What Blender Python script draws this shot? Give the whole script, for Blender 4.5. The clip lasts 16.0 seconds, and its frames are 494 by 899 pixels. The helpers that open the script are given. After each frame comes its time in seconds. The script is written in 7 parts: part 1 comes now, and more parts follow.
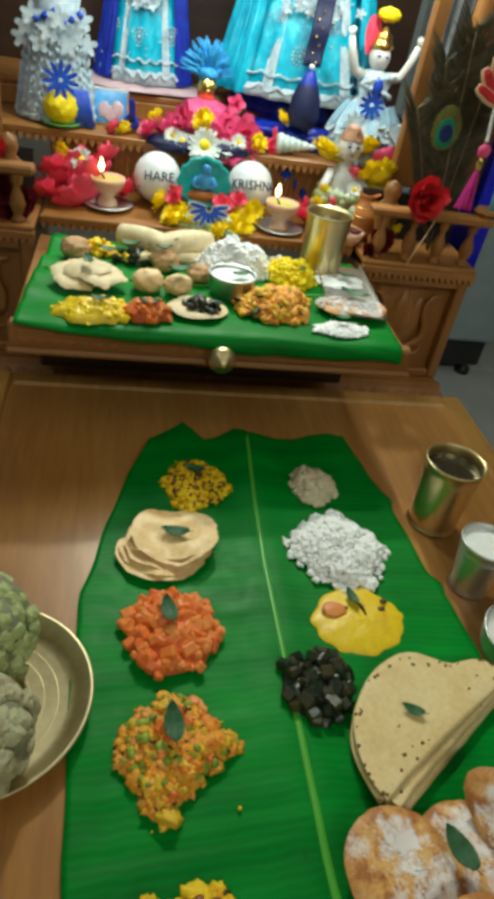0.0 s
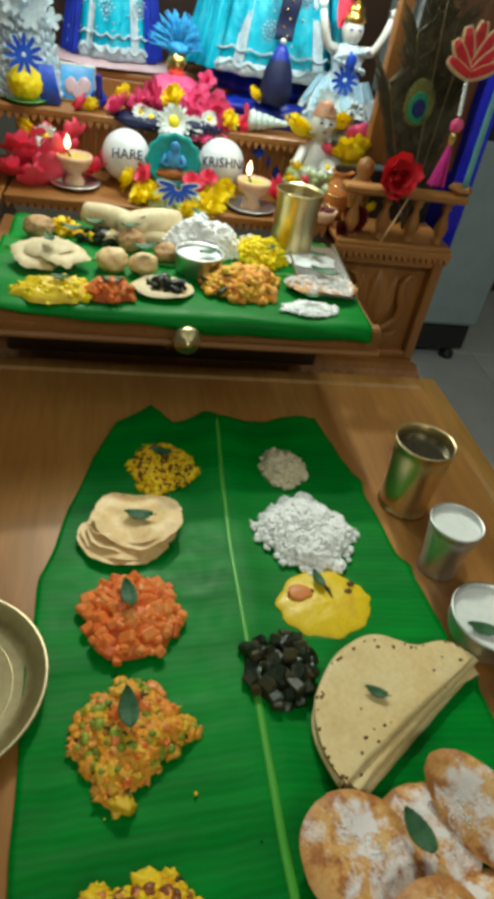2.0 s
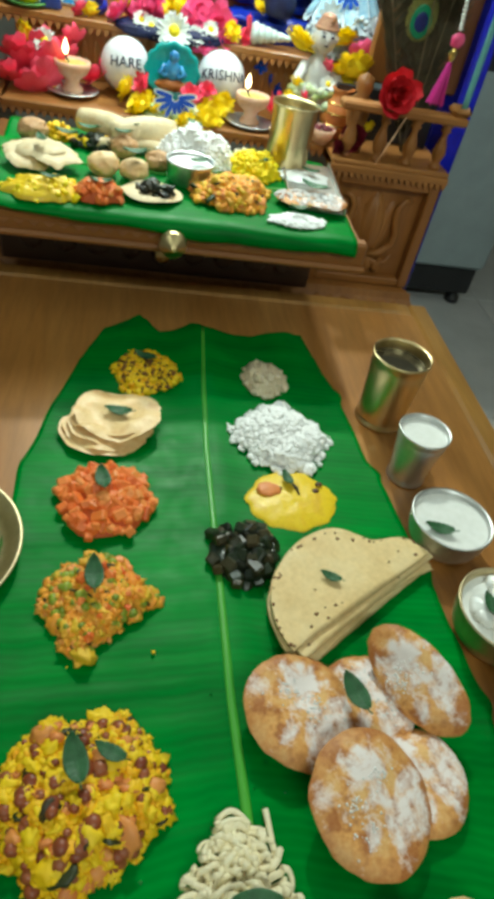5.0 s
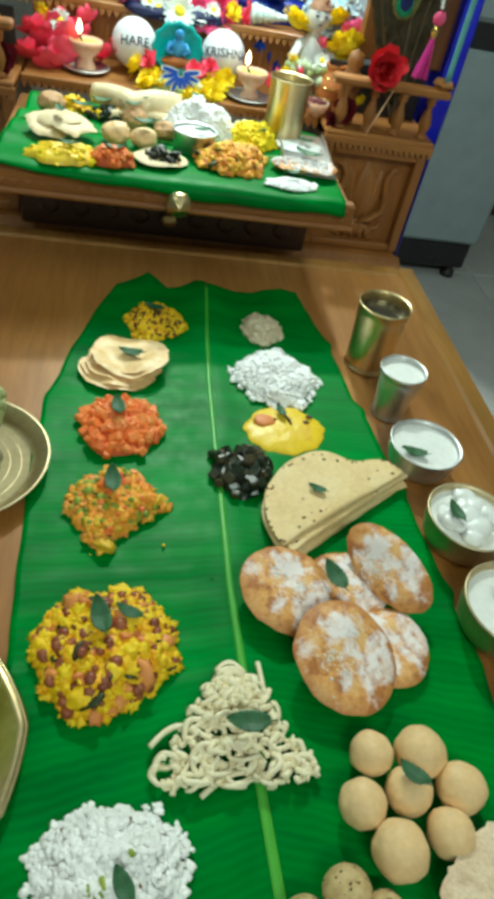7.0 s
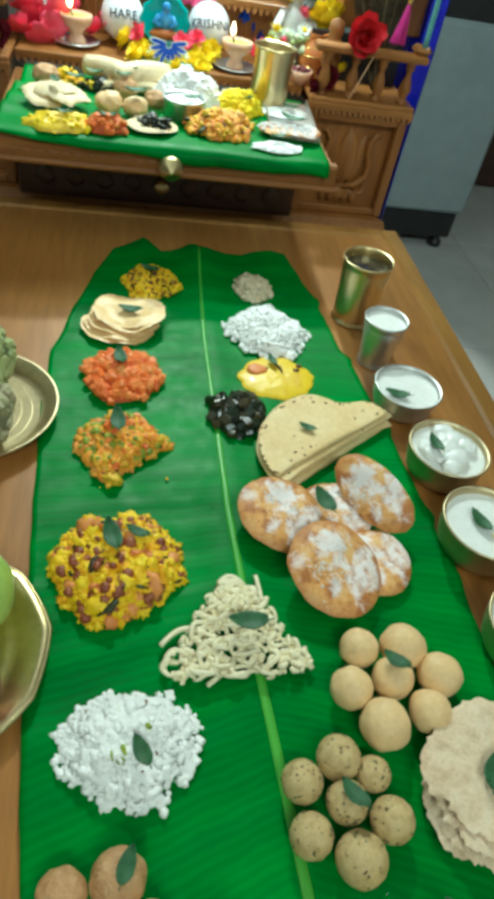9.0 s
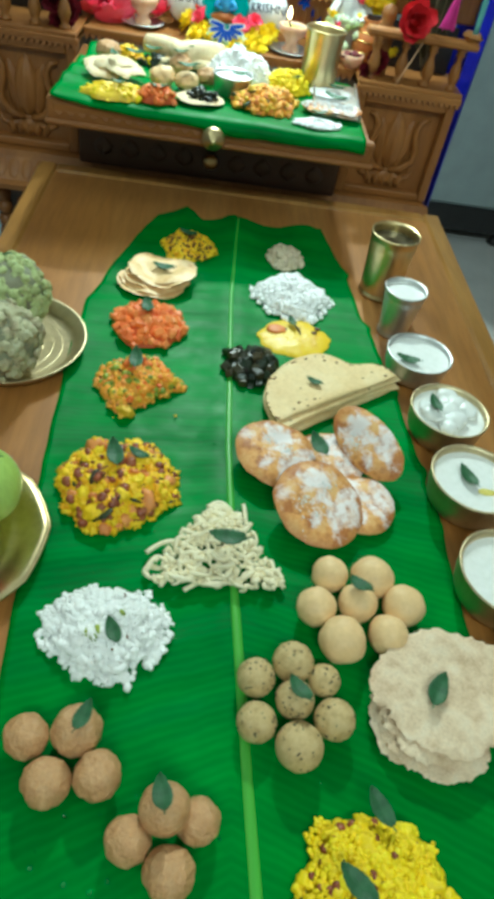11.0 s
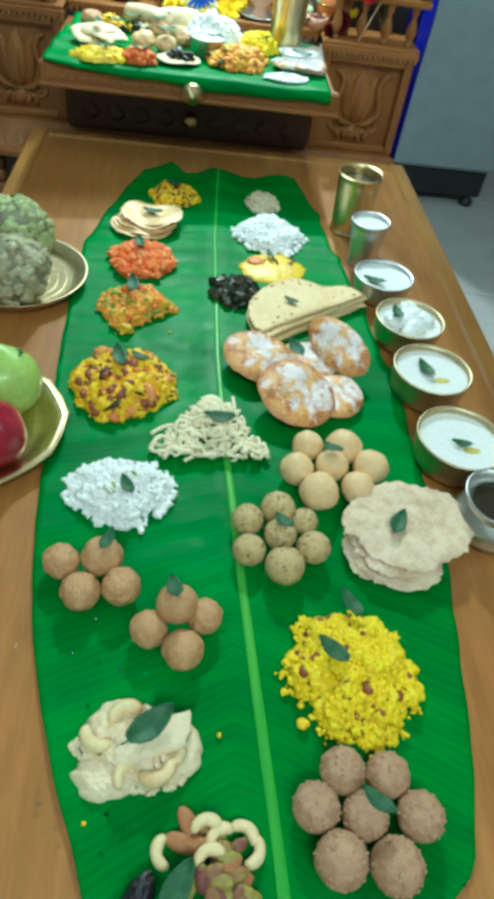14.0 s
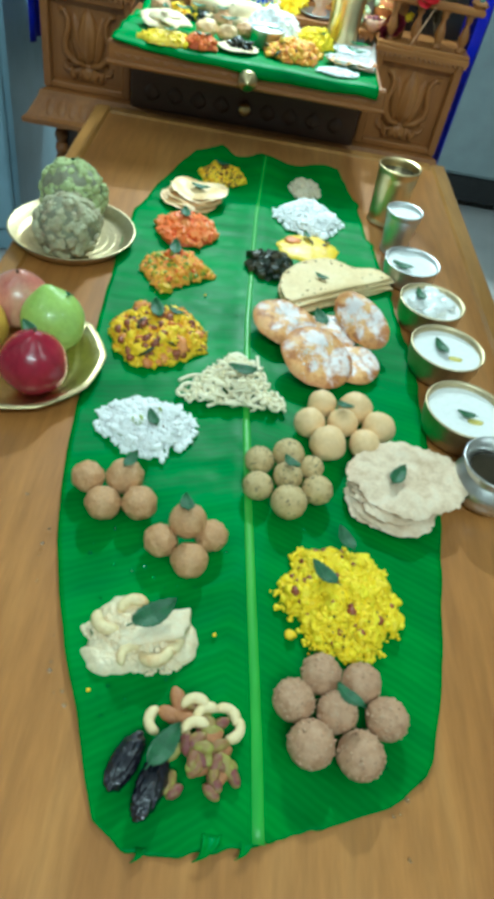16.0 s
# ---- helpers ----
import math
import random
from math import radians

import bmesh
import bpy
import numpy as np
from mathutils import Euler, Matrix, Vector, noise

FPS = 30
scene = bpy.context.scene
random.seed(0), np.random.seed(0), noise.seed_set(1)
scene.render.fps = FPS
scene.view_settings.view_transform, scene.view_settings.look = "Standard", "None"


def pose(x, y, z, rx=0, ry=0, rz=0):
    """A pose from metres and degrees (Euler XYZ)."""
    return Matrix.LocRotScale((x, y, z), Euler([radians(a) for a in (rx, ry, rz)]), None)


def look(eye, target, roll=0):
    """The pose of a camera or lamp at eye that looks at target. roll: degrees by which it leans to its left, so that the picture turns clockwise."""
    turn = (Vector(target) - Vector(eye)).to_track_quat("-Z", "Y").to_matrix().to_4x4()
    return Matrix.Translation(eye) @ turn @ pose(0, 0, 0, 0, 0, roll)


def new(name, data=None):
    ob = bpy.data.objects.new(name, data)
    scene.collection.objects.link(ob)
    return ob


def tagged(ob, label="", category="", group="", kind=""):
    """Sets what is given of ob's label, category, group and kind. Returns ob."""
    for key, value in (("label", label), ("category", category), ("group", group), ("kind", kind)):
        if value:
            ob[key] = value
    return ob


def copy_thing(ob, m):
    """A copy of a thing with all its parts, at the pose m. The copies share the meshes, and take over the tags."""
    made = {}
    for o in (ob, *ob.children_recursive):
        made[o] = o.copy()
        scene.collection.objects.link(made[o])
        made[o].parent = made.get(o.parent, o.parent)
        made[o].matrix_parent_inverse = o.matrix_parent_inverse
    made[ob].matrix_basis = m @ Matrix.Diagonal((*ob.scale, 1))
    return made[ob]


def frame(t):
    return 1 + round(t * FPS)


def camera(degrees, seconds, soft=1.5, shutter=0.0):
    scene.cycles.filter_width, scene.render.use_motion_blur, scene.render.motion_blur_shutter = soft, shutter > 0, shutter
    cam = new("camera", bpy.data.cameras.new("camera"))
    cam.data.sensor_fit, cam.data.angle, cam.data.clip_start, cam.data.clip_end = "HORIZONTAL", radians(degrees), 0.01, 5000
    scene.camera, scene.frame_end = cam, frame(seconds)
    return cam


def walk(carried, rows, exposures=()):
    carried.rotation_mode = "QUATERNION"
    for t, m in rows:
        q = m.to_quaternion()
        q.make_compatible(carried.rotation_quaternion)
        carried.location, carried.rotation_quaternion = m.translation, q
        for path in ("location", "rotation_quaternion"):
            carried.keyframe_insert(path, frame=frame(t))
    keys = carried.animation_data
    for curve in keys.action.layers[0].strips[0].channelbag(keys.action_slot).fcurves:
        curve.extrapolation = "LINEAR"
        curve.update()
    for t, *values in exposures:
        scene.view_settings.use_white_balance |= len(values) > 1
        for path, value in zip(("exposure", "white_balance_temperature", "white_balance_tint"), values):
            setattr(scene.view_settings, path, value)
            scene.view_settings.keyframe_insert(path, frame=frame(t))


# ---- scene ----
cam = camera(41.0, 16.0, soft=5.2)
PATH = [
    (0, (-0.171, 0.372, 0.969), (0.217, 1.927, -0.227), 10.7),
    (0.5, (-0.173, 0.35, 0.969), (0.237, 1.888, -0.242), 11.0),
    (1, (-0.168, 0.339, 0.969), (0.25, 1.886, -0.228), 11.7),
    (1.5, (-0.154, 0.35, 0.964), (0.247, 1.895, -0.242), 11.0),
    (2, (-0.139, 0.374, 0.959), (0.271, 1.905, -0.261), 10.8),
    (2.5, (-0.137, 0.388, 0.953), (0.298, 1.906, -0.274), 10.9),
    (3, (-0.119, 0.382, 0.945), (0.308, 1.886, -0.302), 12.2),
    (3.5, (-0.108, 0.372, 0.934), (0.283, 1.862, -0.342), 11.4),
    (4, (-0.102, 0.359, 0.932), (0.294, 1.82, -0.375), 12.5),
    (6.5, (-0.113, 0.233, 0.952), (0.263, 1.667, -0.391), 13.2),
    (7, (-0.112, 0.208, 0.954), (0.26, 1.629, -0.403), 13.0),
    (7.5, (-0.108, 0.182, 0.957), (0.262, 1.596, -0.408), 13.2),
    (8, (-0.104, 0.162, 0.956), (0.264, 1.572, -0.414), 13.3),
    (8.5, (-0.116, 0.142, 0.956), (0.251, 1.538, -0.428), 13.9),
    (9, (-0.119, 0.137, 0.957), (0.266, 1.525, -0.43), 12.1),
    (11.5, (-0.049, 0.025, 0.952), (0.129, 1.432, -0.458), 11.8),
    (12, (-0.046, -0.007, 0.955), (0.137, 1.396, -0.458), 12.3),
    (12.5, (-0.045, -0.043, 0.96), (0.146, 1.367, -0.445), 12.7),
    (13, (-0.055, -0.065, 0.959), (0.127, 1.336, -0.456), 13.2),
    (13.5, (-0.057, -0.082, 0.959), (0.138, 1.309, -0.465), 12.2),
    (14, (-0.058, -0.092, 0.954), (0.167, 1.296, -0.468), 9.7),
    (14.5, (-0.058, -0.106, 0.954), (0.152, 1.271, -0.481), 12.1),
    (15, (-0.05, -0.128, 0.952), (0.105, 1.246, -0.493), 12.1),
    (15.5, (-0.05, -0.154, 0.953), (0.084, 1.227, -0.488), 12.1),
    (16, (-0.046, -0.175, 0.955), (0.095, 1.223, -0.468), 12.5),
]
walk(cam, [(t, look(eye, target, roll)) for t, eye, target, roll in PATH],
     exposures=[(0.0, -0.50, 6850, -6), (2.5, -0.46, 6800, -7), (4.0, -0.22, 6600, -9), (6.5, 0.02, 6250, -13), (9.0, 0.14, 5950, -15), (12.5, 0.26, 5550, -18), (14.5, 0.40, 5250, -18), (16.0, 0.50, 5150, -18)])

# ---- world and lights ----
T = 0.45          # height of the table top
LZ = T + 0.004    # upper side of the banana leaf
world = bpy.data.worlds.new("world")
scene.world = world
world.use_nodes = True
world.node_tree.nodes["Background"].inputs[0].default_value = (0.75, 0.85, 1.0, 1)
world.node_tree.nodes["Background"].inputs[1].default_value = 0.005


def area(name, eye, target, sx, sy, watts, colour):
    d = bpy.data.lights.new(name, "AREA")
    d.shape, d.size, d.size_y, d.energy, d.color = "RECTANGLE", sx, sy, watts, colour
    ob = new(name, d)
    ob.matrix_world = look(eye, target)
    return ob


# a small fill and a strip fill inside the altar, the bright bulb on the wall behind it, three unseen tubes for the room
# both altar lights are unseen, added to brighten robes, flowers and the right side
area("altar_lamp", (0.20, 1.38, 1.12), (0.16, 1.50, 0.76), 0.05, 0.03, 1.8, (0.92, 0.97, 1.0))
area("altar_strip_light", (-0.12, 1.38, 1.13), (-0.06, 1.42, 0.66), 0.36, 0.03, 3.0, (0.90, 0.96, 1.0))
area("wall_light", (0.125, 2.60, 2.20), (0.10, 0.60, 0.45), 0.09, 0.09, 31.0, (1.0, 0.97, 0.92))
# unseen tubes, added and placed to balance brightness along the table
area("room_tube_light", (-1.20, 0.05, 2.60), (-0.3, 0.20, 0.45), 0.26, 1.2, 4.6, (1.0, 0.985, 0.95))
area("room_tube_light", (1.55, -0.30, 2.60), (0.3, 0.20, 0.45), 0.26, 1.2, 5.4, (1.0, 0.985, 0.95))
area("room_tube_light", (0.05, -1.15, 2.45), (0.05, 0.10, 0.45), 1.2, 0.26, 20.5, (0.98, 0.99, 0.97))


# ---- materials ----
def nodes_of(name):
    m = bpy.data.materials.new(name)
    m.use_nodes = True
    nt = m.node_tree
    return m, nt, nt.nodes["Principled BSDF"]


def coords(nt, stretch=(1, 1, 1)):
    tc, mp = nt.nodes.new("ShaderNodeTexCoord"), nt.nodes.new("ShaderNodeMapping")
    mp.inputs["Scale"].default_value = stretch
    nt.links.new(tc.outputs["Object"], mp.inputs["Vector"])
    return mp.outputs["Vector"]


def noise_tex(nt, vec, scale, detail=4.0, rough=0.55, distort=0.0):
    n = nt.nodes.new("ShaderNodeTexNoise")
    n.inputs["Scale"].default_value, n.inputs["Detail"].default_value = scale, detail
    n.inputs["Roughness"].default_value, n.inputs["Distortion"].default_value = rough, distort
    nt.links.new(vec, n.inputs["Vector"])
    return n.outputs["Fac"]


def ramp(nt, fac, stops):
    r = nt.nodes.new("ShaderNodeValToRGB")
    while len(r.color_ramp.elements) < len(stops):
        r.color_ramp.elements.new(0.5)
    for e, (p, c) in zip(r.color_ramp.elements, stops):
        e.position, e.color = p, (*c, 1)
    nt.links.new(fac, r.inputs["Fac"])
    return r.outputs["Color"]


def mixed(nt, fac, a, b, kind="MIX"):
    x = nt.nodes.new("ShaderNodeMix")
    x.data_type, x.blend_type = "RGBA", kind
    for s, v in ((x.inputs[0], fac), (x.inputs[6], a), (x.inputs[7], b)):
        if isinstance(v, (int, float)):
            s.default_value = v
        elif isinstance(v, tuple):
            s.default_value = (*v, 1)
        else:
            nt.links.new(v, s)
    return x.outputs[2]


def bump(nt, p, height, strength, distance):
    b = nt.nodes.new("ShaderNodeBump")
    b.inputs["Strength"].default_value, b.inputs["Distance"].default_value = strength, distance
    nt.links.new(height, b.inputs["Height"])
    nt.links.new(b.outputs["Normal"], p.inputs["Normal"])


def stuff_mat(name, c1, c2, rough=0.6, scale=60, metal=0.0, relief=0.3, depth=0.001, stretch=(1, 1, 1), c3=None, soft=0.0, coat=0.0, fine=6.0):
    """A surface of two or three colours mixed at two scales, with grain and relief."""
    m, nt, p = nodes_of(name)
    v = coords(nt, stretch)
    big, small = noise_tex(nt, v, scale, 4), noise_tex(nt, v, scale * fine, 3)
    stops = [(0.32, c1), (0.68, c2)] if c3 is None else [(0.3, c1), (0.52, c2), (0.72, c3)]
    col = ramp(nt, big, stops)
    col = mixed(nt, 0.28, col, ramp(nt, small, [(0.3, tuple(x * 0.8 for x in c1)), (0.7, tuple(min(1, x * 1.15) for x in c2))]))
    nt.links.new(col, p.inputs["Base Color"])
    p.inputs["Roughness"].default_value, p.inputs["Metallic"].default_value = rough, metal
    p.inputs["Coat Weight"].default_value = coat
    if soft:
        p.inputs["Subsurface Weight"].default_value = soft
        p.inputs["Subsurface Radius"].default_value = (0.006, 0.004, 0.002)
        p.inputs["Subsurface Scale"].default_value = 1.0
    bump(nt, p, small, relief, depth)
    return m


def piece_mat(name, colours, rough=0.5, soft=0.0, coat=0.0, scale=300, depth=0.0006, grit=0.35):
    """Small pieces joined in one mesh, each with a colour of its own."""
    m, nt, p = nodes_of(name)
    g = nt.nodes.new("ShaderNodeNewGeometry")
    n = len(colours)
    col = ramp(nt, g.outputs["Random Per Island"], [((i + 0.5) / n, c) for i, c in enumerate(colours)])
    fine = noise_tex(nt, coords(nt), scale, 3)
    col = mixed(nt, 0.5, col, mixed(nt, 1.0, col, ramp(nt, fine, [(0.3, (0.92, 0.90, 0.88)), (0.7, (1.0, 1.0, 1.0))]), "MULTIPLY"))
    nt.links.new(col, p.inputs["Base Color"])
    p.inputs["Roughness"].default_value, p.inputs["Coat Weight"].default_value = rough, coat
    if soft:
        p.inputs["Subsurface Weight"].default_value = soft
        p.inputs["Subsurface Radius"].default_value = (0.005, 0.003, 0.0015)
        p.inputs["Subsurface Scale"].default_value = 1.0
    bump(nt, p, fine, grit, depth)
    return m


def wood_mat(name, dark, mid, light, along="y", rough=0.38, scale=7.0, coat=0.25):
    m, nt, p = nodes_of(name)
    st = {"x": (0.10, 1, 1), "y": (1, 0.10, 1), "z": (1, 1, 0.10)}[along]
    v = coords(nt, st)
    g = noise_tex(nt, v, scale, 6, 0.6, 0.6)
    f = noise_tex(nt, v, scale * 14, 4, 0.7)
    blot = noise_tex(nt, coords(nt), 3.5, 3)
    col = ramp(nt, g, [(0.28, dark), (0.5, mid), (0.75, light)])
    col = mixed(nt, 0.35, col, mixed(nt, 1.0, col, ramp(nt, f, [(0.35, (0.45, 0.4, 0.35)), (0.65, (1.15, 1.12, 1.1))]), "MULTIPLY"))
    col = mixed(nt, 0.5, col, mixed(nt, 1.0, col, ramp(nt, blot, [(0.3, (0.75, 0.72, 0.7)), (0.7, (1.15, 1.15, 1.15))]), "MULTIPLY"))
    nt.links.new(col, p.inputs["Base Color"])
    p.inputs["Roughness"].default_value, p.inputs["Coat Weight"].default_value, p.inputs["Coat Roughness"].default_value = rough, coat, 0.2
    bump(nt, p, f, 0.12, 0.0006)
    return m


def metal_mat(name, c1, c2, rough=0.28):
    return stuff_mat(name, c1, c2, rough, 25, 1.0, 0.08, 0.0004, (1, 1, 0.3))


def banana_mat():
    m, nt, p = nodes_of("banana_leaf_green")
    v = coords(nt)
    wave = nt.nodes.new("ShaderNodeTexWave")
    wave.bands_direction = "Y"
    wave.inputs["Scale"].default_value, wave.inputs["Distortion"].default_value = 44, 3.0
    wave.inputs["Detail"].default_value, wave.inputs["Detail Scale"].default_value = 2.0, 1.0
    # veins leave the midrib aslant on either half
    sep, ab, mad, com = (nt.nodes.new(k) for k in ("ShaderNodeSeparateXYZ", "ShaderNodeMath", "ShaderNodeMath", "ShaderNodeCombineXYZ"))
    ab.operation, mad.operation = "ABSOLUTE", "MULTIPLY_ADD"
    slant = nt.nodes.new("ShaderNodeMapRange")
    slant.inputs["From Min"].default_value, slant.inputs["From Max"].default_value = -0.05, 0.55
    slant.inputs["To Min"].default_value, slant.inputs["To Max"].default_value = 0.62, 0.08
    nt.links.new(v, sep.inputs[0])
    nt.links.new(sep.outputs["X"], ab.inputs[0])
    nt.links.new(ab.outputs[0], mad.inputs[0])
    nt.links.new(sep.outputs["Y"], slant.inputs["Value"])
    nt.links.new(slant.outputs["Result"], mad.inputs[1])
    nt.links.new(sep.outputs["Y"], mad.inputs[2])
    nt.links.new(sep.outputs["X"], com.inputs["X"])
    nt.links.new(mad.outputs[0], com.inputs["Y"])
    nt.links.new(com.outputs[0], wave.inputs["Vector"])
    long = nt.nodes.new("ShaderNodeVectorMath")
    long.operation, long.inputs[1].default_value = "MULTIPLY", (0.12, 1.0, 1.0)
    nt.links.new(com.outputs[0], long.inputs[0])
    stripe = noise_tex(nt, long.outputs[0], 42, 5, 0.6, 0.3)
    big = noise_tex(nt, v, 7, 4)
    base = ramp(nt, big, [(0.3, (0.001, 0.135, 0.010)), (0.55, (0.002, 0.210, 0.018)), (0.75, (0.008, 0.300, 0.030))])
    col = mixed(nt, 0.26, base, ramp(nt, stripe, [(0.36, (0.001, 0.080, 0.008)), (0.50, (0.001, 0.18, 0.014)), (0.66, (0.010, 0.34, 0.028))]))
    col = mixed(nt, 0.10, col, ramp(nt, wave.outputs["Fac"], [(0.15, (0.001, 0.070, 0.008)), (0.6, (0.003, 0.20, 0.026)), (0.95, (0.012, 0.32, 0.045))]))
    nt.links.new(col, p.inputs["Base Color"])
    nt.links.new(ramp(nt, noise_tex(nt, v, 40, 4), [(0.3, (0.40,) * 3), (0.7, (0.56,) * 3)]), p.inputs["Roughness"])
    p.inputs["Specular IOR Level"].default_value = 0.15
    bump(nt, p, mixed(nt, 0.2, stripe, wave.outputs["Fac"]), 0.08, 0.0012)
    return m


M = {}
M["leaf"] = banana_mat()
M["rib"] = stuff_mat("banana_midrib_yellow_green", (0.05, 0.33, 0.030), (0.13, 0.45, 0.05), 0.4, 30, stretch=(1, 0.05, 1))
M["table"] = wood_mat("honey_brown_table_wood", (0.32, 0.130, 0.028), (0.44, 0.200, 0.050), (0.55, 0.290, 0.090), "y", 0.38, coat=0.20)
M["rim"] = wood_mat("golden_table_border_wood", (0.30, 0.14, 0.03), (0.42, 0.21, 0.05), (0.52, 0.28, 0.08), "y", 0.30)
M["altar"] = wood_mat("teak_altar_wood", (0.23, 0.082, 0.017), (0.35, 0.140, 0.031), (0.46, 0.215, 0.057), "x", 0.48, coat=0.1)
M["altar_v"] = wood_mat("teak_altar_wood_upright", (0.21, 0.076, 0.017), (0.33, 0.132, 0.030), (0.44, 0.205, 0.054), "z", 0.48, coat=0.1)
M["carve"] = wood_mat("carved_teak_wood", (0.23, 0.084, 0.019), (0.34, 0.138, 0.032), (0.44, 0.200, 0.055), "z", 0.5, coat=0.1)
# teak darkened to carry the shade under the tray; back panel and door share it
M["dark"] = wood_mat("shade_darkened_wood", (0.030, 0.011, 0.005), (0.052, 0.020, 0.008), (0.078, 0.030, 0.012), "x", 0.5)
M["brass"] = metal_mat("polished_brass", (0.66, 0.53, 0.27), (0.80, 0.67, 0.38), 0.32)
M["brass_dull"] = metal_mat("dull_brass", (0.56, 0.46, 0.27), (0.70, 0.59, 0.37), 0.46)
M["steel"] = metal_mat("stainless_steel", (0.60, 0.60, 0.58), (0.75, 0.75, 0.73), 0.34)
M["silver"] = metal_mat("matt_silver_metal", (0.60, 0.61, 0.60), (0.76, 0.77, 0.76), 0.42)
M["floor"] = stuff_mat("pale_vitrified_floor", (0.52, 0.53, 0.53), (0.62, 0.63, 0.63), 0.25, 1.5, relief=0.05)
M["joint"] = stuff_mat("grey_floor_joint", (0.30, 0.30, 0.30), (0.36, 0.36, 0.36), 0.8, 20)
M["wall"] = stuff_mat("painted_plaster", (0.28, 0.265, 0.235), (0.34, 0.325, 0.29), 0.8, 4, relief=0.2)
M["ceiling"] = stuff_mat("white_ceiling_paint", (0.66, 0.66, 0.64), (0.72, 0.72, 0.70), 0.85, 4, relief=0.15)
M["grey"] = stuff_mat("grey_enamel_appliance", (0.26, 0.315, 0.33), (0.30, 0.36, 0.375), 0.35, 3, relief=0.04)
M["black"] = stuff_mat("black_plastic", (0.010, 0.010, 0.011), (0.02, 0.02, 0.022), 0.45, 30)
M["bluegrey"] = stuff_mat("blue_grey_enamel", (0.26, 0.40, 0.50), (0.31, 0.46, 0.56), 0.35, 3, relief=0.04)
M["blue_cloth"] = stuff_mat("royal_blue_satin", (0.005, 0.008, 0.28), (0.012, 0.02, 0.50), 0.35, 30, relief=0.4)


# ---- mesh building ----
ICO = {}


def ico(sub):
    if sub not in ICO:
        b = bmesh.new()
        bmesh.ops.create_icosphere(b, subdivisions=sub, radius=1)
        b.verts.index_update()
        ICO[sub] = (np.array([v.co[:] for v in b.verts]), [tuple(v.index for v in f.verts) for f in b.faces])
        b.free()
    return ICO[sub]


def hermite(t):
    return t * t * (3 - 2 * t)


class Shape:
    """Collects verts and faces of one mesh; slot is the material index of what is added next."""

    def __init__(self):
        self.v, self.f, self.s, self.slot, self.count = [], [], [], 0, 0

    def add(self, verts, faces, m=None):
        verts = np.asarray(verts, float)
        if m is not None:
            a = np.array(m)
            verts = verts @ a[:3, :3].T + a[:3, 3]
        self.v.append(verts)
        self.f += [tuple(i + self.count for i in f) for f in faces]
        self.s += [self.slot] * len(faces)
        self.count += len(verts)
        return self

    def box(self, c, size, bev=0.002, m=None):
        hx, hy, hz = (s / 2 for s in size)
        b = min(bev, hx * 0.9, hy * 0.9, hz * 0.9)
        vs, idx = [], {}
        for sx in (-1, 1):
            for sy in (-1, 1):
                for sz in (-1, 1):
                    for a in range(3):
                        o = [hx - b, hy - b, hz - b]
                        o[a] += b
                        idx[sx, sy, sz, a] = len(vs)
                        vs.append((c[0] + sx * o[0], c[1] + sy * o[1], c[2] + sz * o[2]))
        fs = []
        for a in range(3):
            p, q = [(1, 2), (2, 0), (0, 1)][a]
            for s in (-1, 1):
                ring = []
                for sp, sq in ((-1, -1), (1, -1), (1, 1), (-1, 1)):
                    k = [0, 0, 0]
                    k[a], k[p], k[q] = s, sp, sq
                    ring.append(idx[(*k, a)])
                fs.append(tuple(ring if s > 0 else ring[::-1]))
            for sp in (-1, 1):
                for sq in (-1, 1):
                    k0, k1 = [0, 0, 0], [0, 0, 0]
                    k0[a], k1[a] = -1, 1
                    k0[p] = k1[p] = sp
                    k0[q] = k1[q] = sq
                    fs.append((idx[(*k0, p)], idx[(*k1, p)], idx[(*k1, q)], idx[(*k0, q)]))
        for sx in (-1, 1):
            for sy in (-1, 1):
                for sz in (-1, 1):
                    fs.append(tuple(idx[sx, sy, sz, a] for a in range(3)))
        return self.add(vs, fs, m)

    def lathe(self, prof, seg=32, c=(0, 0, 0), m=None, wob=None):
        n, vs, fs = len(prof), [], []
        for i in range(seg):
            a = 2 * math.pi * i / seg
            for r, z in prof:
                k = wob(a, z) if wob else 1.0
                vs.append((c[0] + r * k * math.cos(a), c[1] + r * k * math.sin(a), c[2] + z))
        for i in range(seg):
            j = (i + 1) % seg
            for k in range(n - 1):
                fs.append((i * n + k, j * n + k, j * n + k + 1, i * n + k + 1))
        return self.add(vs, fs, m)

    def tube(self, pts, radii, seg=8, caps=True):
        pts = [Vector(p) for p in pts]
        if isinstance(radii, (int, float)):
            radii = [radii] * len(pts)
        vs, fs, side = [], [], None
        for i, p in enumerate(pts):
            d = (pts[min(i + 1, len(pts) - 1)] - pts[max(i - 1, 0)]).normalized()
            if side is None:
                side = d.orthogonal().normalized()
            side = (side - d * side.dot(d)).normalized()
            up = d.cross(side)
            for k in range(seg):
                a = 2 * math.pi * k / seg
                vs.append(p + radii[i] * (math.cos(a) * side + math.sin(a) * up))
        for i in range(len(pts) - 1):
            for k in range(seg):
                l = (k + 1) % seg
                fs.append((i * seg + k, i * seg + l, (i + 1) * seg + l, (i + 1) * seg + k))
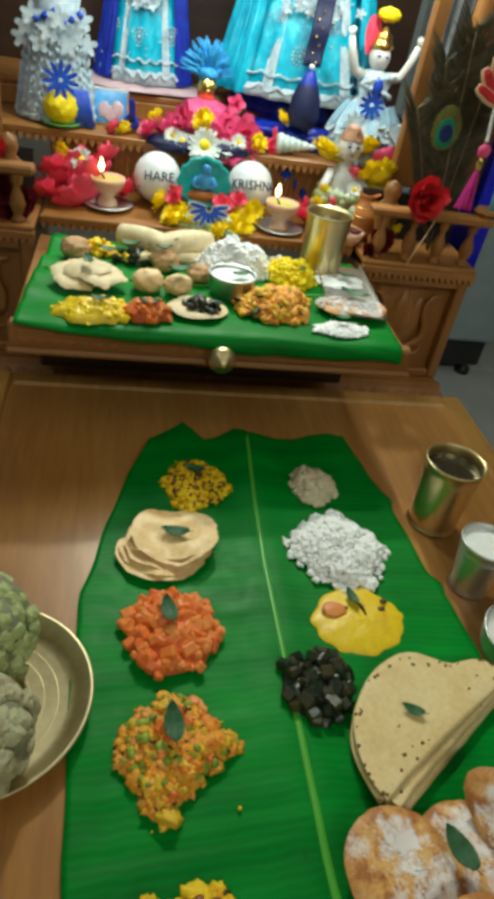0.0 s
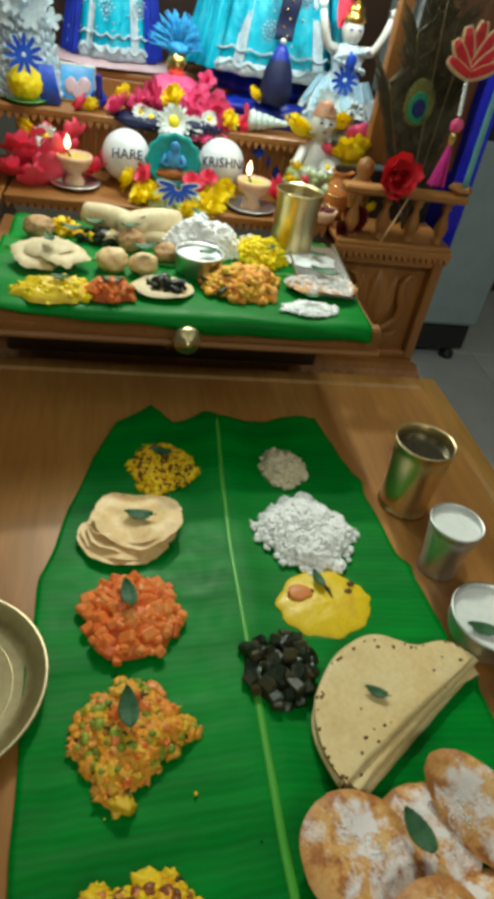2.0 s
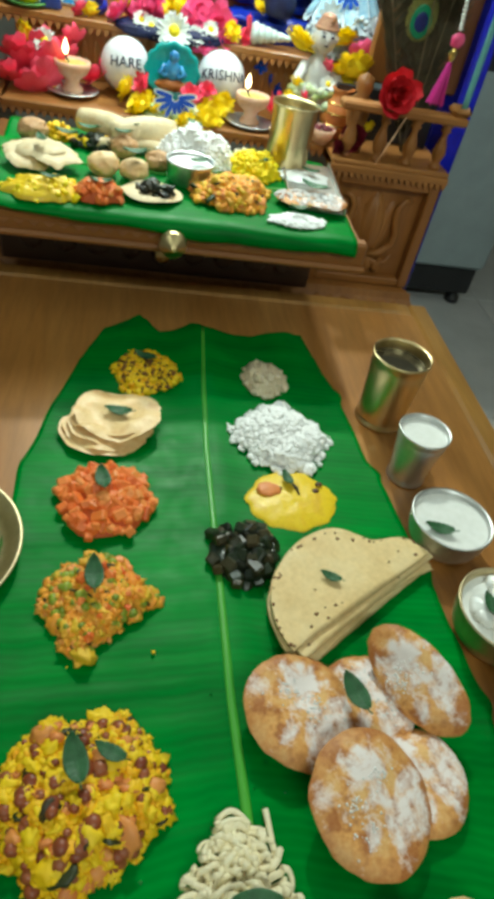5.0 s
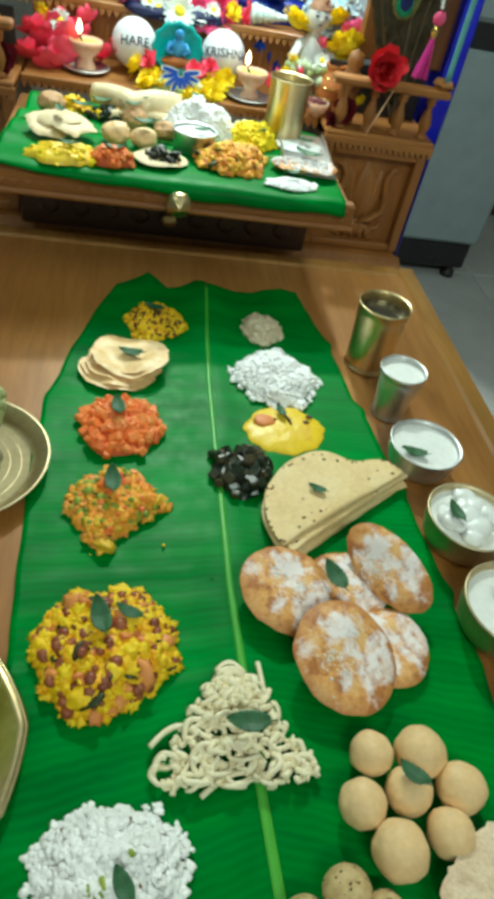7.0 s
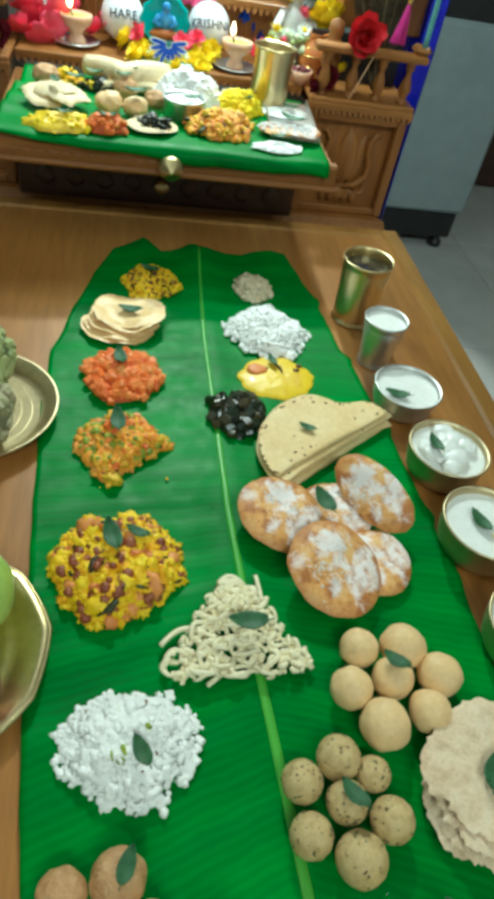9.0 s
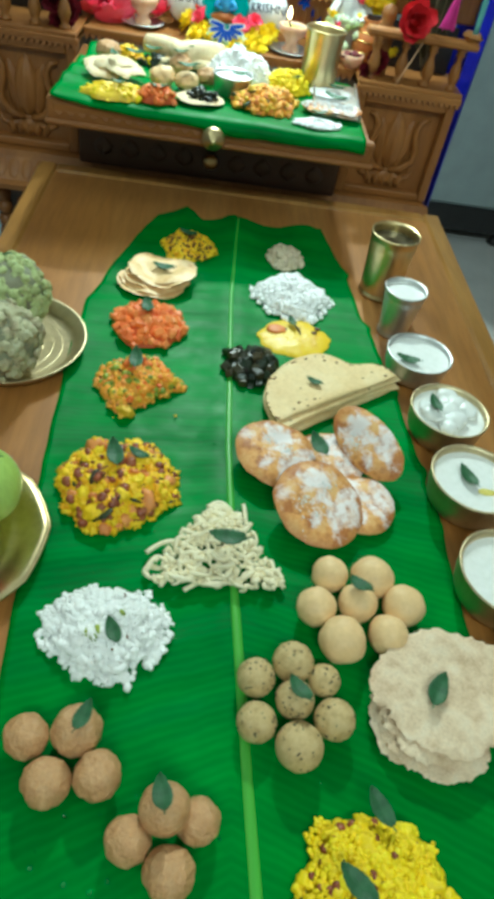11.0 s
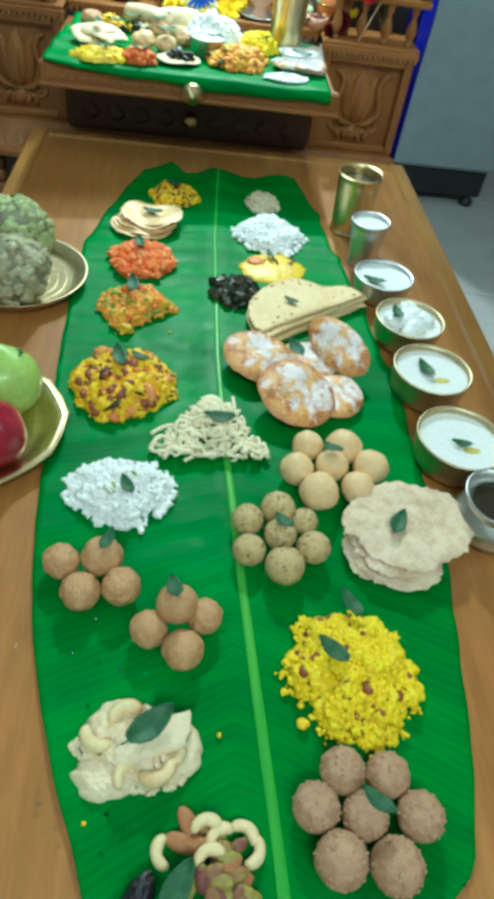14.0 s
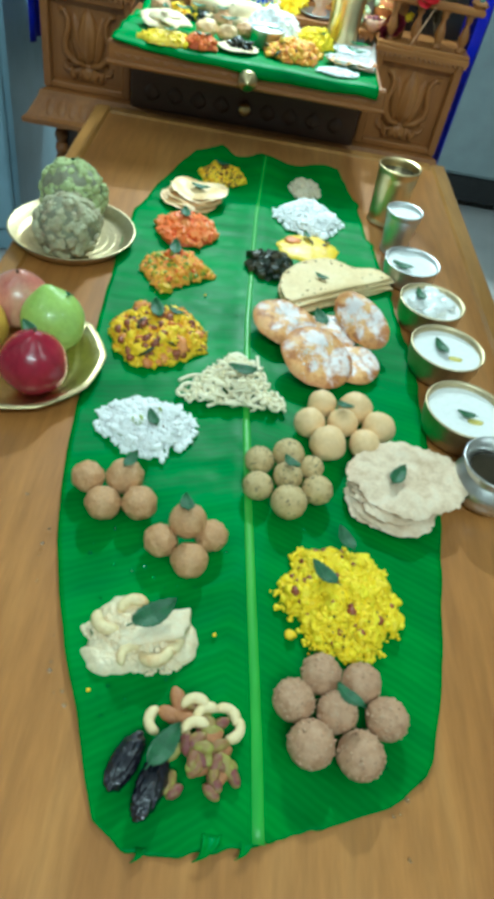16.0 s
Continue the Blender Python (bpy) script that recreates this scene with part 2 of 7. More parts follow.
        if caps:
            fs += [tuple(range(seg))[::-1], tuple(range((len(pts) - 1) * seg, len(pts) * seg))]
        return self.add([tuple(v) for v in vs], fs)

    def blob(self, c, r, seed=0, amp=0.1, freq=2.0, sub=3, m=None, flat=None):
        v, f = ico(sub)
        if isinstance(r, (int, float)):
            r = (r, r, r)
        out = []
        for p in v:
            q = Vector(p) * freq + Vector((seed * 7.13, seed * 3.7, seed * 1.9))
            k = 1 + amp * (noise.noise(q) + 0.5 * noise.noise(q * 2.3))
            x, y, z = p[0] * k * r[0], p[1] * k * r[1], p[2] * k * r[2]
            if flat is not None and z < flat:
                z = flat
            out.append((x + c[0], y + c[1], z + c[2]))
        return self.add(out, f, m)

    def slab(self, c, rx, ry, th, seed=0, wave=0.002, edge=0.05, rings=8, seg=48, puff=0.0, m=None, lift=None, jag=0.2):
        """A flat round bread with an uneven rim."""
        vs, fs = [], []
        for side in (1, -1):
            for i in range(rings + 1):
                rho = i / rings
                for k in range(seg):
                    a = 2 * math.pi * k / seg
                    e = 1 + edge * (noise.noise(Vector((math.cos(a) * 1.6, math.sin(a) * 1.6, seed * 3.3))) + 0.6 * noise.noise(Vector((math.cos(a) * 5, math.sin(a) * 5, seed * 5.1))) + jag * noise.noise(Vector((math.cos(a) * 14, math.sin(a) * 14, seed * 1.1))))
                    x, y = rho * e * rx * math.cos(a), rho * e * ry * math.sin(a)
                    t = th * 0.5 * (1 - rho ** 6) ** 0.5 if i < rings else 0
                    z = wave * noise.noise(Vector((x * 40, y * 40, seed * 2.7))) + side * t + (puff * (1 - rho * rho) if side > 0 else 0)
                    if lift:
                        z += lift(x, y)
                    vs.append((c[0] + x, c[1] + y, c[2] + z))
        n = (rings + 1) * seg
        for i in range(rings):
            for k in range(seg):
                l = (k + 1) % seg
                fs.append((i * seg + k, (i + 1) * seg + k, (i + 1) * seg + l, i * seg + l))
                fs.append((n + i * seg + k, n + i * seg + l, n + (i + 1) * seg + l, n + (i + 1) * seg + k))
        return self.add(vs, fs, m)

    def sheet(self, fn, nu, nv, m=None):
        vs = [fn(i / nu, j / nv) for j in range(nv + 1) for i in range(nu + 1)]
        fs = [(j * (nu + 1) + i, j * (nu + 1) + i + 1, (j + 1) * (nu + 1) + i + 1, (j + 1) * (nu + 1) + i) for j in range(nv) for i in range(nu)]
        return self.add(vs, fs, m)

    def mesh(self, name, smooth=True):
        d = bpy.data.meshes.new(name)
        d.from_pydata(np.concatenate(self.v).tolist(), [], self.f)
        if len(set(self.s)) > 1:
            d.polygons.foreach_set("material_index", self.s)
        if smooth:
            d.shade_smooth()
        d.update()
        return d


def thing(name, loc, label, category, group="", rz=0.0, kind=""):
    e = new(name)
    e.empty_display_size = 0.02
    e.matrix_basis = pose(*loc, 0, 0, rz)
    return tagged(e, label, category, group, kind)


def part(name, sh, mats, parent, label="", smooth=True, solid=0.0):
    """Links a shape as one mesh object under a thing or a part."""
    d = sh.mesh(name, smooth)
    for x in (mats if isinstance(mats, (list, tuple)) else [mats]):
        d.materials.append(x)
    ob = new(name, d)
    ob.parent = parent
    if solid:
        s = ob.modifiers.new("thickness", "SOLIDIFY")
        s.thickness, s.offset = solid, -1
    if label:
        ob["label"] = label
    return ob


def solo(name, sh, mats, loc, label, category, group="", rz=0.0, smooth=True, kind="", solid=0.0):
    ob = part(name, sh, mats, None, "", smooth, solid)
    ob.matrix_basis = pose(*loc, 0, 0, rz)
    return tagged(ob, label, category, group, kind)


def spin(c, rx=0, ry=0, rz=0, s=1.0):
    m = pose(*c, rx, ry, rz)
    return m @ Matrix.Diagonal((s, s, s, 1)) if isinstance(s, (int, float)) else m @ Matrix.Diagonal((*s, 1))


# ---- room ----
def room():
    for nm, c, s, mt, lab, cat in (
        ("floor", (0.1, 0.9, -0.02), (4.4, 4.8, 0.04), "joint", "pale glossy floor laid with large square tiles", "floor"),
        ("wall_north", (0.1, 2.75, 1.35), (4.4, 0.10, 2.7), "wall", "plain pale painted wall behind the altar", "wall"),
        ("wall_south", (0.1, -1.45, 1.35), (4.4, 0.10, 2.7), "wall", "plain pale painted wall facing the altar", "wall"),
        ("wall_west", (-2.05, 0.9, 1.35), (0.10, 4.6, 2.7), "wall", "plain pale painted side wall of the room", "wall"),
        ("wall_east", (2.25, 0.9, 1.35), (0.10, 4.6, 2.7), "wall", "plain pale painted side wall of the room", "wall"),
        ("ceiling", (0.1, 0.9, 2.74), (4.4, 4.8, 0.08), "ceiling", "plain white painted ceiling", "ceiling")):
        solo(nm, Shape().box((0, 0, 0), s, 0.002), M[mt], c, lab, cat, kind="structure", smooth=False)


room()


# ---- table ----
TX0, TX1, TY0, TY1, TB = -0.347, 0.365, -0.42, 1.205, 0.031


def table():
    t = thing("low_table", (0, 0, 0), "honey-brown polished wooden low table with a golden border", "table")
    xm, ym = (TX0 + TX1) / 2, (TY0 + TY1) / 2
    part("tabletop", Shape().box((xm, ym, T - 0.012), (TX1 - TX0 - 2 * TB, TY1 - TY0 - 2 * TB, 0.024), 0.0006), M["table"], t, smooth=False)
    for x in (TX0 + TB / 2, TX1 - TB / 2):
        part("border", Shape().box((x, ym, T - 0.014), (TB - 0.0005, TY1 - TY0, 0.034), 0.004), M["rim"], t, "golden edge strip", smooth=False)
    for y in (TY0 + TB / 2, TY1 - TB / 2):
        part("border", Shape().box((xm, y, T - 0.014), (TX1 - TX0 - 2 * TB - 0.001, TB - 0.0005, 0.034), 0.004), M["rim"], t, "golden edge strip", smooth=False)
    for x in (TX0 + 0.06, TX1 - 0.06):
        part("apron", Shape().box((x, ym, T - 0.07), (0.02, TY1 - TY0 - 0.16, 0.08), 0.002), M["table"], t, smooth=False)
        for y in (TY0 + 0.07, TY1 - 0.07):
            part("leg", Shape().box((x, y, (T - 0.032) / 2), (0.05, 0.05, T - 0.032), 0.005), M["table"], t, smooth=False)


table()


# ---- banana leaf under the meal ----
def lerp_at(y, rows):
    rows = sorted(rows)
    if y <= rows[0][0]:
        return rows[0][1]
    for (y0, x0), (y1, x1) in zip(rows, rows[1:]):
        if y <= y1:
            return x0 + (x1 - x0) * (y - y0) / (y1 - y0)
    return rows[-1][1]


LEFT = [(1.085, -0.107), (1.05, -0.130), (0.986, -0.155), (0.90, -0.178), (0.807, -0.199), (0.706, -0.203), (0.557, -0.196), (0.415, -0.189), (0.287, -0.178), (0.20, -0.167), (0.139, -0.151), (0.072, -0.129), (0.0, -0.10), (-0.067, -0.074)]
RIGHT = [(1.075, 0.129), (0.988, 0.150), (0.957, 0.160), (0.887, 0.167), (0.834, 0.172), (0.781, 0.183), (0.70, 0.192), (0.572, 0.203), (0.466, 0.210), (0.289, 0.210), (0.194, 0.20), (0.078, 0.181), (0.016, 0.165), (-0.018, 0.145), (-0.036, 0.11), (-0.05, 0.09)]
RIB = [(1.07, -0.004), (0.849, -0.011), (0.558, -0.009), (0.397, -0.002), (0.23, 0.010), (0.108, 0.020), (0.014, 0.028), (-0.055, 0.032)]
NEAR = [(-1.0, -0.048), (-0.85, -0.064), (-0.6, -0.066), (-0.3, -0.060), (0.0, -0.054), (0.4, -0.044), (0.7, -0.036), (0.88, -0.022), (1.0, 0.004)]
FAR = [(-1.0, 1.05), (-0.8, 1.083), (-0.45, 1.052), (-0.15, 1.077), (0.05, 1.062), (0.5, 1.064), (1.0, 1.070)]


def leaf_height(u, y):
    """Pleats that run from the rib to the rim, and the curled far end."""
    yy = y + (0.02 + 0.09 * max(0.0, 1 - y / 0.55)) * abs(u)
    pl = (0.0012 * noise.noise(Vector((u * 0.9, yy * 40, 1))) + 0.0004 * noise.noise(Vector((u * 1.2, yy * 95, 8)))) * min(1, abs(u) * 5)
    pl += 0.0013 * noise.noise(Vector((u * 2.2, y * 14, 4)))
    far = hermite(min(1, max(0, (y - 0.93) / 0.13)))
    edge = abs(u) ** 6
    curl = far * (0.004 + 0.009 * (0.5 + 0.5 * math.sin(u * 8.5 + 1.2))) + edge * 0.004 * (0.6 + noise.noise(Vector((u, y * 9, 7))))
    groove = -0.0012 * math.exp(-(u / 0.05) ** 2)
    return 0.0022 + max(-0.0008, pl) + curl + groove + 0.003 * math.exp(-(u / 0.12) ** 2)


def leaf_point(i, j):
    u = 2 * i - 1
    y0, y1 = lerp_at(u, NEAR), lerp_at(u, FAR)
    y = y0 + (y1 - y0) * j
    y += 0.0025 * noise.noise(Vector((u * 9, 3, j * 2))) * (1 if j > 0.97 or j < 0.03 else 0)
    xr, xe = lerp_at(y, RIB), lerp_at(y, LEFT if u < 0 else RIGHT)
    xe += 0.0022 * noise.noise(Vector((y * 22, 5 if u < 0 else 9, 0))) + (0.006 * max(0, math.sin(y * 47 + 1)) ** 8 if u > 0 and y > 0.5 else 0)
    return (xr + (xe - xr) * abs(u), y, T + leaf_height(u, y))


def banana_leaf():
    t = thing("banana_leaf", (0, 0, 0), "large glossy green banana leaf spread on the wooden table", "leaf")
    part("blade", Shape().sheet(leaf_point, 72, 380), M["leaf"], t, solid=0.0006)
    def rib(i, j):
        y, u = -0.053 + 1.113 * j, 2 * i - 1
        return (lerp_at(y, RIB) + u * (0.0052 - 0.0030 * j), y, T + leaf_height(0.0, y) + 0.0003 + 0.0018 * (1 - u * u) * (1 - 0.6 * j))
    part("midrib", Shape().sheet(rib, 8, 90), M["rib"], t, "pale yellow-green midrib", solid=0.0008)
    for x, y, s, k in ((0.000, -0.050, 0.55, 1), (0.024, -0.052, 0.36, 1), (-0.046, -0.062, 0.28, 1)):
        def strip(i, j):
            a = j * 1.5
            return (x + (i - 0.5) * 0.022 * s * (1.15 - j) + 0.024 * s * k * (math.cos(a) - 1) * 0.9, y - 0.030 * s * math.sin(a), T + 0.003 + 0.006 * s * math.sin(j * 3) + 0.003 * s * (2 * i - 1) ** 2)
        part("torn_strip", Shape().sheet(strip, 6, 14), M["leaf"], t, "curled torn strip of the leaf", solid=0.0006)


banana_leaf()


# ---- altar ----
AX = -0.057      # middle of the altar
AL, AR = -0.470, 0.356


def teeth(x0, x1, y, z, w=0.0085, h=0.008, d=0.010, m=None):
    """A strip with a row of hanging teeth, along x; the front is at y."""
    sh = Shape()
    sh.box(((x0 + x1) / 2, y + d / 2, z + 0.005), (x1 - x0, d, 0.010), 0.0015)
    n = max(1, int((x1 - x0) / w))
    w = (x1 - x0) / n
    for i in range(n):
        a = x0 + i * w
        vs = [(a, y + 0.001, z + 0.001), (a + w, y + 0.001, z + 0.001), (a + w / 2, y - 0.001, z - h), (a, y + d, z + 0.001), (a + w, y + d, z + 0.001), (a + w / 2, y + d, z - h)]
        sh.add(vs, [(0, 2, 1), (3, 4, 5), (0, 3, 5, 2), (1, 2, 5, 4)])
    return sh


def vase(h, r):
    """Turned baluster profile."""
    return [(0.0, 0.0), (0.85 * r, 0.0), (0.9 * r, 0.06 * h), (0.5 * r, 0.12 * h), (0.75 * r, 0.22 * h), (r, 0.36 * h), (0.8 * r, 0.52 * h), (0.45 * r, 0.68 * h), (0.42 * r, 0.78 * h), (0.75 * r, 0.84 * h), (0.55 * r, 0.9 * h), (0.85 * r, 0.95 * h), (0.85 * r, h), (0.0, h)]


def petal_relief(sh, c, h, w, lean=0.0, bulge=0.006):
    """A pointed carved petal that stands out of a panel facing -y."""
    def fn(i, j):
        u, v = 2 * i - 1, j
        half = w / 2 * math.sin(math.pi * min(1, v * 0.97 + 0.03)) ** 0.75 * (1.15 - 0.45 * v)
        x = c[0] + u * half + lean * h * v * v
        ridge = 0.25 * math.cos(u * 9) * (1 - abs(u))
        return (x, c[1] - bulge * (1 - u * u) ** 0.6 * (1 + ridge * 0.35) * math.sin(math.pi * min(1, v + 0.06)) ** 0.5, c[2] + h * v)
    sh.sheet(fn, 14, 14)


def pedestal(t, x0, x1, flip):
    """Side block of the altar with a framed carved front."""
    y, z0, z1 = 1.285, 0.440, 0.612
    mid = (x0 + x1) / 2
    part("side_block", Shape().box((mid, y + 0.115, (z0 + z1) / 2), (x1 - x0 - 0.004, 0.20, z1 - z0), 0.002), M["carve"], t, smooth=False)
    for a, b in ((x0, x0 + 0.016), (x1 - 0.016, x1)):
        part("stile", Shape().box(((a + b) / 2, y + 0.006, (z0 + z1) / 2), (b - a, 0.020, z1 - z0), 0.002), M["altar_v"], t, smooth=False)
    for a, b in ((z0, z0 + 0.013), (z1 - 0.014, z1)):
        part("rail", Shape().box((mid, y + 0.0065, (a + b) / 2), (x1 - x0 - 0.0325, 0.019, b - a), 0.002), M["altar"], t, smooth=False)
    sh, c = Shape(), y + 0.017
    for dx, h, w, ln, zz, bg in ((0, 0.100, 0.052, 0, 0.050, 0.020), (-0.020, 0.090, 0.034, -0.16, 0.050, 0.012), (0.020, 0.090, 0.034, 0.16, 0.050, 0.012)):
        petal_relief(sh, (mid + dx * 0.8, c, z0 + zz), h, w, ln, bg)
    for e in (-1, 1):
        pts = [(mid + e * x, c - y, z0 + z) for x, y, z in ((0.006, 0.008, 0.046), (0.026, 0.010, 0.052), (0.043, 0.010, 0.068), (0.044, 0.010, 0.088), (0.037, 0.010, 0.108), (0.036, 0.010, 0.126), (0.044, 0.010, 0.139), (0.055, 0.008, 0.140))]
        sh.tube(pts, [0.0050, 0.0062, 0.0066, 0.0064, 0.0060, 0.0056, 0.0048, 0.0030], 10)
        sh.tube([(mid + e * x, c - 0.004, z0 + z) for x, z in ((0.010, 0.040), (0.030, 0.030), (0.046, 0.036), (0.050, 0.048))], [0.006, 0.0055, 0.0045, 0.003], 8)
    sh.blob((mid, c, z0 + 0.032), (0.024, 0.012, 0.016), 3, 0.12, 2, 3)
    for k in range(5):
        petal_relief(sh, (mid + (k - 2) * 0.014, c - 0.004, z0 + 0.016), 0.026, 0.015, (k - 2) * 0.12, 0.011)
    sh.tube([(mid - 0.042, c - 0.002, z0 + 0.049), (mid, c - 0.006, z0 + 0.046), (mid + 0.042, c - 0.002, z0 + 0.049)], 0.0035, 8)
    part("carving", sh, M["carve"], t, "carved lotus relief")
    part("trim", teeth(x0 - 0.004, x1 + 0.004, y - 0.010, z1 + 0.004, 0.0095, 0.008), M["altar"], t, "serrated moulding", smooth=False)
    part("cap", Shape().box((mid, y + 0.105, z1 + 0.017), (x1 - x0 + 0.006, 0.225, 0.008), 0.002), M["altar"], t, smooth=False)
    # balustrade on the block
    zb, zt = z1 + 0.021, 0.696
    n = 4
    for k in range(n):
        bx = x0 + 0.018 + (x1 - x0 - 0.036) * k / (n - 1)
        part("baluster", Shape().lathe(vase(zt - zb, 0.0105), 14, (bx, y + 0.010, zb)), M["altar_v"], t)
    part("handrail", Shape().box((mid, y + 0.010, zt + 0.006), (x1 - x0 + 0.012, 0.026, 0.012), 0.003), M["altar"], t, smooth=False)
    ex = x1 - 0.008 if not flip else x0 + 0.008
    part("end_block", Shape().box((ex, y + 0.010, zt + 0.019), (0.030, 0.030, 0.014), 0.006), M["altar"], t)
    # carved newel at the inner end
    ix = x0 + 0.030 if not flip else x1 - 0.030
    part("newel", Shape().lathe([(0, 0), (0.017, 0), (0.018, 0.018), (0.011, 0.026), (0.016, 0.045), (0.017, 0.068), (0.009, 0.076), (0.013, 0.086), (0.011, 0.098), (0.0, 0.104)], 18, (ix, y + 0.040, zb)), M["altar_v"], t)


def altar():
    t = thing("home_altar", (AX, 1.45, 0.0), "carved teak home altar with stepped shelves, balustrades and a pulled-out tray", "altar")
    t.matrix_basis = pose(0, 0, 0)
    pedestal(t, 0.180, AR, False)
    pedestal(t, AL, -0.294, True)
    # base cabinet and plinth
    # the cabinet's near-black tone is shade put into its colour
    part("base_cabinet", Shape().box((AX, 1.46, 0.19), (0.78, 0.34, 0.38), 0.003), M["dark"], t, "lower cabinet with shade put into its wood colour", smooth=False)
    for x in (-0.44, 0.326):
        sh = Shape()
        for k in range(14):
            sh.lathe([(0.0, 0.0), (0.011, 0.002), (0.014, 0.013), (0.011, 0.024), (0.0, 0.026)], 12, (x, 1.285, 0.02 + k * 0.026))
        part("corner_post", sh, M["altar_v"], t, "ribbed turned corner post")
        part("lower_panel", Shape().box((x + (0.085 if x < 0 else -0.085), 1.286, 0.19), (0.12, 0.012, 0.30), 0.004), M["carve"], t, smooth=False)
    def cornice(x0, x1):
        sh = Shape()
        prof = [(1.300, 0.380), (1.222, 0.384), (1.220, 0.394), (1.232, 0.398), (1.262, 0.428), (1.266, 0.438), (1.300, 0.440)]
        vs, fs, n = [], [], len(prof)
        for e, x in ((-1, x0), (1, x1)):
            for y, z in prof:
                vs.append((x + e * (1.29 - y) * 0.62, y, z))
        for k in range(n):
            l = (k + 1) % n
            fs.append((k, l, n + l, n + k))
        fs += [tuple(range(n))[::-1], tuple(range(n, 2 * n))]
        sh.add(vs, fs)
        m = int((x1 - x0) / 0.022)
        for k in range(m):
            x = x0 + (x1 - x0) * (k + 0.5) / m
            sh.blob((0, 0, 0), 1.0, k, 0.05, 1, 2, spin((x, 1.2475, 0.4135), 45, 0, 0, (0.0102, 0.019, 0.0035)))
        return sh
    part("plinth_moulding", cornice(AL + 0.01, AR - 0.01), M["carve"], t, "sloping plinth with carved petals", smooth=False)
    part("plinth_slab", Shape().box((AX, 1.46, 0.410), (AR - AL, 0.34, 0.058), 0.002), M["altar"], t, smooth=False)
    # recess between the side blocks with the closed lower drawer; its shade is in the wood colour
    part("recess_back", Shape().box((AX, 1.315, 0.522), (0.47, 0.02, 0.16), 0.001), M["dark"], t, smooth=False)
    d2 = part("lower_drawer", Shape().box((AX, 1.265, 0.497), (0.452, 0.085, 0.092), 0.003), M["dark"], t, "closed lower drawer with shade put into its wood colour", smooth=False)
    part("knob", Shape().lathe([(0, 0), (0.005, 0.0), (0.005, 0.008), (0.011, 0.012), (0.0125, 0.017), (0.009, 0.022), (0.0, 0.0235)], 20, m=spin((AX, 1.222, 0.489), 90)), M["brass"], d2, "small brass knob")
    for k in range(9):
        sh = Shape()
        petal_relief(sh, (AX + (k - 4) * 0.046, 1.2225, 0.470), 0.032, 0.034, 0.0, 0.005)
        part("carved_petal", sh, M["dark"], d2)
    # pulled-out tray
    d1 = part("tray_drawer", Shape().box((AX, 1.185, 0.604), (0.452, 0.26, 0.012), 0.002), M["altar"], t, "pulled-out wooden tray drawer", smooth=False)
    part("drawer_front", Shape().box((AX, 1.050, 0.5965), (0.470, 0.018, 0.034), 0.003), M["altar"], d1, smooth=False)
    part("drawer_lip", Shape().box((AX, 1.042, 0.582), (0.476, 0.014, 0.008), 0.003), M["altar"], d1, smooth=False)
    for s in (-1, 1):
        part("drawer_side", Shape().box((AX + s * 0.226, 1.19, 0.5965), (0.010, 0.258, 0.026), 0.002), M["altar"], d1, smooth=False)
    part("drawer_trim", teeth(AX - 0.225, AX + 0.225, 1.0395, 0.597, 0.016, 0.006, 0.004), M["altar"], d1, smooth=False)
    part("knob", Shape().lathe([(0, 0), (0.006, 0), (0.006, 0.008), (0.013, 0.012), (0.0165, 0.019), (0.014, 0.026), (0.006, 0.029), (0.0045, 0.033), (0.0, 0.034)], 24, m=spin((AX, 1.041, 0.596), 90)), M["brass"], d1, "round brass knob")
    # stepped shelves
    part("shelf", Shape().box((AX, 1.44, 0.622), (0.462, 0.20, 0.016), 0.002), M["altar"], t, "lower altar shelf", smooth=False)
    part("trim", teeth(AX - 0.232, AX + 0.232, 1.330, 0.622, 0.0105, 0.009), M["altar"], t, "serrated moulding", smooth=False)
    part("riser", Shape().box((AX, 1.495, 0.664), (0.462, 0.014, 0.068), 0.002), M["carve"], t, smooth=False)
    for k in range(26):
        part("carved_bead", Shape().blob((AX - 0.219 + k * 0.0175, 1.487, 0.664), (0.0052, 0.004, 0.020), k, 0.1, 2, 2), M["carve"], t)
    part("shelf", Shape().box((AX, 1.60, 0.706), (0.78, 0.25, 0.016), 0.002), M["altar"], t, "upper altar shelf", smooth=False)
    part("trim", teeth(AX - 0.30, AX + 0.30, 1.468, 0.704, 0.0115, 0.010), M["altar"], t, "serrated moulding", smooth=False)
    part("riser", Shape().box((AX, 1.605, 0.728), (0.72, 0.014, 0.028), 0.002), M["carve"], t, smooth=False)
    part("shelf", Shape().box((AX, 1.69, 0.747), (0.74, 0.18, 0.010), 0.002), M["altar"], t, "throne step of the altar", smooth=False)
    # back, pillars and roof
    part("back_panel", Shape().box((AX, 1.80, 0.93), (0.82, 0.02, 0.46), 0.002), M["dark"], t, "dark back panel", smooth=False)
    for x in (AL + 0.055, AR - 0.055):
        part("pillar", Shape().lathe([(0.0, 0), (0.032, 0), (0.032, 0.03), (0.020, 0.045), (0.026, 0.09), (0.018, 0.14), (0.024, 0.30), (0.018, 0.44), (0.028, 0.50), (0.032, 0.52), (0.032, 0.60), (0, 0.60)], 20, (x, 1.40, 0.70)), M["altar_v"], t)
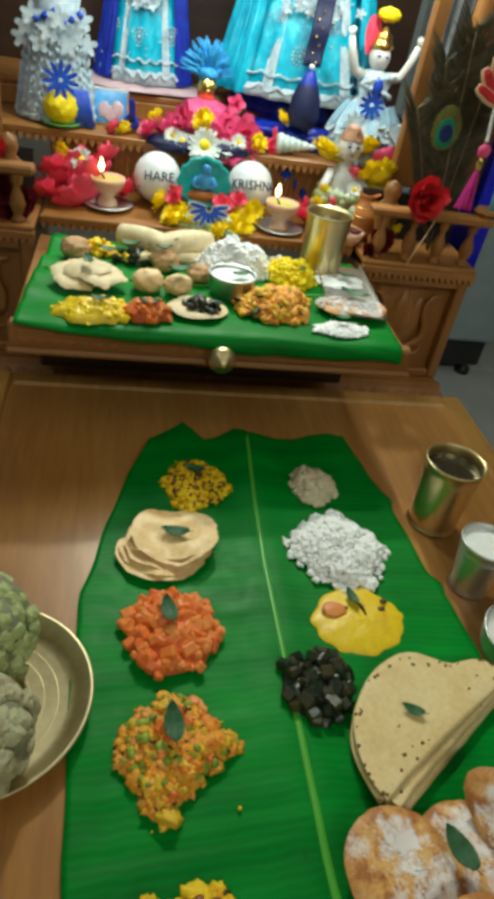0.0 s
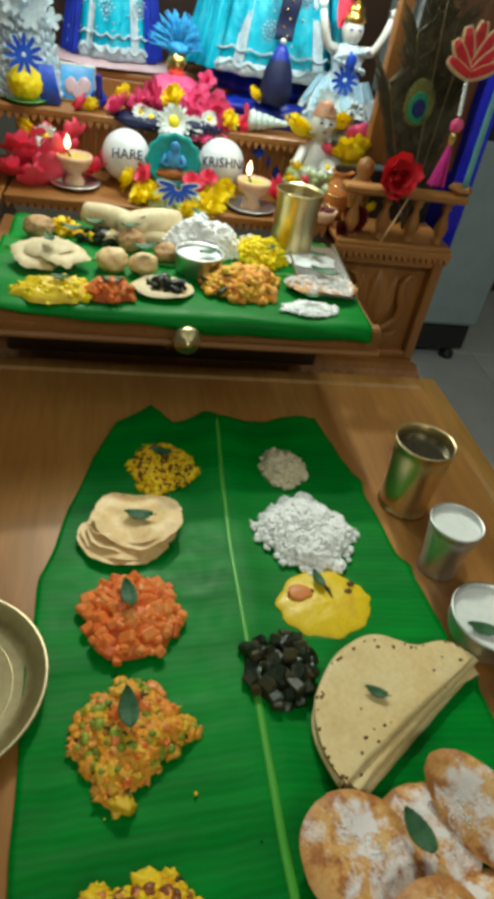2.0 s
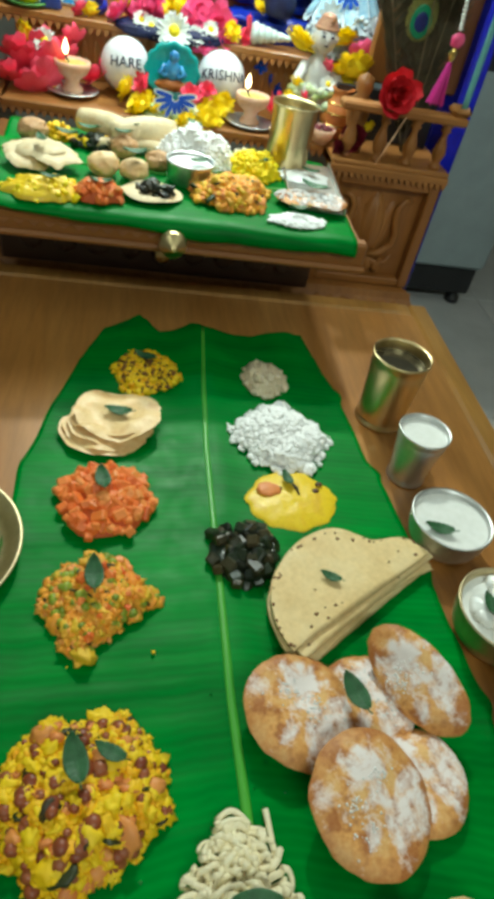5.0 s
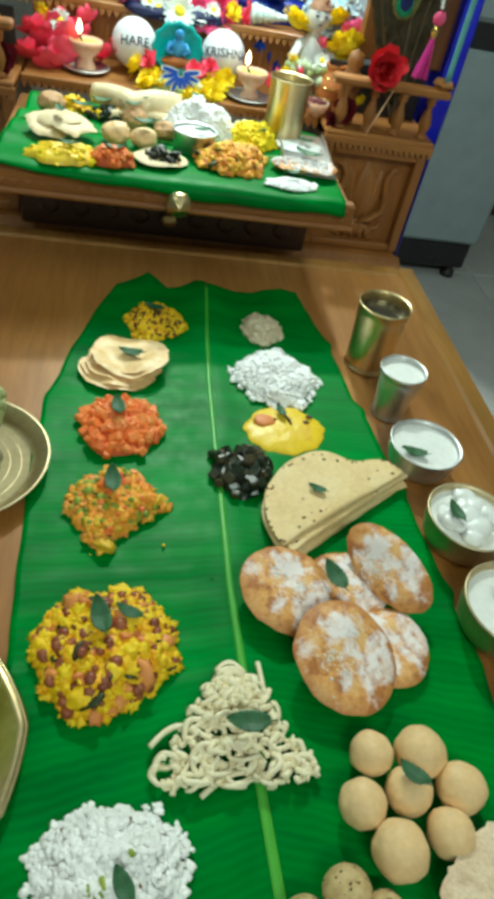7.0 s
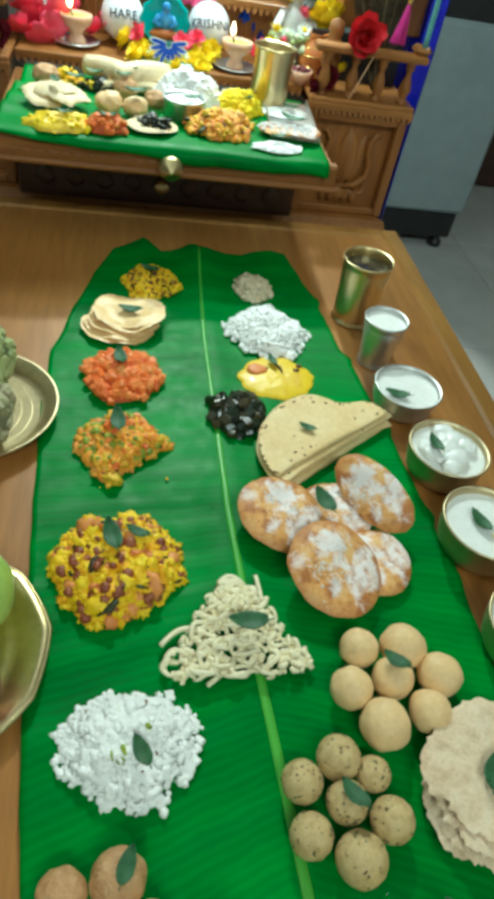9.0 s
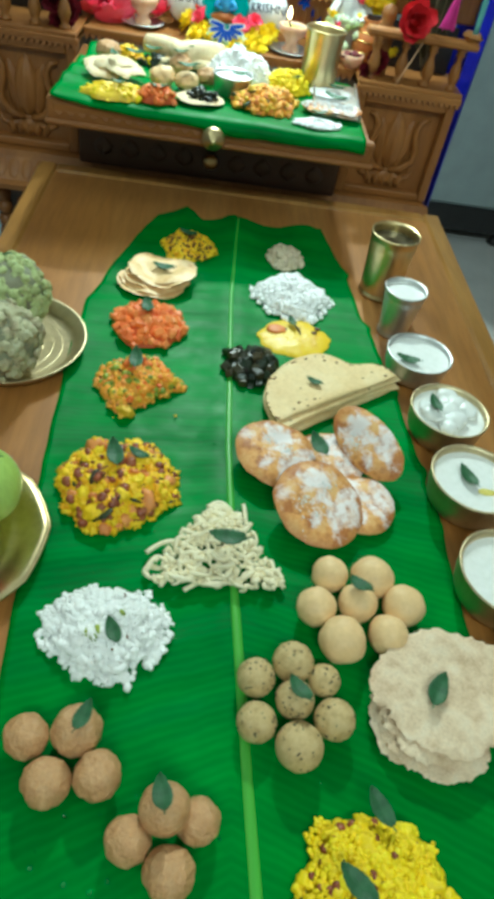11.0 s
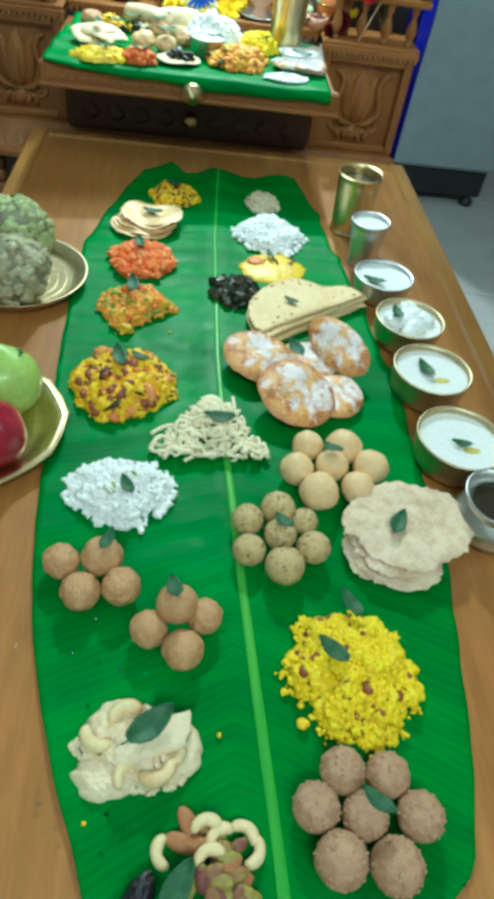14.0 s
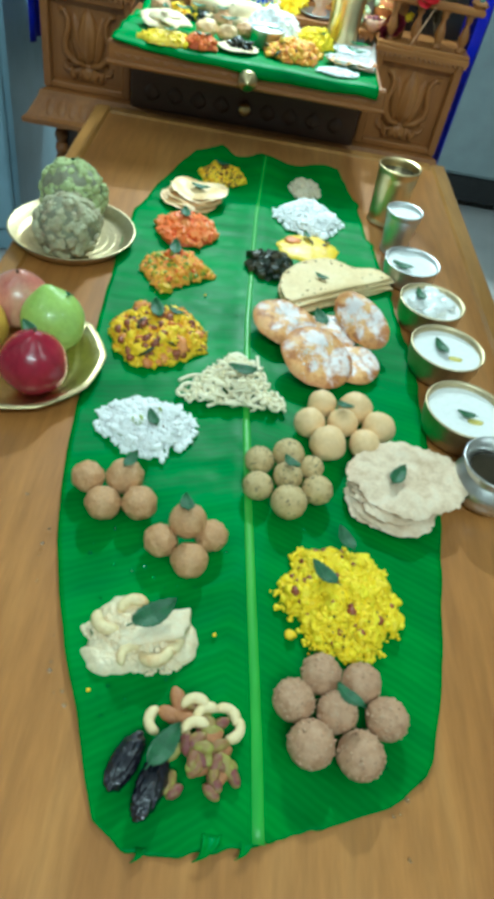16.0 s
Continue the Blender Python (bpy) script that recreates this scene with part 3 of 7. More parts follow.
    for s, x in ((-1, AL + 0.10), (1, AR - 0.10)):
        sh = Shape()
        for k in range(7):
            a = k * 0.42
            pts = [(x + s * 0.050 - s * 0.030 * math.cos(a + q) * (1 - q / 3), 1.44, 0.76 + k * 0.055 + 0.026 * math.sin(a + q) * (1 - q / 4)) for q in np.linspace(0, 3.4, 12)]
            sh.tube(pts, [0.011 - 0.0006 * j for j in range(12)], 8)
        part("scroll_bracket", sh, M["carve"], t, "carved scroll bracket")
    for s, x in ((-1, AL + 0.052), (1, AR - 0.052)):
        b = part("side_board", Shape().box((x, 1.405, 1.01), (0.150, 0.016, 0.60), 0.003), M["carve"], t, "carved side board", smooth=False)
        for k in range(8):
            sg = 1 if k % 2 else -1
            pts = [(x + sg * (0.010 + 0.034 * math.sin(q) * (1 - q / 5)), 1.394 - 0.002 * q, 0.745 + k * 0.068 + 0.030 * (1 - math.cos(q)) * (1 - q / 6)) for q in np.linspace(0, 3.8, 14)]
            part("scroll", Shape().tube(pts, [0.010 - 0.0005 * j for j in range(14)], 8), M["carve"], b)


altar()


# ---- food ----
LOBES = {17: ((0, 0.34, 12), (-104, 0.34, 15), (-140, -0.12, 16), (-45, -0.16, 24)),
         12: ((180, 0.10, 22), (0, 0.12, 20), (-70, 0.10, 20), (70, 0.06, 18)),
         14: ((-75, 0.14, 22), (-130, -0.06, 16), (20, 0.05, 25)),
         8: ((-110, 0.10, 25), (-30, -0.08, 20), (165, 0.08, 14)),
         21: ((-25, 0.10, 20), (-75, 0.12, 18), (-140, -0.10, 22))}


def outline(a, seed, amount):
    """How far the rim of a heap stands out; lobes of (angle, amount, width) shape single heaps."""
    c, s = math.cos(a), math.sin(a)
    o = 1
    for deg, k, w in LOBES.get(seed, ()):
        d = (math.degrees(a) - deg + 180) % 360 - 180
        o += k * math.exp(-(d / w) ** 2)
    return o + amount * (noise.noise(Vector((c * 1.3, s * 1.3, seed * 2.1))) + 0.7 * noise.noise(Vector((c * 3.7, s * 3.7, seed * 4.3))))


def mound_z(rho, a, h, seed, lump):
    e = max(0.0, 1 - rho ** 2.4) ** 0.7
    return h * e * (1 + lump * noise.noise(Vector((rho * math.cos(a) * 3, rho * math.sin(a) * 3, seed * 1.7))) + 0.5 * lump * noise.noise(Vector((rho * math.cos(a) * 8, rho * math.sin(a) * 8, seed * 2.9))))


def mound(rx, ry, h, seed, ragged=0.16, lump=0.4, rings=26, seg=64):
    sh = Shape()
    vs = [(0, 0, mound_z(0, 0, h, seed, lump))]
    for i in range(1, rings + 1):
        rho = i / rings
        for k in range(seg):
            a = 2 * math.pi * k / seg
            o = outline(a, seed, ragged * 1.6)
            vs.append((rho * rx * o * math.cos(a), rho * ry * o * math.sin(a), mound_z(rho, a, h, seed, lump)))
    fs = [(0, 1 + k, 1 + (k + 1) % seg) for k in range(seg)]
    for i in range(rings - 1):
        for k in range(seg):
            l = (k + 1) % seg
            p, q = 1 + i * seg, 1 + (i + 1) * seg
            fs.append((p + k, q + k, q + l, p + l))
    sh.add(vs, fs)
    return sh


def bits(n, rx, ry, h, seed, maker, ragged=0.16, lump=0.4, inner=1.04, sink=0.3):
    """n small pieces strewn over a mound, made by maker(shape, place, random)."""
    rnd, sh = random.Random(seed), Shape()
    for _ in range(n):
        a, rho = rnd.uniform(0, 2 * math.pi), math.sqrt(rnd.random()) * inner
        o = outline(a, seed, ragged * 1.6)
        z = mound_z(min(rho, 1), a, h, seed, lump)
        maker(sh, (rho * rx * o * math.cos(a), rho * ry * o * math.sin(a), z), rnd)
    return sh


def lump_of(lo, hi, flat=0.7, sub=2, amp=0.55, sink=0.10):
    def make(sh, c, r):
        s = r.uniform(lo, hi)
        s *= r.choice((0.7, 0.85, 1.0, 1.25))
        sh.blob((0, 0, 0), 1.0, r.uniform(0, 90), amp, 1.9, sub, spin((c[0], c[1], max(c[2] - s * sink, s * flat * (0.45 - sink * 0.5))), r.uniform(-50, 50), r.uniform(-50, 50), r.uniform(0, 360), (s * r.uniform(0.8, 1.3), s, s * flat)))
    return make


def cube_of(lo, hi):
    def make(sh, c, r):
        s = r.uniform(lo, hi)
        sh.box((0, 0, 0), (s * r.uniform(0.9, 1.5), s, s * r.uniform(0.7, 1.0)), s * 0.16, spin((c[0], c[1], max(c[2] + s * 0.2, s * 0.45)), r.uniform(-45, 45), r.uniform(-45, 45), r.uniform(0, 360)))
    return make


def curry_leaf_shape(l=0.026, w=0.013, bend=0.003):
    def fn(i, j):
        u, v = 2 * i - 1, j
        half = w / 2 * math.sin(math.pi * min(1, 0.04 + v * 0.96)) ** 0.65 * (1.15 - 0.3 * v)
        return (u * half, l * (v - 0.5), 0.0012 + bend * (2 * v - 1) ** 2 + 0.0018 * abs(u) - 0.0006 * math.cos(v * 40) * abs(u))
    sh = Shape().sheet(fn, 8, 16)
    sh.tube([(0, l * (v - 0.5) - 0.0, 0.0010 + bend * (2 * v - 1) ** 2) for v in np.linspace(-0.15, 1, 10)], 0.0005, 5)
    return sh


M["tulsi"] = stuff_mat("holy_basil_green", (0.022, 0.085, 0.030), (0.045, 0.15, 0.055), 0.5, 120, relief=0.5)
TULSI = []


def tulsi(x, y, z, rz, s=1.0, tilt=(0, 0)):
    if not TULSI:
        TULSI.append(solo("basil_leaf", curry_leaf_shape(), M["tulsi"], (x, y, z), "small dark green holy basil leaf laid on the food as garnish", "leaf", "basil leaves on the food", solid=0.0004))
        ob = TULSI[0]
    else:
        ob = copy_thing(TULSI[0], pose(x, y, z))
    ob.matrix_basis = spin((x, y, z), tilt[0], tilt[1], rz, s)
    return ob


def serving(name, x, y, rx, ry, h, seed, base, layers, label, category, rz=0.0, ragged=0.16, lump=0.4, z=LZ):
    """A heap of food: a base heap and layers of (part name, count, maker, material)."""
    t = thing(name, (x, y, z), label, category, "servings on the leaf", rz)
    foot = 0.93 if seed in CRUMBLY else 1.0
    part("base", mound(rx * foot, ry * foot, h * foot, seed, ragged, lump), base, t)
    for k, (nm, n, mk, mt) in enumerate(layers):
        ob = part(nm, bits(n, rx, ry, h, seed, mk, ragged, lump) if k == 0 else bits_again(n, rx, ry, h, seed, k, mk, ragged, lump), mt, t)
        ob["kind"] = "stuff"
        if nm in ("carrot_piece", "okra_piece", "carrot_bit"):
            ob.data.shade_flat()
    return t


CRUMBLY = (12, 14, 21)


def bits_again(n, rx, ry, h, seed, k, mk, ragged, lump):
    rnd, sh = random.Random(seed * 31 + k), Shape()
    for _ in range(n):
        a, rho = rnd.uniform(0, 2 * math.pi), math.sqrt(rnd.random())
        o = outline(a, seed, ragged * 1.6)
        mk(sh, (rho * rx * o * math.cos(a), rho * ry * o * math.sin(a), mound_z(rho, a, h, seed, lump) + 0.001), rnd)
    if seed in CRUMBLY and k == 1:
        # little knots of grains that have slid off the heap's foot
        for _ in range(46):
            a, rho = rnd.uniform(0, 2 * math.pi), rnd.uniform(0.95, 1.09)
            o = outline(a, seed, ragged * 1.6)
            cx, cy = rho * rx * o * math.cos(a), rho * ry * o * math.sin(a)
            for _ in range(rnd.randint(2, 9)):
                mk(sh, (cx + rnd.gauss(0, 0.0022), cy + rnd.gauss(0, 0.0022), 0.0012 + abs(rnd.gauss(0, 0.0012))), rnd)
    return sh


def pista_mat():
    m, nt, p = nodes_of("pistachio_kernel")
    o = nt.nodes.new("ShaderNodeObjectInfo")
    col = ramp(nt, o.outputs["Random"], [(0.2, (0.44, 0.44, 0.08)), (0.5, (0.36, 0.20, 0.06)), (0.8, (0.20, 0.05, 0.05))])
    col = mixed(nt, 0.45, col, ramp(nt, noise_tex(nt, coords(nt), 160, 3), [(0.4, (0.20, 0.06, 0.05)), (0.6, (0.40, 0.40, 0.08))]))
    nt.links.new(col, p.inputs["Base Color"])
    p.inputs["Roughness"].default_value = 0.55
    return m


def sugared_mat():
    """Golden fried bread with browned blisters and drifts of powdered sugar."""
    m, nt, p = nodes_of("fried_sweet_bread")
    v = coords(nt)
    brown, sug, fine = noise_tex(nt, v, 75, 3), noise_tex(nt, v, 46, 5, 0.62, 0.3), noise_tex(nt, v, 420, 3)
    rad = nt.nodes.new("ShaderNodeVectorMath")
    rad.operation = "LENGTH"
    nt.links.new(v, rad.inputs[0])
    col = ramp(nt, brown, [(0.36, (0.86, 0.54, 0.22)), (0.48, (0.76, 0.37, 0.11)), (0.60, (0.34, 0.085, 0.018))])
    col = mixed(nt, ramp(nt, rad.outputs["Value"], [(0.032, (0, 0, 0)), (0.048, (0.7, 0.7, 0.7))]), col, (0.46, 0.15, 0.035))
    col = mixed(nt, 0.3, col, ramp(nt, fine, [(0.3, (0.45, 0.18, 0.04)), (0.7, (0.78, 0.46, 0.16))]))
    mask = nt.nodes.new("ShaderNodeMath")
    mask.operation = "MULTIPLY_ADD"
    nt.links.new(fine, mask.inputs[0])
    mask.inputs[1].default_value = 0.12
    lean = nt.nodes.new("ShaderNodeMath")
    lean.operation, lean.inputs[1].default_value = "MULTIPLY_ADD", -5.5
    nt.links.new(rad.outputs["Value"], lean.inputs[0])
    nt.links.new(sug, lean.inputs[2])
    nt.links.new(lean.outputs[0], mask.inputs[2])
    col = mixed(nt, ramp(nt, mask.outputs[0], [(0.38, (0, 0, 0)), (0.52, (0.95, 0.95, 0.95))]), col, (0.92, 0.84, 0.83))
    nt.links.new(col, p.inputs["Base Color"])
    p.inputs["Roughness"].default_value = 0.55
    bump(nt, p, brown, 0.5, 0.0015)
    return m


M["turm"] = piece_mat("turmeric_yellow_pieces", [(0.93, 0.60, 0.008), (0.95, 0.68, 0.015), (0.92, 0.44, 0.006), (0.95, 0.66, 0.020)], 0.6, grit=0.15)
M["turm_base"] = stuff_mat("turmeric_heap", (0.90, 0.54, 0.008), (0.94, 0.64, 0.012), 0.65, 120)
M["lentil_brown"] = piece_mat("brown_lentil_bits", [(0.16, 0.06, 0.012), (0.26, 0.11, 0.02), (0.10, 0.04, 0.01)], 0.5)
M["carrot"] = piece_mat("cooked_carrot_orange", [(0.86, 0.20, 0.035), (0.90, 0.27, 0.055), (0.82, 0.15, 0.026), (0.90, 0.32, 0.08)], 0.5, grit=0.15)
M["carrot_base"] = stuff_mat("carrot_heap", (0.52, 0.085, 0.016), (0.64, 0.12, 0.025), 0.6, 120)
M["pea_mix"] = piece_mat("orange_vegetable_curry", [(0.92, 0.44, 0.04), (0.88, 0.31, 0.03), (0.93, 0.55, 0.06), (0.88, 0.32, 0.10), (0.76, 0.48, 0.03)], 0.6)
M["pea_base"] = stuff_mat("curry_heap", (0.68, 0.30, 0.03), (0.80, 0.42, 0.04), 0.6, 120)
M["pea"] = piece_mat("green_peas", [(0.28, 0.36, 0.03), (0.36, 0.44, 0.05), (0.22, 0.30, 0.03)], 0.4, 0.1)
M["peanut"] = piece_mat("red_brown_peanuts", [(0.28, 0.07, 0.025), (0.36, 0.11, 0.04), (0.22, 0.05, 0.02)], 0.4)
M["chilli"] = piece_mat("dark_fried_leaves", [(0.03, 0.045, 0.012), (0.05, 0.03, 0.012), (0.035, 0.06, 0.015)], 0.5)
M["pinkveg"] = piece_mat("orange_vegetable", [(0.80, 0.32, 0.08), (0.76, 0.26, 0.07)], 0.5)
M["rice"] = piece_mat("white_rice_grains", [(0.97, 0.975, 0.97), (0.985, 0.985, 0.98), (0.96, 0.965, 0.96)], 0.6, grit=0.02)
M["rice_base"] = stuff_mat("white_rice_heap", (0.97, 0.97, 0.965), (0.985, 0.985, 0.98), 0.6, 180, relief=0.03)
M["curd_rice"] = piece_mat("curd_rice_lumps", [(0.97, 0.98, 0.96), (0.985, 0.985, 0.98), (0.96, 0.97, 0.955)], 0.6, grit=0.02)
M["lemon_rice"] = piece_mat("lemon_rice_grains", [(0.94, 0.70, 0.002), (0.95, 0.74, 0.003), (0.93, 0.65, 0.002), (0.95, 0.78, 0.012)], 0.55, grit=0.1)
M["lemon_base"] = stuff_mat("lemon_rice_heap", (0.92, 0.68, 0.006), (0.94, 0.74, 0.012), 0.55, 150)
M["okra"] = piece_mat("dark_fried_okra", [(0.006, 0.009, 0.004), (0.016, 0.028, 0.010), (0.010, 0.020, 0.008), (0.06, 0.046, 0.018)], 0.32)
M["chutney"] = piece_mat("coconut_chutney", [(0.72, 0.61, 0.42), (0.78, 0.68, 0.50), (0.66, 0.54, 0.36)], 0.5, 0.1)
M["chutney_base"] = stuff_mat("coconut_chutney_heap", (0.68, 0.57, 0.38), (0.76, 0.66, 0.47), 0.5, 120)
M["dal"] = stuff_mat("yellow_dal", (0.80, 0.52, 0.012), (0.88, 0.62, 0.025), 0.42, 60, c3=(0.74, 0.42, 0.03), coat=0.08, depth=0.0006)
M["papad"] = stuff_mat("fried_papad", (0.86, 0.54, 0.22), (0.91, 0.65, 0.32), 0.45, 45, c3=(0.68, 0.35, 0.11))
M["chapati"] = stuff_mat("wheat_flatbread", (0.74, 0.52, 0.23), (0.82, 0.62, 0.31), 0.6, 35, c3=(0.86, 0.69, 0.39))
M["charspot"] = stuff_mat("toasted_spot", (0.16, 0.07, 0.025), (0.25, 0.12, 0.045), 0.7, 200)
M["sweetbread"] = sugared_mat()
M["sugar"] = piece_mat("sugar_powder", [(0.80, 0.80, 0.80), (0.85, 0.85, 0.86), (0.76, 0.75, 0.74)], 0.8)
M["murukku"] = stuff_mat("pale_fried_noodle", (0.92, 0.80, 0.52), (0.95, 0.87, 0.64), 0.5, 90)
M["peda"] = stuff_mat("smooth_tan_sweet", (0.80, 0.54, 0.26), (0.86, 0.62, 0.33), 0.55, 40, relief=0.08)
M["seedball"] = stuff_mat("seeded_tan_sweet", (0.46, 0.31, 0.12), (0.66, 0.49, 0.23), 0.5, 170, c3=(0.72, 0.56, 0.29), relief=0.7, depth=0.0012)
M["brownball"] = stuff_mat("brown_crumbly_sweet", (0.42, 0.23, 0.12), (0.55, 0.33, 0.19), 0.55, 150, c3=(0.64, 0.42, 0.26), relief=0.7, depth=0.0012)
M["dumpling"] = stuff_mat("fried_brown_dumpling", (0.52, 0.265, 0.11), (0.63, 0.36, 0.165), 0.42, 110, c3=(0.70, 0.44, 0.225), relief=1.0, depth=0.0025, fine=3)
M["thickroti"] = stuff_mat("pale_rice_bread", (0.58, 0.40, 0.24), (0.82, 0.65, 0.45), 0.65, 70, c3=(0.88, 0.76, 0.58), relief=0.8, depth=0.0015)
M["halwa"] = stuff_mat("pale_semolina_sweet", (0.93, 0.72, 0.44), (0.95, 0.79, 0.53), 0.55, 130, c3=(0.96, 0.85, 0.62), relief=0.6, depth=0.002, fine=4)
M["cashew"] = stuff_mat("roasted_cashew", (0.82, 0.60, 0.27), (0.90, 0.74, 0.42), 0.45, 50, c3=(0.70, 0.38, 0.12))
M["almond"] = stuff_mat("almond_skin", (0.36, 0.14, 0.05), (0.48, 0.22, 0.085), 0.55, 90, stretch=(1, 1, 1))
M["pista"] = pista_mat()
M["date"] = stuff_mat("black_date_skin", (0.004, 0.005, 0.013), (0.010, 0.009, 0.014), 0.26, 60, relief=0.8, depth=0.003, coat=0.6, fine=2.5)
M["milk"] = stuff_mat("white_curd", (0.87, 0.88, 0.84), (0.90, 0.91, 0.88), 0.28, 25, relief=0.03, coat=0.15)
M["ghee"] = stuff_mat("yellow_ghee_pool", (0.72, 0.62, 0.14), (0.80, 0.72, 0.25), 0.15, 40, coat=0.5)
M["water"] = stuff_mat("dark_water", (0.03, 0.025, 0.015), (0.045, 0.035, 0.02), 0.06, 20, relief=0.05)


def far_foods():
    serving("dal_crumble", -0.078, 0.968, 0.040, 0.039, 0.014, 3, M["turm_base"], [("yellow_crumb", 330, lump_of(0.002, 0.0046), M["turm"]), ("lentil", 260, lump_of(0.0014, 0.0028), M["lentil_brown"])], "heap of yellow crumbled lentil stir-fry with brown lentils", "food", 8)
    serving("carrot_dice", -0.114, 0.755, 0.042, 0.044, 0.013, 5, M["carrot_base"], [("carrot_piece", 150, cube_of(0.0075, 0.0115), M["carrot"])], "heap of diced cooked orange carrots", "food", 5, 0.12)
    serving("pea_curry", -0.118, 0.644, 0.041, 0.042, 0.017, 17, M["pea_base"], [("vegetable_piece", 1150, lump_of(0.0014, 0.0040, 0.6, 2, 0.9, 0.2), M["pea_mix"]), ("vegetable_chunk", 40, lump_of(0.0045, 0.0075, 0.7, 3, 0.5, 0.2), M["pea_mix"]), ("carrot_bit", 22, cube_of(0.004, 0.007), M["carrot"]), ("herb_bit", 50, lump_of(0.0015, 0.004, 0.3), M["chilli"]), ("pea", 70, lump_of(0.0032, 0.0042, 1.0, 2, 0.05), M["pea"])], "heap of orange mixed vegetable curry with green peas", "food", 0, 0.14)
    serving("spiced_upma", -0.115, 0.487, 0.055, 0.054, 0.023, 8, M["turm_base"], [("yellow_lump", 1350, lump_of(0.0014, 0.0044, 0.6, 2, 0.9, 0.2), M["turm"]), ("yellow_clump", 46, lump_of(0.0055, 0.0095, 0.7, 3, 0.5, 0.3), M["turm"]), ("peanut", 95, lump_of(0.0038, 0.0052, 0.9, 2, 0.06), M["peanut"]), ("fried_leaf", 16, lump_of(0.004, 0.008, 0.25), M["chilli"]), ("soft_vegetable", 34, lump_of(0.004, 0.008, 0.5), M["pinkveg"])], "large heap of yellow spiced upma with red peanuts and fried leaves", "food", 0, 0.12)
    serving("coconut_chutney", 0.069, 0.971, 0.027, 0.031, 0.015, 4, M["chutney_base"], [("coconut_shred", 220, lump_of(0.002, 0.004), M["chutney"])], "small heap of beige coconut chutney", "food", 10, 0.14)
    serving("white_rice", 0.073, 0.862, 0.046, 0.051, 0.022, 12, M["rice_base"], [("rice_clump", 60, lump_of(0.004, 0.008, 0.5, 3, 0.35, 0.5), M["rice"]), ("rice_grain", 1100, lump_of(0.0015, 0.0034, 0.8, 2, 0.3, 0.4), M["rice"])], "heap of plain steamed white rice", "food", 0, 0.10, 0.3)
    serving("fried_okra", 0.016, 0.692, 0.031, 0.038, 0.009, 6, M["okra"], [("okra_piece", 52, cube_of(0.008, 0.013), M["okra"])], "heap of dark fried okra pieces", "food", 4, 0.12)
    serving("curd_rice", -0.107, 0.331, 0.0465, 0.038, 0.021, 14, M["rice_base"], [("rice_clump", 60, lump_of(0.004, 0.007, 0.5, 3, 0.35, 0.5), M["curd_rice"]), ("rice_grain", 1100, lump_of(0.0014, 0.0030, 0.8, 2, 0.3, 0.4), M["curd_rice"]), ("herb_bit", 20, lump_of(0.0010, 0.0022, 0.4), M["lentil_brown"]), ("chilli_piece", 6, lump_of(0.003, 0.005, 0.4), M["pea"])], "large heap of white curd rice with herbs", "food", 0, 0.10)
    serving("lemon_rice", 0.095, 0.148, 0.0495, 0.052, 0.021, 21, M["lemon_base"], [("lemon_rice_clump", 80, lump_of(0.004, 0.007, 0.7, 3, 0.5, 0.3), M["lemon_rice"]), ("lemon_rice_grain", 2500, lump_of(0.0011, 0.0027, 0.8, 2, 0.6, 0.1), M["lemon_rice"]), ("peanut", 34, lump_of(0.0028, 0.0040, 0.9, 2, 0.06), M["peanut"]), ("mustard_seed", 110, lump_of(0.0008, 0.0012, 1.0), M["chilli"])], "large heap of bright yellow lemon rice with peanuts", "food", 0, 0.12)
    # dal puddle
    t = thing("dal_puddle", (0.074, 0.767, LZ), "pool of thick yellow dal with a tomato piece", "food", "servings on the leaf", 5)
    part("puddle", mound(0.048, 0.040, 0.0060, 9, 0.10, 0.15), M["dal"], t)
    part("tomato", Shape().blob((-0.024, 0.012, 0.0055), (0.013, 0.010, 0.003), 3, 0.15), M["pinkveg"], t, "soft tomato piece")
    for k in range(3):
        r = random.Random(k)
        part("lentil", Shape().blob((r.uniform(-0.02, 0.035), r.uniform(-0.028, 0.02), 0.0055), (0.004, 0.003, 0.0014), k, 0.2), M["lentil_brown"], t)
    part("chilli_strip", Shape().tube([(0.002, 0.022, 0.0062), (0.006, 0.012, 0.0068), (0.007, 0.002, 0.0062)], [0.0010, 0.0020, 0.0008], 7), M["chilli"], t, "dark strip of fried chilli")


far_foods()


def papads():
    t = thing("fried_papads", (-0.118, 0.866, LZ), "stack of pale golden fried papads on the leaf", "food", "servings on the leaf", 6)
    for k in range(5):
        r = random.Random(k)
        part("papad", Shape().slab((0.004 * k - 0.004, -0.004 * (4 - k) + 0.004, 0.004 + 0.0032 * k), 0.047, 0.038, 0.0022, k + 2, 0.007, 0.10, lift=lambda x, y: 0.10 * abs(x) * abs(x) / 0.05), M["papad"], t)


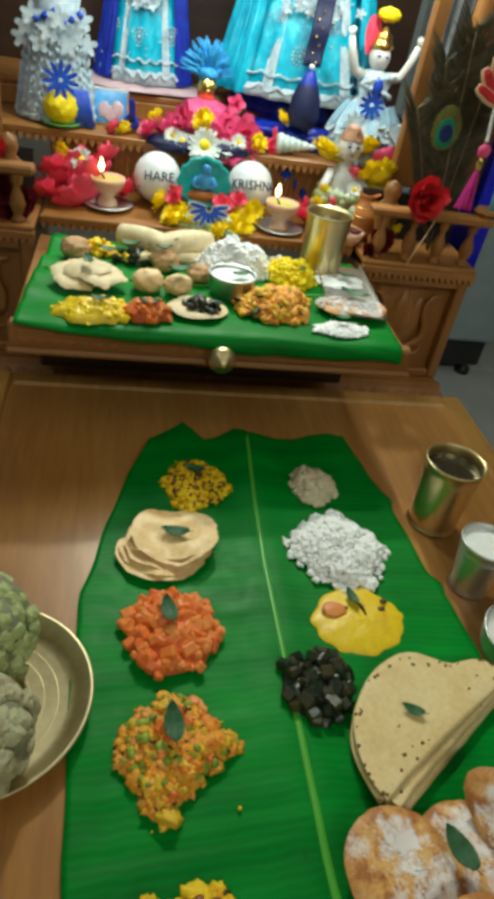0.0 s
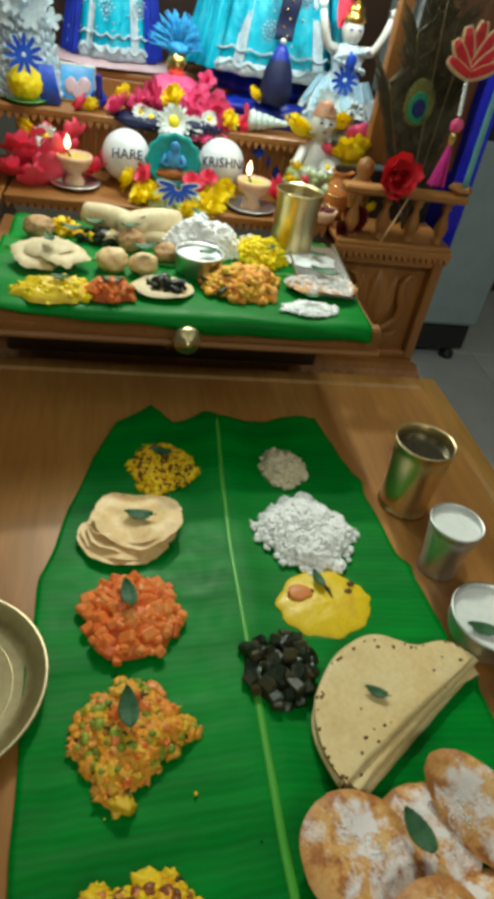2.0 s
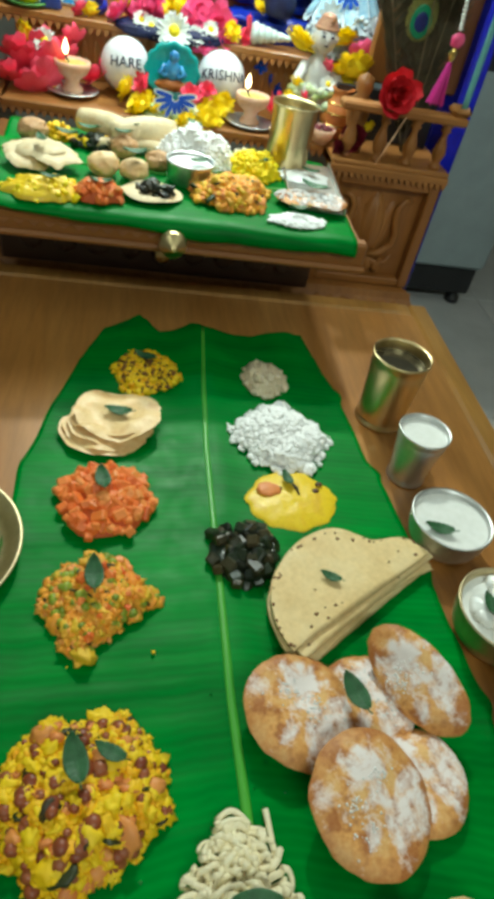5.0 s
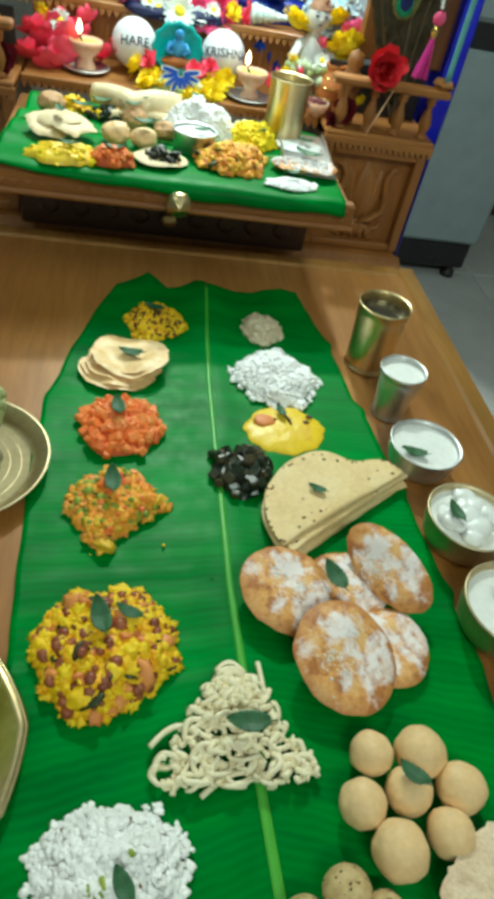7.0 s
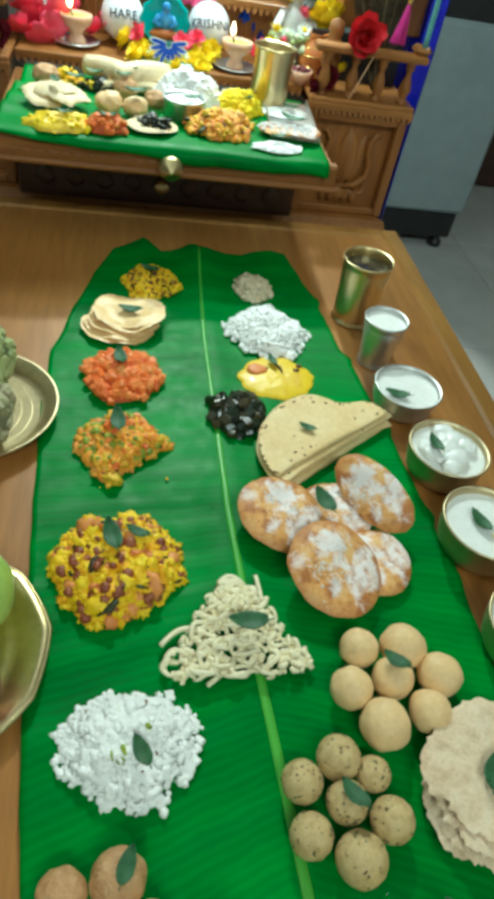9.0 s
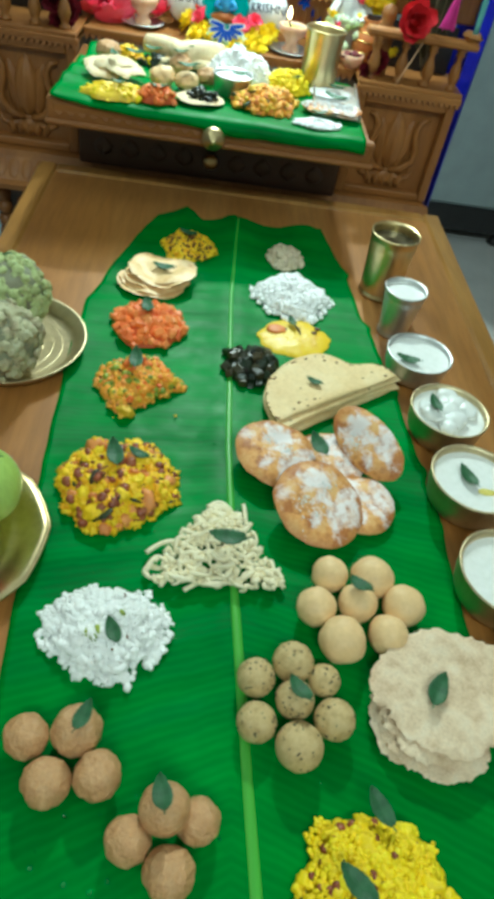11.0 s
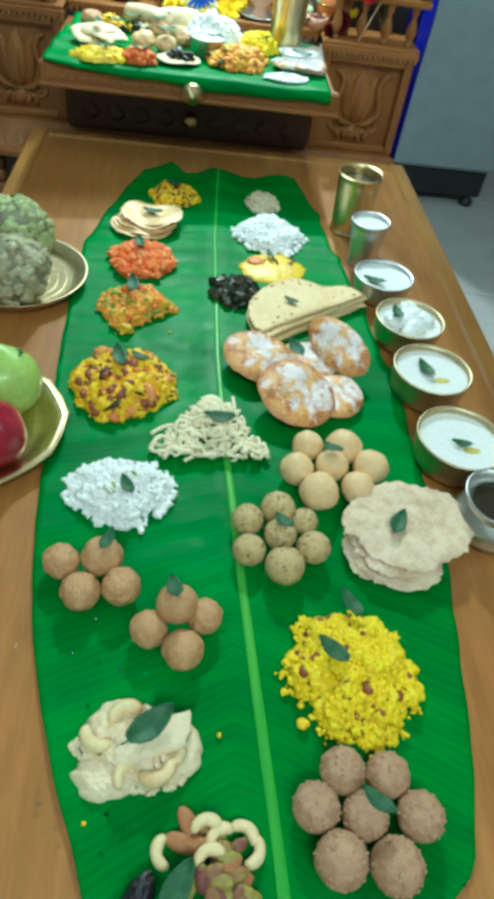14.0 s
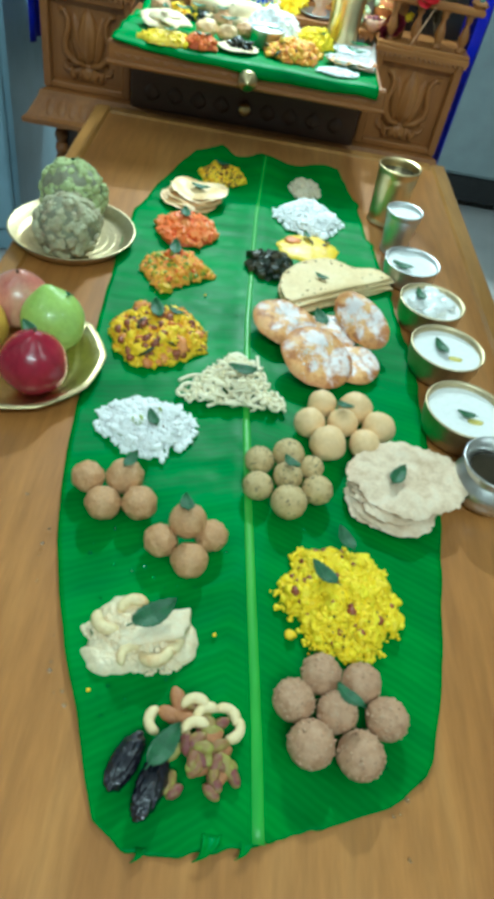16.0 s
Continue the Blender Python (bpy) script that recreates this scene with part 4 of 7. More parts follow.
def chapatis():
    """Flatbreads folded in half, one upon another; x runs along the fold."""
    t = thing("folded_chapatis", (0.119, 0.637, LZ), "stack of folded wheat chapatis with toasted brown spots", "food", "servings on the leaf", 34)
    for k, (dx, dy, turn, dip) in enumerate(((0.004, -0.010, 3, 0.10), (-0.003, -0.003, -4, 0.06), (0.005, -0.006, 2, 0.16), (0.000, 0.000, 0, 0.20))):
        R, z0 = 0.091, 0.0032 + 0.0042 * k
        def fold(i, j, k=k, dx=dx, dy=dy, turn=turn, dip=dip, R=R, z0=z0):
            a, v = math.pi * (1 - i), 2 * j - 1
            e = 1 + 0.03 * noise.noise(Vector((math.cos(a) * 2, math.sin(a) * 2, k * 3.0))) - dip * math.exp(-((math.degrees(a) - 42) / 17) ** 2)
            x = R * e * math.cos(a)
            p = abs(v) * R * e * 0.90 * math.sin(a) + 0.0015 * noise.noise(Vector((x * 40, k, 2)))
            z = z0 + 0.0019 * math.tanh(v * R * math.sin(a) / 0.0022) * (0.55 + 0.45 * math.sin(a))
            z += 0.0016 * noise.noise(Vector((x * 30, p * 30, k))) + 0.05 * max(0.0, x - 0.05) * (k / 3)
            c, s = math.cos(math.radians(turn)), math.sin(math.radians(turn))
            return (c * x - s * p + dx, s * x + c * p + dy, z)
        b = part("chapati", Shape().sheet(fold, 56, 28), M["chapati"], t, solid=0.0013)
        if k >= 2:
            sp, r = Shape(), random.Random(5 + k)
            for _ in range(46):
                i, v = r.uniform(0.04, 0.96), r.choice((r.uniform(0.05, 0.97), r.uniform(0.9, 0.98)))
                x, y, z = fold(i, (v + 1) / 2)
                q = r.uniform(0.0007, 0.0019)
                sp.blob((x, y, z + 0.0002), (q * 1.3, q, 0.0005), r.random() * 50, 0.3, 2, 1)
            part("toasted_spot", sp, M["charspot"], b, "small toasted spots")["kind"] = "stuff"


def sweet_breads():
    for k, (x, y, z, rx, ry, rz, tx, ty) in enumerate(((0.100, 0.548, 0.002, 0.040, 0.040, 10, 0, 0), (0.122, 0.487, 0.003, 0.039, 0.041, 40, 0, 0), (0.040, 0.538, 0.011, 0.045, 0.045, 0, 5, 9), (0.138, 0.556, 0.024, 0.027, 0.050, 30, 10, -32), (0.078, 0.469, 0.018, 0.046, 0.048, 20, 13, 4))):
        t = thing("sweet_fried_bread", (x, y, LZ + z), "round golden-brown fried sweet bread dusted with white sugar", "bread", "fried sweet breads", rz)
        t.matrix_basis = spin((x, y, LZ + z), tx, ty, rz)
        part("bread", Shape().slab((0, 0, 0.004), rx, ry, 0.0085, k + 11, 0.004, 0.045, puff=0.003, rings=12), M["sweetbread"], t)
        r, sh = random.Random(k + 60), Shape()
        for c in range(3):
            a, d = r.uniform(0, 6.28), math.sqrt(r.random()) * 0.5
            cx, cy, sp = d * rx * math.cos(a), d * ry * math.sin(a), r.uniform(0.005, 0.011)
            for _ in range(26):
                px, py = r.gauss(cx, sp), r.gauss(cy, sp * 0.7)
                if (px / rx) ** 2 + (py / ry) ** 2 > 0.86:
                    continue
                pz = 0.004 + 0.0045 * max(0, 1 - ((px / rx) ** 2 + (py / ry) ** 2) ** 3) ** 0.5 + 0.003 * (1 - (px / rx) ** 2 - (py / ry) ** 2) + 0.004 * noise.noise(Vector((px * 40, py * 40, (k + 11) * 2.7)))
                s = r.uniform(0.0005, 0.0012)
                sh.blob((px, py, pz), (s, s, s * 0.5), r.random() * 40, 0.3, 2, 1)
        part("sugar", sh, M["sugar"], t, "patches of white powdered sugar")["kind"] = "stuff"


def murukku():
    """Short curled ribbons of fried dough matted into a three-cornered heap."""
    t = thing("fried_noodle_snack", (-0.017, 0.417, LZ), "tangled heap of pale fried noodle snack", "food", "servings on the leaf", 0)
    r = random.Random(4)
    for k in range(190):
        f = r.random() ** 1.25
        half = 0.052 * (1 - f) + 0.008
        cx, cy = r.uniform(-half, half) - 0.001, -0.034 + 0.078 * f
        d = max(abs(cx) / (half + 0.004), abs(f - 0.42) / 0.62)
        cz = 0.0035 + 0.015 * max(0.0, 1 - d) * r.uniform(0.4, 1.1)
        a0, rad, span = r.uniform(0, 6.28), r.uniform(0.004, 0.011), r.uniform(1.2, 3.6)
        wid = r.uniform(0.0017, 0.0024)
        pts = []
        for q in np.linspace(0, 1, 13):
            a = a0 + span * q
            x = cx + rad * math.cos(a) * (1 + 0.4 * q) + 0.004 * noise.noise(Vector((q * 3, k, 0)))
            y = cy + rad * 0.85 * math.sin(a) + 0.004 * noise.noise(Vector((q * 3, k, 9)))
            pts.append((x, y, max(0.0026, cz + 0.003 * math.sin(q * 7 + k))))
        part("noodle", Shape().tube(pts, [wid * (0.75 + 0.35 * math.sin(0.4 + 2.4 * q + 0.8 * math.sin(9 * q + k))) for q in np.linspace(0, 1, 13)], 7), M["murukku"], t)
    for x0, y0, x1, y1, b in ((-0.064, -0.010, -0.034, 0.004, 0.006), (-0.028, -0.046, 0.020, -0.033, 0.008), (0.044, -0.008, 0.060, -0.036, 0.004), (-0.048, -0.044, -0.042, -0.018, 0.004), (-0.010, 0.050, 0.012, 0.046, 0.008), (0.050, -0.038, 0.058, -0.030, 0.003), (0.026, 0.034, 0.024, 0.056, 0.003)):
        part("noodle", Shape().tube([(x0 + (x1 - x0) * q, y0 + (y1 - y0) * q + b * math.sin(q * 3.1), 0.0042) for q in np.linspace(0, 1, 10)], 0.0023, 7), M["murukku"], t)


papads()
chapatis()
sweet_breads()
murukku()


def ball_group(name, rows, mat, label, group, amp, freq=2.0, squash=0.92, extra=None):
    for k, (x, y, r) in enumerate(rows):
        sh = Shape().blob((0, 0, r * squash), (r, r, r * squash), k + len(name), amp, freq, 4)
        ob = solo(name, sh, mat, (x, y, LZ - 0.001), label, "sweet", group, rz=37 * k)
        if extra:
            rr, ex = random.Random(k), Shape()
            for _ in range(extra[0]):
                d = Vector((rr.gauss(0, 1), rr.gauss(0, 1), abs(rr.gauss(0, 1)))).normalized()
                s = rr.uniform(*extra[1])
                ex.blob((d.x * r, d.y * r, r * squash + d.z * r * squash), (s, s * 0.7, s * 0.6), rr.random() * 30, 0.2, 2, 1)
            part("crumb", ex, extra[2], ob)["kind"] = "stuff"


M["crumb_dark"] = piece_mat("dark_seed_bits", [(0.06, 0.04, 0.02), (0.12, 0.08, 0.03), (0.10, 0.10, 0.04)], 0.6)
M["crumb_pale"] = piece_mat("pale_nut_bits", [(0.56, 0.38, 0.24), (0.50, 0.31, 0.18), (0.40, 0.23, 0.13)], 0.6)


def sweets():
    ball_group("tan_sweet_ball", [(0.084, 0.393, 0.0165), (0.122, 0.391, 0.0195), (0.069, 0.358, 0.0172), (0.106, 0.365, 0.0172), (0.147, 0.365, 0.0185), (0.088, 0.327, 0.0198), (0.129, 0.336, 0.0172)], M["peda"], "smooth tan milk sweet ball on the banana leaf", "smooth tan sweet balls", 0.07, 1.4)
    ball_group("seeded_sweet_ball", [(0.016, 0.292, 0.0152), (0.046, 0.306, 0.0166), (0.071, 0.294, 0.0130), (0.016, 0.257, 0.0152), (0.046, 0.276, 0.0152), (0.076, 0.262, 0.0158), (0.047, 0.240, 0.0178)], M["seedball"], "pale tan sweet ball flecked with dark seeds", "seeded sweet balls", 0.035, 3, extra=(34, (0.0006, 0.0014), M["crumb_dark"]))
    ball_group("brown_sweet_ball", [(0.075, 0.068, 0.0162), (0.108, 0.065, 0.0156), (0.053, 0.044, 0.0164), (0.087, 0.039, 0.0158), (0.126, 0.038, 0.0165), (0.066, 0.012, 0.0178), (0.103, 0.008, 0.0178)], M["brownball"], "large brown crumbly sweet ball on the banana leaf", "brown sweet balls", 0.05, 3, extra=(90, (0.0007, 0.0018), M["crumb_pale"]))
    ball_group("brown_dumpling", [(-0.147, 0.238, 0.0155), (-0.113, 0.243, 0.0178), (-0.127, 0.208, 0.0165), (-0.094, 0.214, 0.0165)], M["dumpling"], "smooth fried brown dumpling in a group of four", "brown dumplings", 0.09, 2.4)
    ball_group("brown_dumpling", [(-0.069, 0.176, 0.0152), (-0.024, 0.189, 0.0150), (-0.041, 0.158, 0.0165)], M["dumpling"], "smooth fried brown dumpling in a group of four", "brown dumplings", 0.09, 2.4)
    solo("brown_dumpling", Shape().blob((0, 0, 0.016), (0.0168, 0.0168, 0.016), 9, 0.05, 1.5, 4), M["dumpling"], (-0.047, 0.192, LZ + 0.010), "smooth fried brown dumpling resting on three others", "sweet", "brown dumplings")


sweets()


def thick_rotis():
    t = thing("rice_flour_breads", (0.168, 0.286, LZ), "stack of thick pale rice-flour breads overlapping the leaf's rim", "food", "servings on the leaf", 8)
    for k, (dx, dy, rx, ry) in enumerate(((-0.020, -0.016, 0.043, 0.040), (-0.012, -0.022, 0.045, 0.040), (-0.012, -0.010, 0.048, 0.042), (0.005, 0.002, 0.062, 0.049))):
        part("flat_bread", Shape().slab((dx, dy, 0.004 + 0.0056 * k), rx, ry, 0.0052, k + 31, 0.005, 0.13, rings=12, seg=110, jag=0.55), M["thickroti"], t)


def crescent(sh, c, rz, s=1.0, tilt=0):
    pts = [(0.011 * math.cos(a), 0.011 * math.sin(a) - 0.006, 0) for a in np.linspace(0.15, 2.9, 12)]
    rad = [0.0022, 0.0040, 0.0050, 0.0054, 0.0054, 0.0052, 0.0050, 0.0048, 0.0048, 0.0046, 0.0038, 0.0020]
    one = Shape().tube(pts, rad, 10)
    sh.add(one.v[0], one.f, spin(c, tilt, 0, rz, s))


def halwa():
    """Flat crumbly pieces pressed together, a broken slab across the top."""
    t = thing("semolina_halwa", (-0.070, 0.086, LZ), "crumbly pale semolina halwa topped with cashews", "food", "servings on the leaf", 0)
    for c, rx, ry, h, sd in (((-0.022, -0.018), 0.023, 0.017, 0.010, 41), ((-0.016, 0.016), 0.024, 0.020, 0.012, 42), ((0.024, 0.000), 0.021, 0.022, 0.011, 43), ((0.000, -0.004), 0.028, 0.022, 0.012, 44)):
        m = mound(rx, ry, h, sd, 0.14, 0.30)
        m.v = [v + np.array((c[0], c[1], 0)) for v in m.v]
        part("piece", m, M["halwa"], t)
    sh = Shape()
    def rough(q, k):
        return noise.noise(Vector((q * 5, k * 3.0, 2.2)))
    n, top, low = 40, [], []
    for k in range(n):
        a = 2 * math.pi * k / n
        w = max(abs(math.cos(a)), abs(math.sin(a))) ** 0.75
        e = 1 + 0.10 * rough(a, 1)
        x, y = 0.028 * math.cos(a) / w * e + 0.006 * math.sin(a), 0.0125 * math.sin(a) / w * e
        top.append((x * 0.94, y * 0.94))
        low.append((x, y))
    vs = [(x, y, 0.0) for x, y in low] + [(x, y, 0.0085 + 0.0012 * noise.noise(Vector((x * 90, y * 90, 3)))) for x, y in low] + [(x, y, 0.0105 + 0.0012 * noise.noise(Vector((x * 90, y * 90, 3)))) for x, y in top] + [(x * 0.5, y * 0.5, 0.0112 + 0.0014 * noise.noise(Vector((x * 70, y * 70, 5)))) for x, y in top] + [(0, 0, 0.011)]
    fs = [tuple(range(n))[::-1]]
    for ring in range(3):
        fs += [(ring * n + k, ring * n + (k + 1) % n, (ring + 1) * n + (k + 1) % n, (ring + 1) * n + k) for k in range(n)]
    fs += [(3 * n + k, 3 * n + (k + 1) % n, 4 * n) for k in range(n)]
    sh.add(vs, fs, spin((0.010, 0.003, 0.0085), 4, -5, 16))
    part("slab", sh, M["halwa"], t, "broken slab lying across the top")
    part("crumb", bits(1500, 0.039, 0.029, 0.0150, 45, lump_of(0.0010, 0.0026, 0.7, 2, 0.6, 0.3)), M["halwa"], t)["kind"] = "stuff"
    for c, rz, s in (((-0.012, 0.022, 0.013), 25, 1.0), ((-0.030, 0.004, 0.013), 150, 1.0), ((0.014, -0.018, 0.013), 205, 1.05), ((-0.008, -0.020, 0.012), 60, 0.85), ((0.026, -0.006, 0.011), 240, 0.8)):
        sh = Shape()
        crescent(sh, c, rz, s)
        part("cashew", sh, M["cashew"], t, "roasted cashew")


def nuts():
    r = random.Random(12)
    base = (-0.016, 0.004)
    def nut(name, kind, x, y, z, rz, s=1.0, tilt=0):
        sh = Shape()
        if kind == "cashew":
            crescent(sh, (0, 0, 0.005), 0, s)
        elif kind == "almond":
            sh.blob((0, 0, 0.004), (0.0062 * s, 0.0115 * s, 0.0040 * s), r.random() * 30, 0.08, 1.2, 3)
        else:
            sh.blob((0, 0, 0.004), (0.0048 * s, 0.0085 * s, 0.0042 * s), r.random() * 30, 0.12, 1.5, 3)
        ob = solo(name, sh, M[kind], (x, y, z), {"cashew": "pale roasted cashew nut", "almond": "brown almond with its skin", "pista": "green and purple pistachio kernel"}[kind] + " in the heap of dried fruit", "nut", "nuts beside the dates")
        ob.matrix_basis = spin((x, y, z), tilt, 0, rz)
    for x, y, rz, z in ((-0.006, 0.030, 10, 0.006), (0.003, 0.024, 40, 0.004), (0.026, 0.016, 250, 0.0), (-0.034, 0.016, 100, 0.0), (-0.004, 0.012, 20, 0.007), (0.020, 0.027, 330, 0.0)):
        nut("cashew", "cashew", base[0] + x, base[1] + y, LZ + z, rz, 0.82)
    for x, y, rz, z in ((-0.018, 0.034, 25, 0.0), (-0.022, 0.022, 70, 0.0), (-0.010, 0.020, 80, 0.002), (0.008, 0.006, 130, 0.006), (0.004, -0.012, 120, 0.0), (0.014, 0.0, 95, 0.002), (0.018, -0.016, 140, 0.0)):
        nut("almond", "almond", base[0] + x, base[1] + y, LZ + z, rz)
    for k in range(30):
        x, y = r.gauss(0.006, 0.015), r.gauss(-0.001, 0.015)
        nut("pistachio", "pista", base[0] + x, base[1] + y, LZ + max(0, 0.014 - 0.5 * math.hypot(x, y)) * 0.9, r.uniform(0, 360), r.uniform(0.85, 1.1), r.uniform(-25, 25))
    for x, y, rz, l in ((-0.066, -0.012, -22, 0.0215), (-0.046, -0.026, -14, 0.0235)):
        sh = Shape().blob((0, 0, 0.0095), (0.0102, l, 0.0090), l * 900, 0.13, 4.2, 5)
        sh.lathe([(0, 0), (0.0026, 0.0004), (0.0022, 0.0022), (0, 0.0026)], 10, m=spin((0, l * 0.96, 0.0095), -90))
        solo("black_date", sh, M["date"], (x, y, LZ), "shiny wrinkled black date on the banana leaf", "date", "dates", rz=rz)


thick_rotis()
halwa()
nuts()


# ---- vessels on the table ----
def beaker(name, x, y, r0, r1, h, mat, fill, fz, label, rz=0):
    t = thing(name, (x, y, T + 0.001), label, "tumbler", "tumblers beside the leaf", rz)
    th = 0.0012
    prof = [(0, 0.0), (r0 * 1.04, 0.0), (r0 * 1.05, 0.003), (r0 * 0.97, 0.005)] + [(r0 + (r1 - r0) * q ** 1.2, 0.006 + (h - 0.010) * q) for q in np.linspace(0.05, 1, 9)] + [(r1 * 1.035, h - 0.003), (r1 * 1.04, h), (r1 * 1.01, h + 0.0008), (r1 - th, h - 0.002)] + [(r0 + (r1 - r0) * q - th, 0.006 + (h - 0.010) * q) for q in np.linspace(0.95, 0.05, 8)] + [(0, 0.006)]
    b = part("body", Shape().lathe(prof, 48), mat, t)
    sh = Shape()
    for q in (0.80, 0.84):
        rr = r0 + (r1 - r0) * q ** 1.2
        sh.lathe([(rr - 0.0002, h * q - 0.0006), (rr + 0.0007, h * q), (rr - 0.0002, h * q + 0.0006)], 48)
    part("ring_line", sh, mat, b)
    rf = r0 + (r1 - r0) * fz - th
    part("drink", Shape().lathe([(0, h * fz), (rf * 0.9, h * fz), (rf + 0.0006, h * fz + 0.0004)], 40), fill, t)


def katori(x, y, r, h, mat, kind, label, rz=0):
    t = thing("katori_bowl", (x, y, T + 0.001), label, "bowl", "bowls beside the leaf", rz)
    th = 0.0014
    prof = [(0, 0), (r * 0.62, 0), (r * 0.78, 0.003), (r * 0.90, 0.010), (r * 0.965, h * 0.55), (r * 0.985, h - 0.003), (r * 1.02, h - 0.0015), (r * 1.02, h), (r * 0.985, h + 0.0006), (r * 0.965 - th, h - 0.003), (r * 0.945 - th, h * 0.55), (r * 0.86, 0.011), (r * 0.7, 0.005), (0, 0.004)]
    part("body", Shape().lathe(prof, 56), mat, t)
    zf = h * 0.80
    rf = r * 0.955 - th
    part("curd", Shape().lathe([(0, zf), (rf * 0.5, zf + 0.0004), (rf * 0.9, zf + 0.0002), (rf + 0.0004, zf + 0.0012)], 48), M["milk"], t, "white curd")
    if kind == "lumps":
        rr = random.Random(3)
        for k in range(14):
            a, d = rr.uniform(0, 6.28), rr.uniform(0, 0.72) * rf
            s = rr.uniform(0.008, 0.014)
            part("curd_lump", Shape().blob((d * math.cos(a), d * math.sin(a), zf + 0.004), (s, s, s * 0.6), k, 0.22, 1.6, 3), M["milk"], t)
    if kind == "ghee":
        part("ghee", Shape().blob((0.010, -0.012, zf + 0.0006), (0.009, 0.005, 0.0008), 5, 0.25, 2, 3), M["ghee"], t, "small yellow ghee pool")
    return t


def vessels():
    beaker("brass_tumbler", 0.209, 0.917, 0.0290, 0.0335, 0.094, M["brass"], M["water"], 0.86, "polished brass tumbler filled with dark water")
    beaker("silver_tumbler", 0.214, 0.816, 0.0205, 0.0275, 0.068, M["silver"], M["milk"], 0.90, "small silver tumbler filled with white milk")
    katori(0.225, 0.722, 0.041, 0.036, M["silver"], "plain", "silver bowl of white curd with a basil leaf")
    katori(0.238, 0.613, 0.0445, 0.040, M["brass_dull"], "lumps", "brass bowl of lumpy white curd with a basil leaf")
    katori(0.242, 0.508, 0.0465, 0.042, M["brass_dull"], "ghee", "brass bowl of white curd with a basil leaf")
    katori(0.246, 0.394, 0.0475, 0.042, M["brass_dull"], "ghee", "brass bowl of white payasam with drops of ghee")
    t = thing("steel_pot", (0.262, 0.305, T + 0.001), "small shiny steel pot with a wide rim", "pot")
    pr = [(0, 0), (0.026, 0), (0.036, 0.006), (0.041, 0.017), (0.038, 0.028), (0.031, 0.034), (0.029, 0.038), (0.034, 0.043), (0.038, 0.047), (0.0385, 0.050), (0.0365, 0.050), (0.032, 0.044), (0.0275, 0.038), (0.030, 0.033), (0.036, 0.027), (0.039, 0.017), (0.034, 0.008), (0, 0.004)]
    part("body", Shape().lathe(pr, 48), M["steel"], t)
    part("water", Shape().lathe([(0, 0.036), (0.0275, 0.0362)], 40), M["water"], t)


vessels()


# ---- fruit on plates ----
M["custard"] = stuff_mat("custard_apple_skin", (0.36, 0.36, 0.15), (0.48, 0.56, 0.24), 0.8, 75, c3=(0.62, 0.70, 0.40), relief=1.0, depth=0.003, fine=3)
M["custard_brown"] = stuff_mat("browned_custard_apple_skin", (0.36, 0.27, 0.18), (0.52, 0.50, 0.30), 0.8, 60, c3=(0.62, 0.63, 0.42), relief=1.0, depth=0.003, fine=3)
M["custard_gap"] = stuff_mat("custard_apple_gaps", (0.20, 0.17, 0.11), (0.31, 0.33, 0.21), 0.85, 80)
M["red_apple"] = stuff_mat("deep_red_apple_skin", (0.20, 0.006, 0.022), (0.35, 0.014, 0.040), 0.26, 25, c3=(0.42, 0.05, 0.06), coat=0.3, relief=0.05, stretch=(1, 1, 0.3))
M["pink_apple"] = stuff_mat("pink_streaked_apple_skin", (0.50, 0.12, 0.10), (0.62, 0.26, 0.18), 0.28, 40, c3=(0.66, 0.42, 0.24), coat=0.3, relief=0.05, stretch=(1, 1, 0.2))
M["guava"] = stuff_mat("green_guava_skin", (0.38, 0.57, 0.10), (0.48, 0.67, 0.16), 0.35, 30, coat=0.15, relief=0.3)
M["pear"] = stuff_mat("yellow_fruit_skin", (0.68, 0.38, 0.04), (0.76, 0.50, 0.10), 0.4, 30, relief=0.3)
M["stem"] = stuff_mat("brown_stem", (0.07, 0.04, 0.02), (0.12, 0.07, 0.03), 0.7, 90)


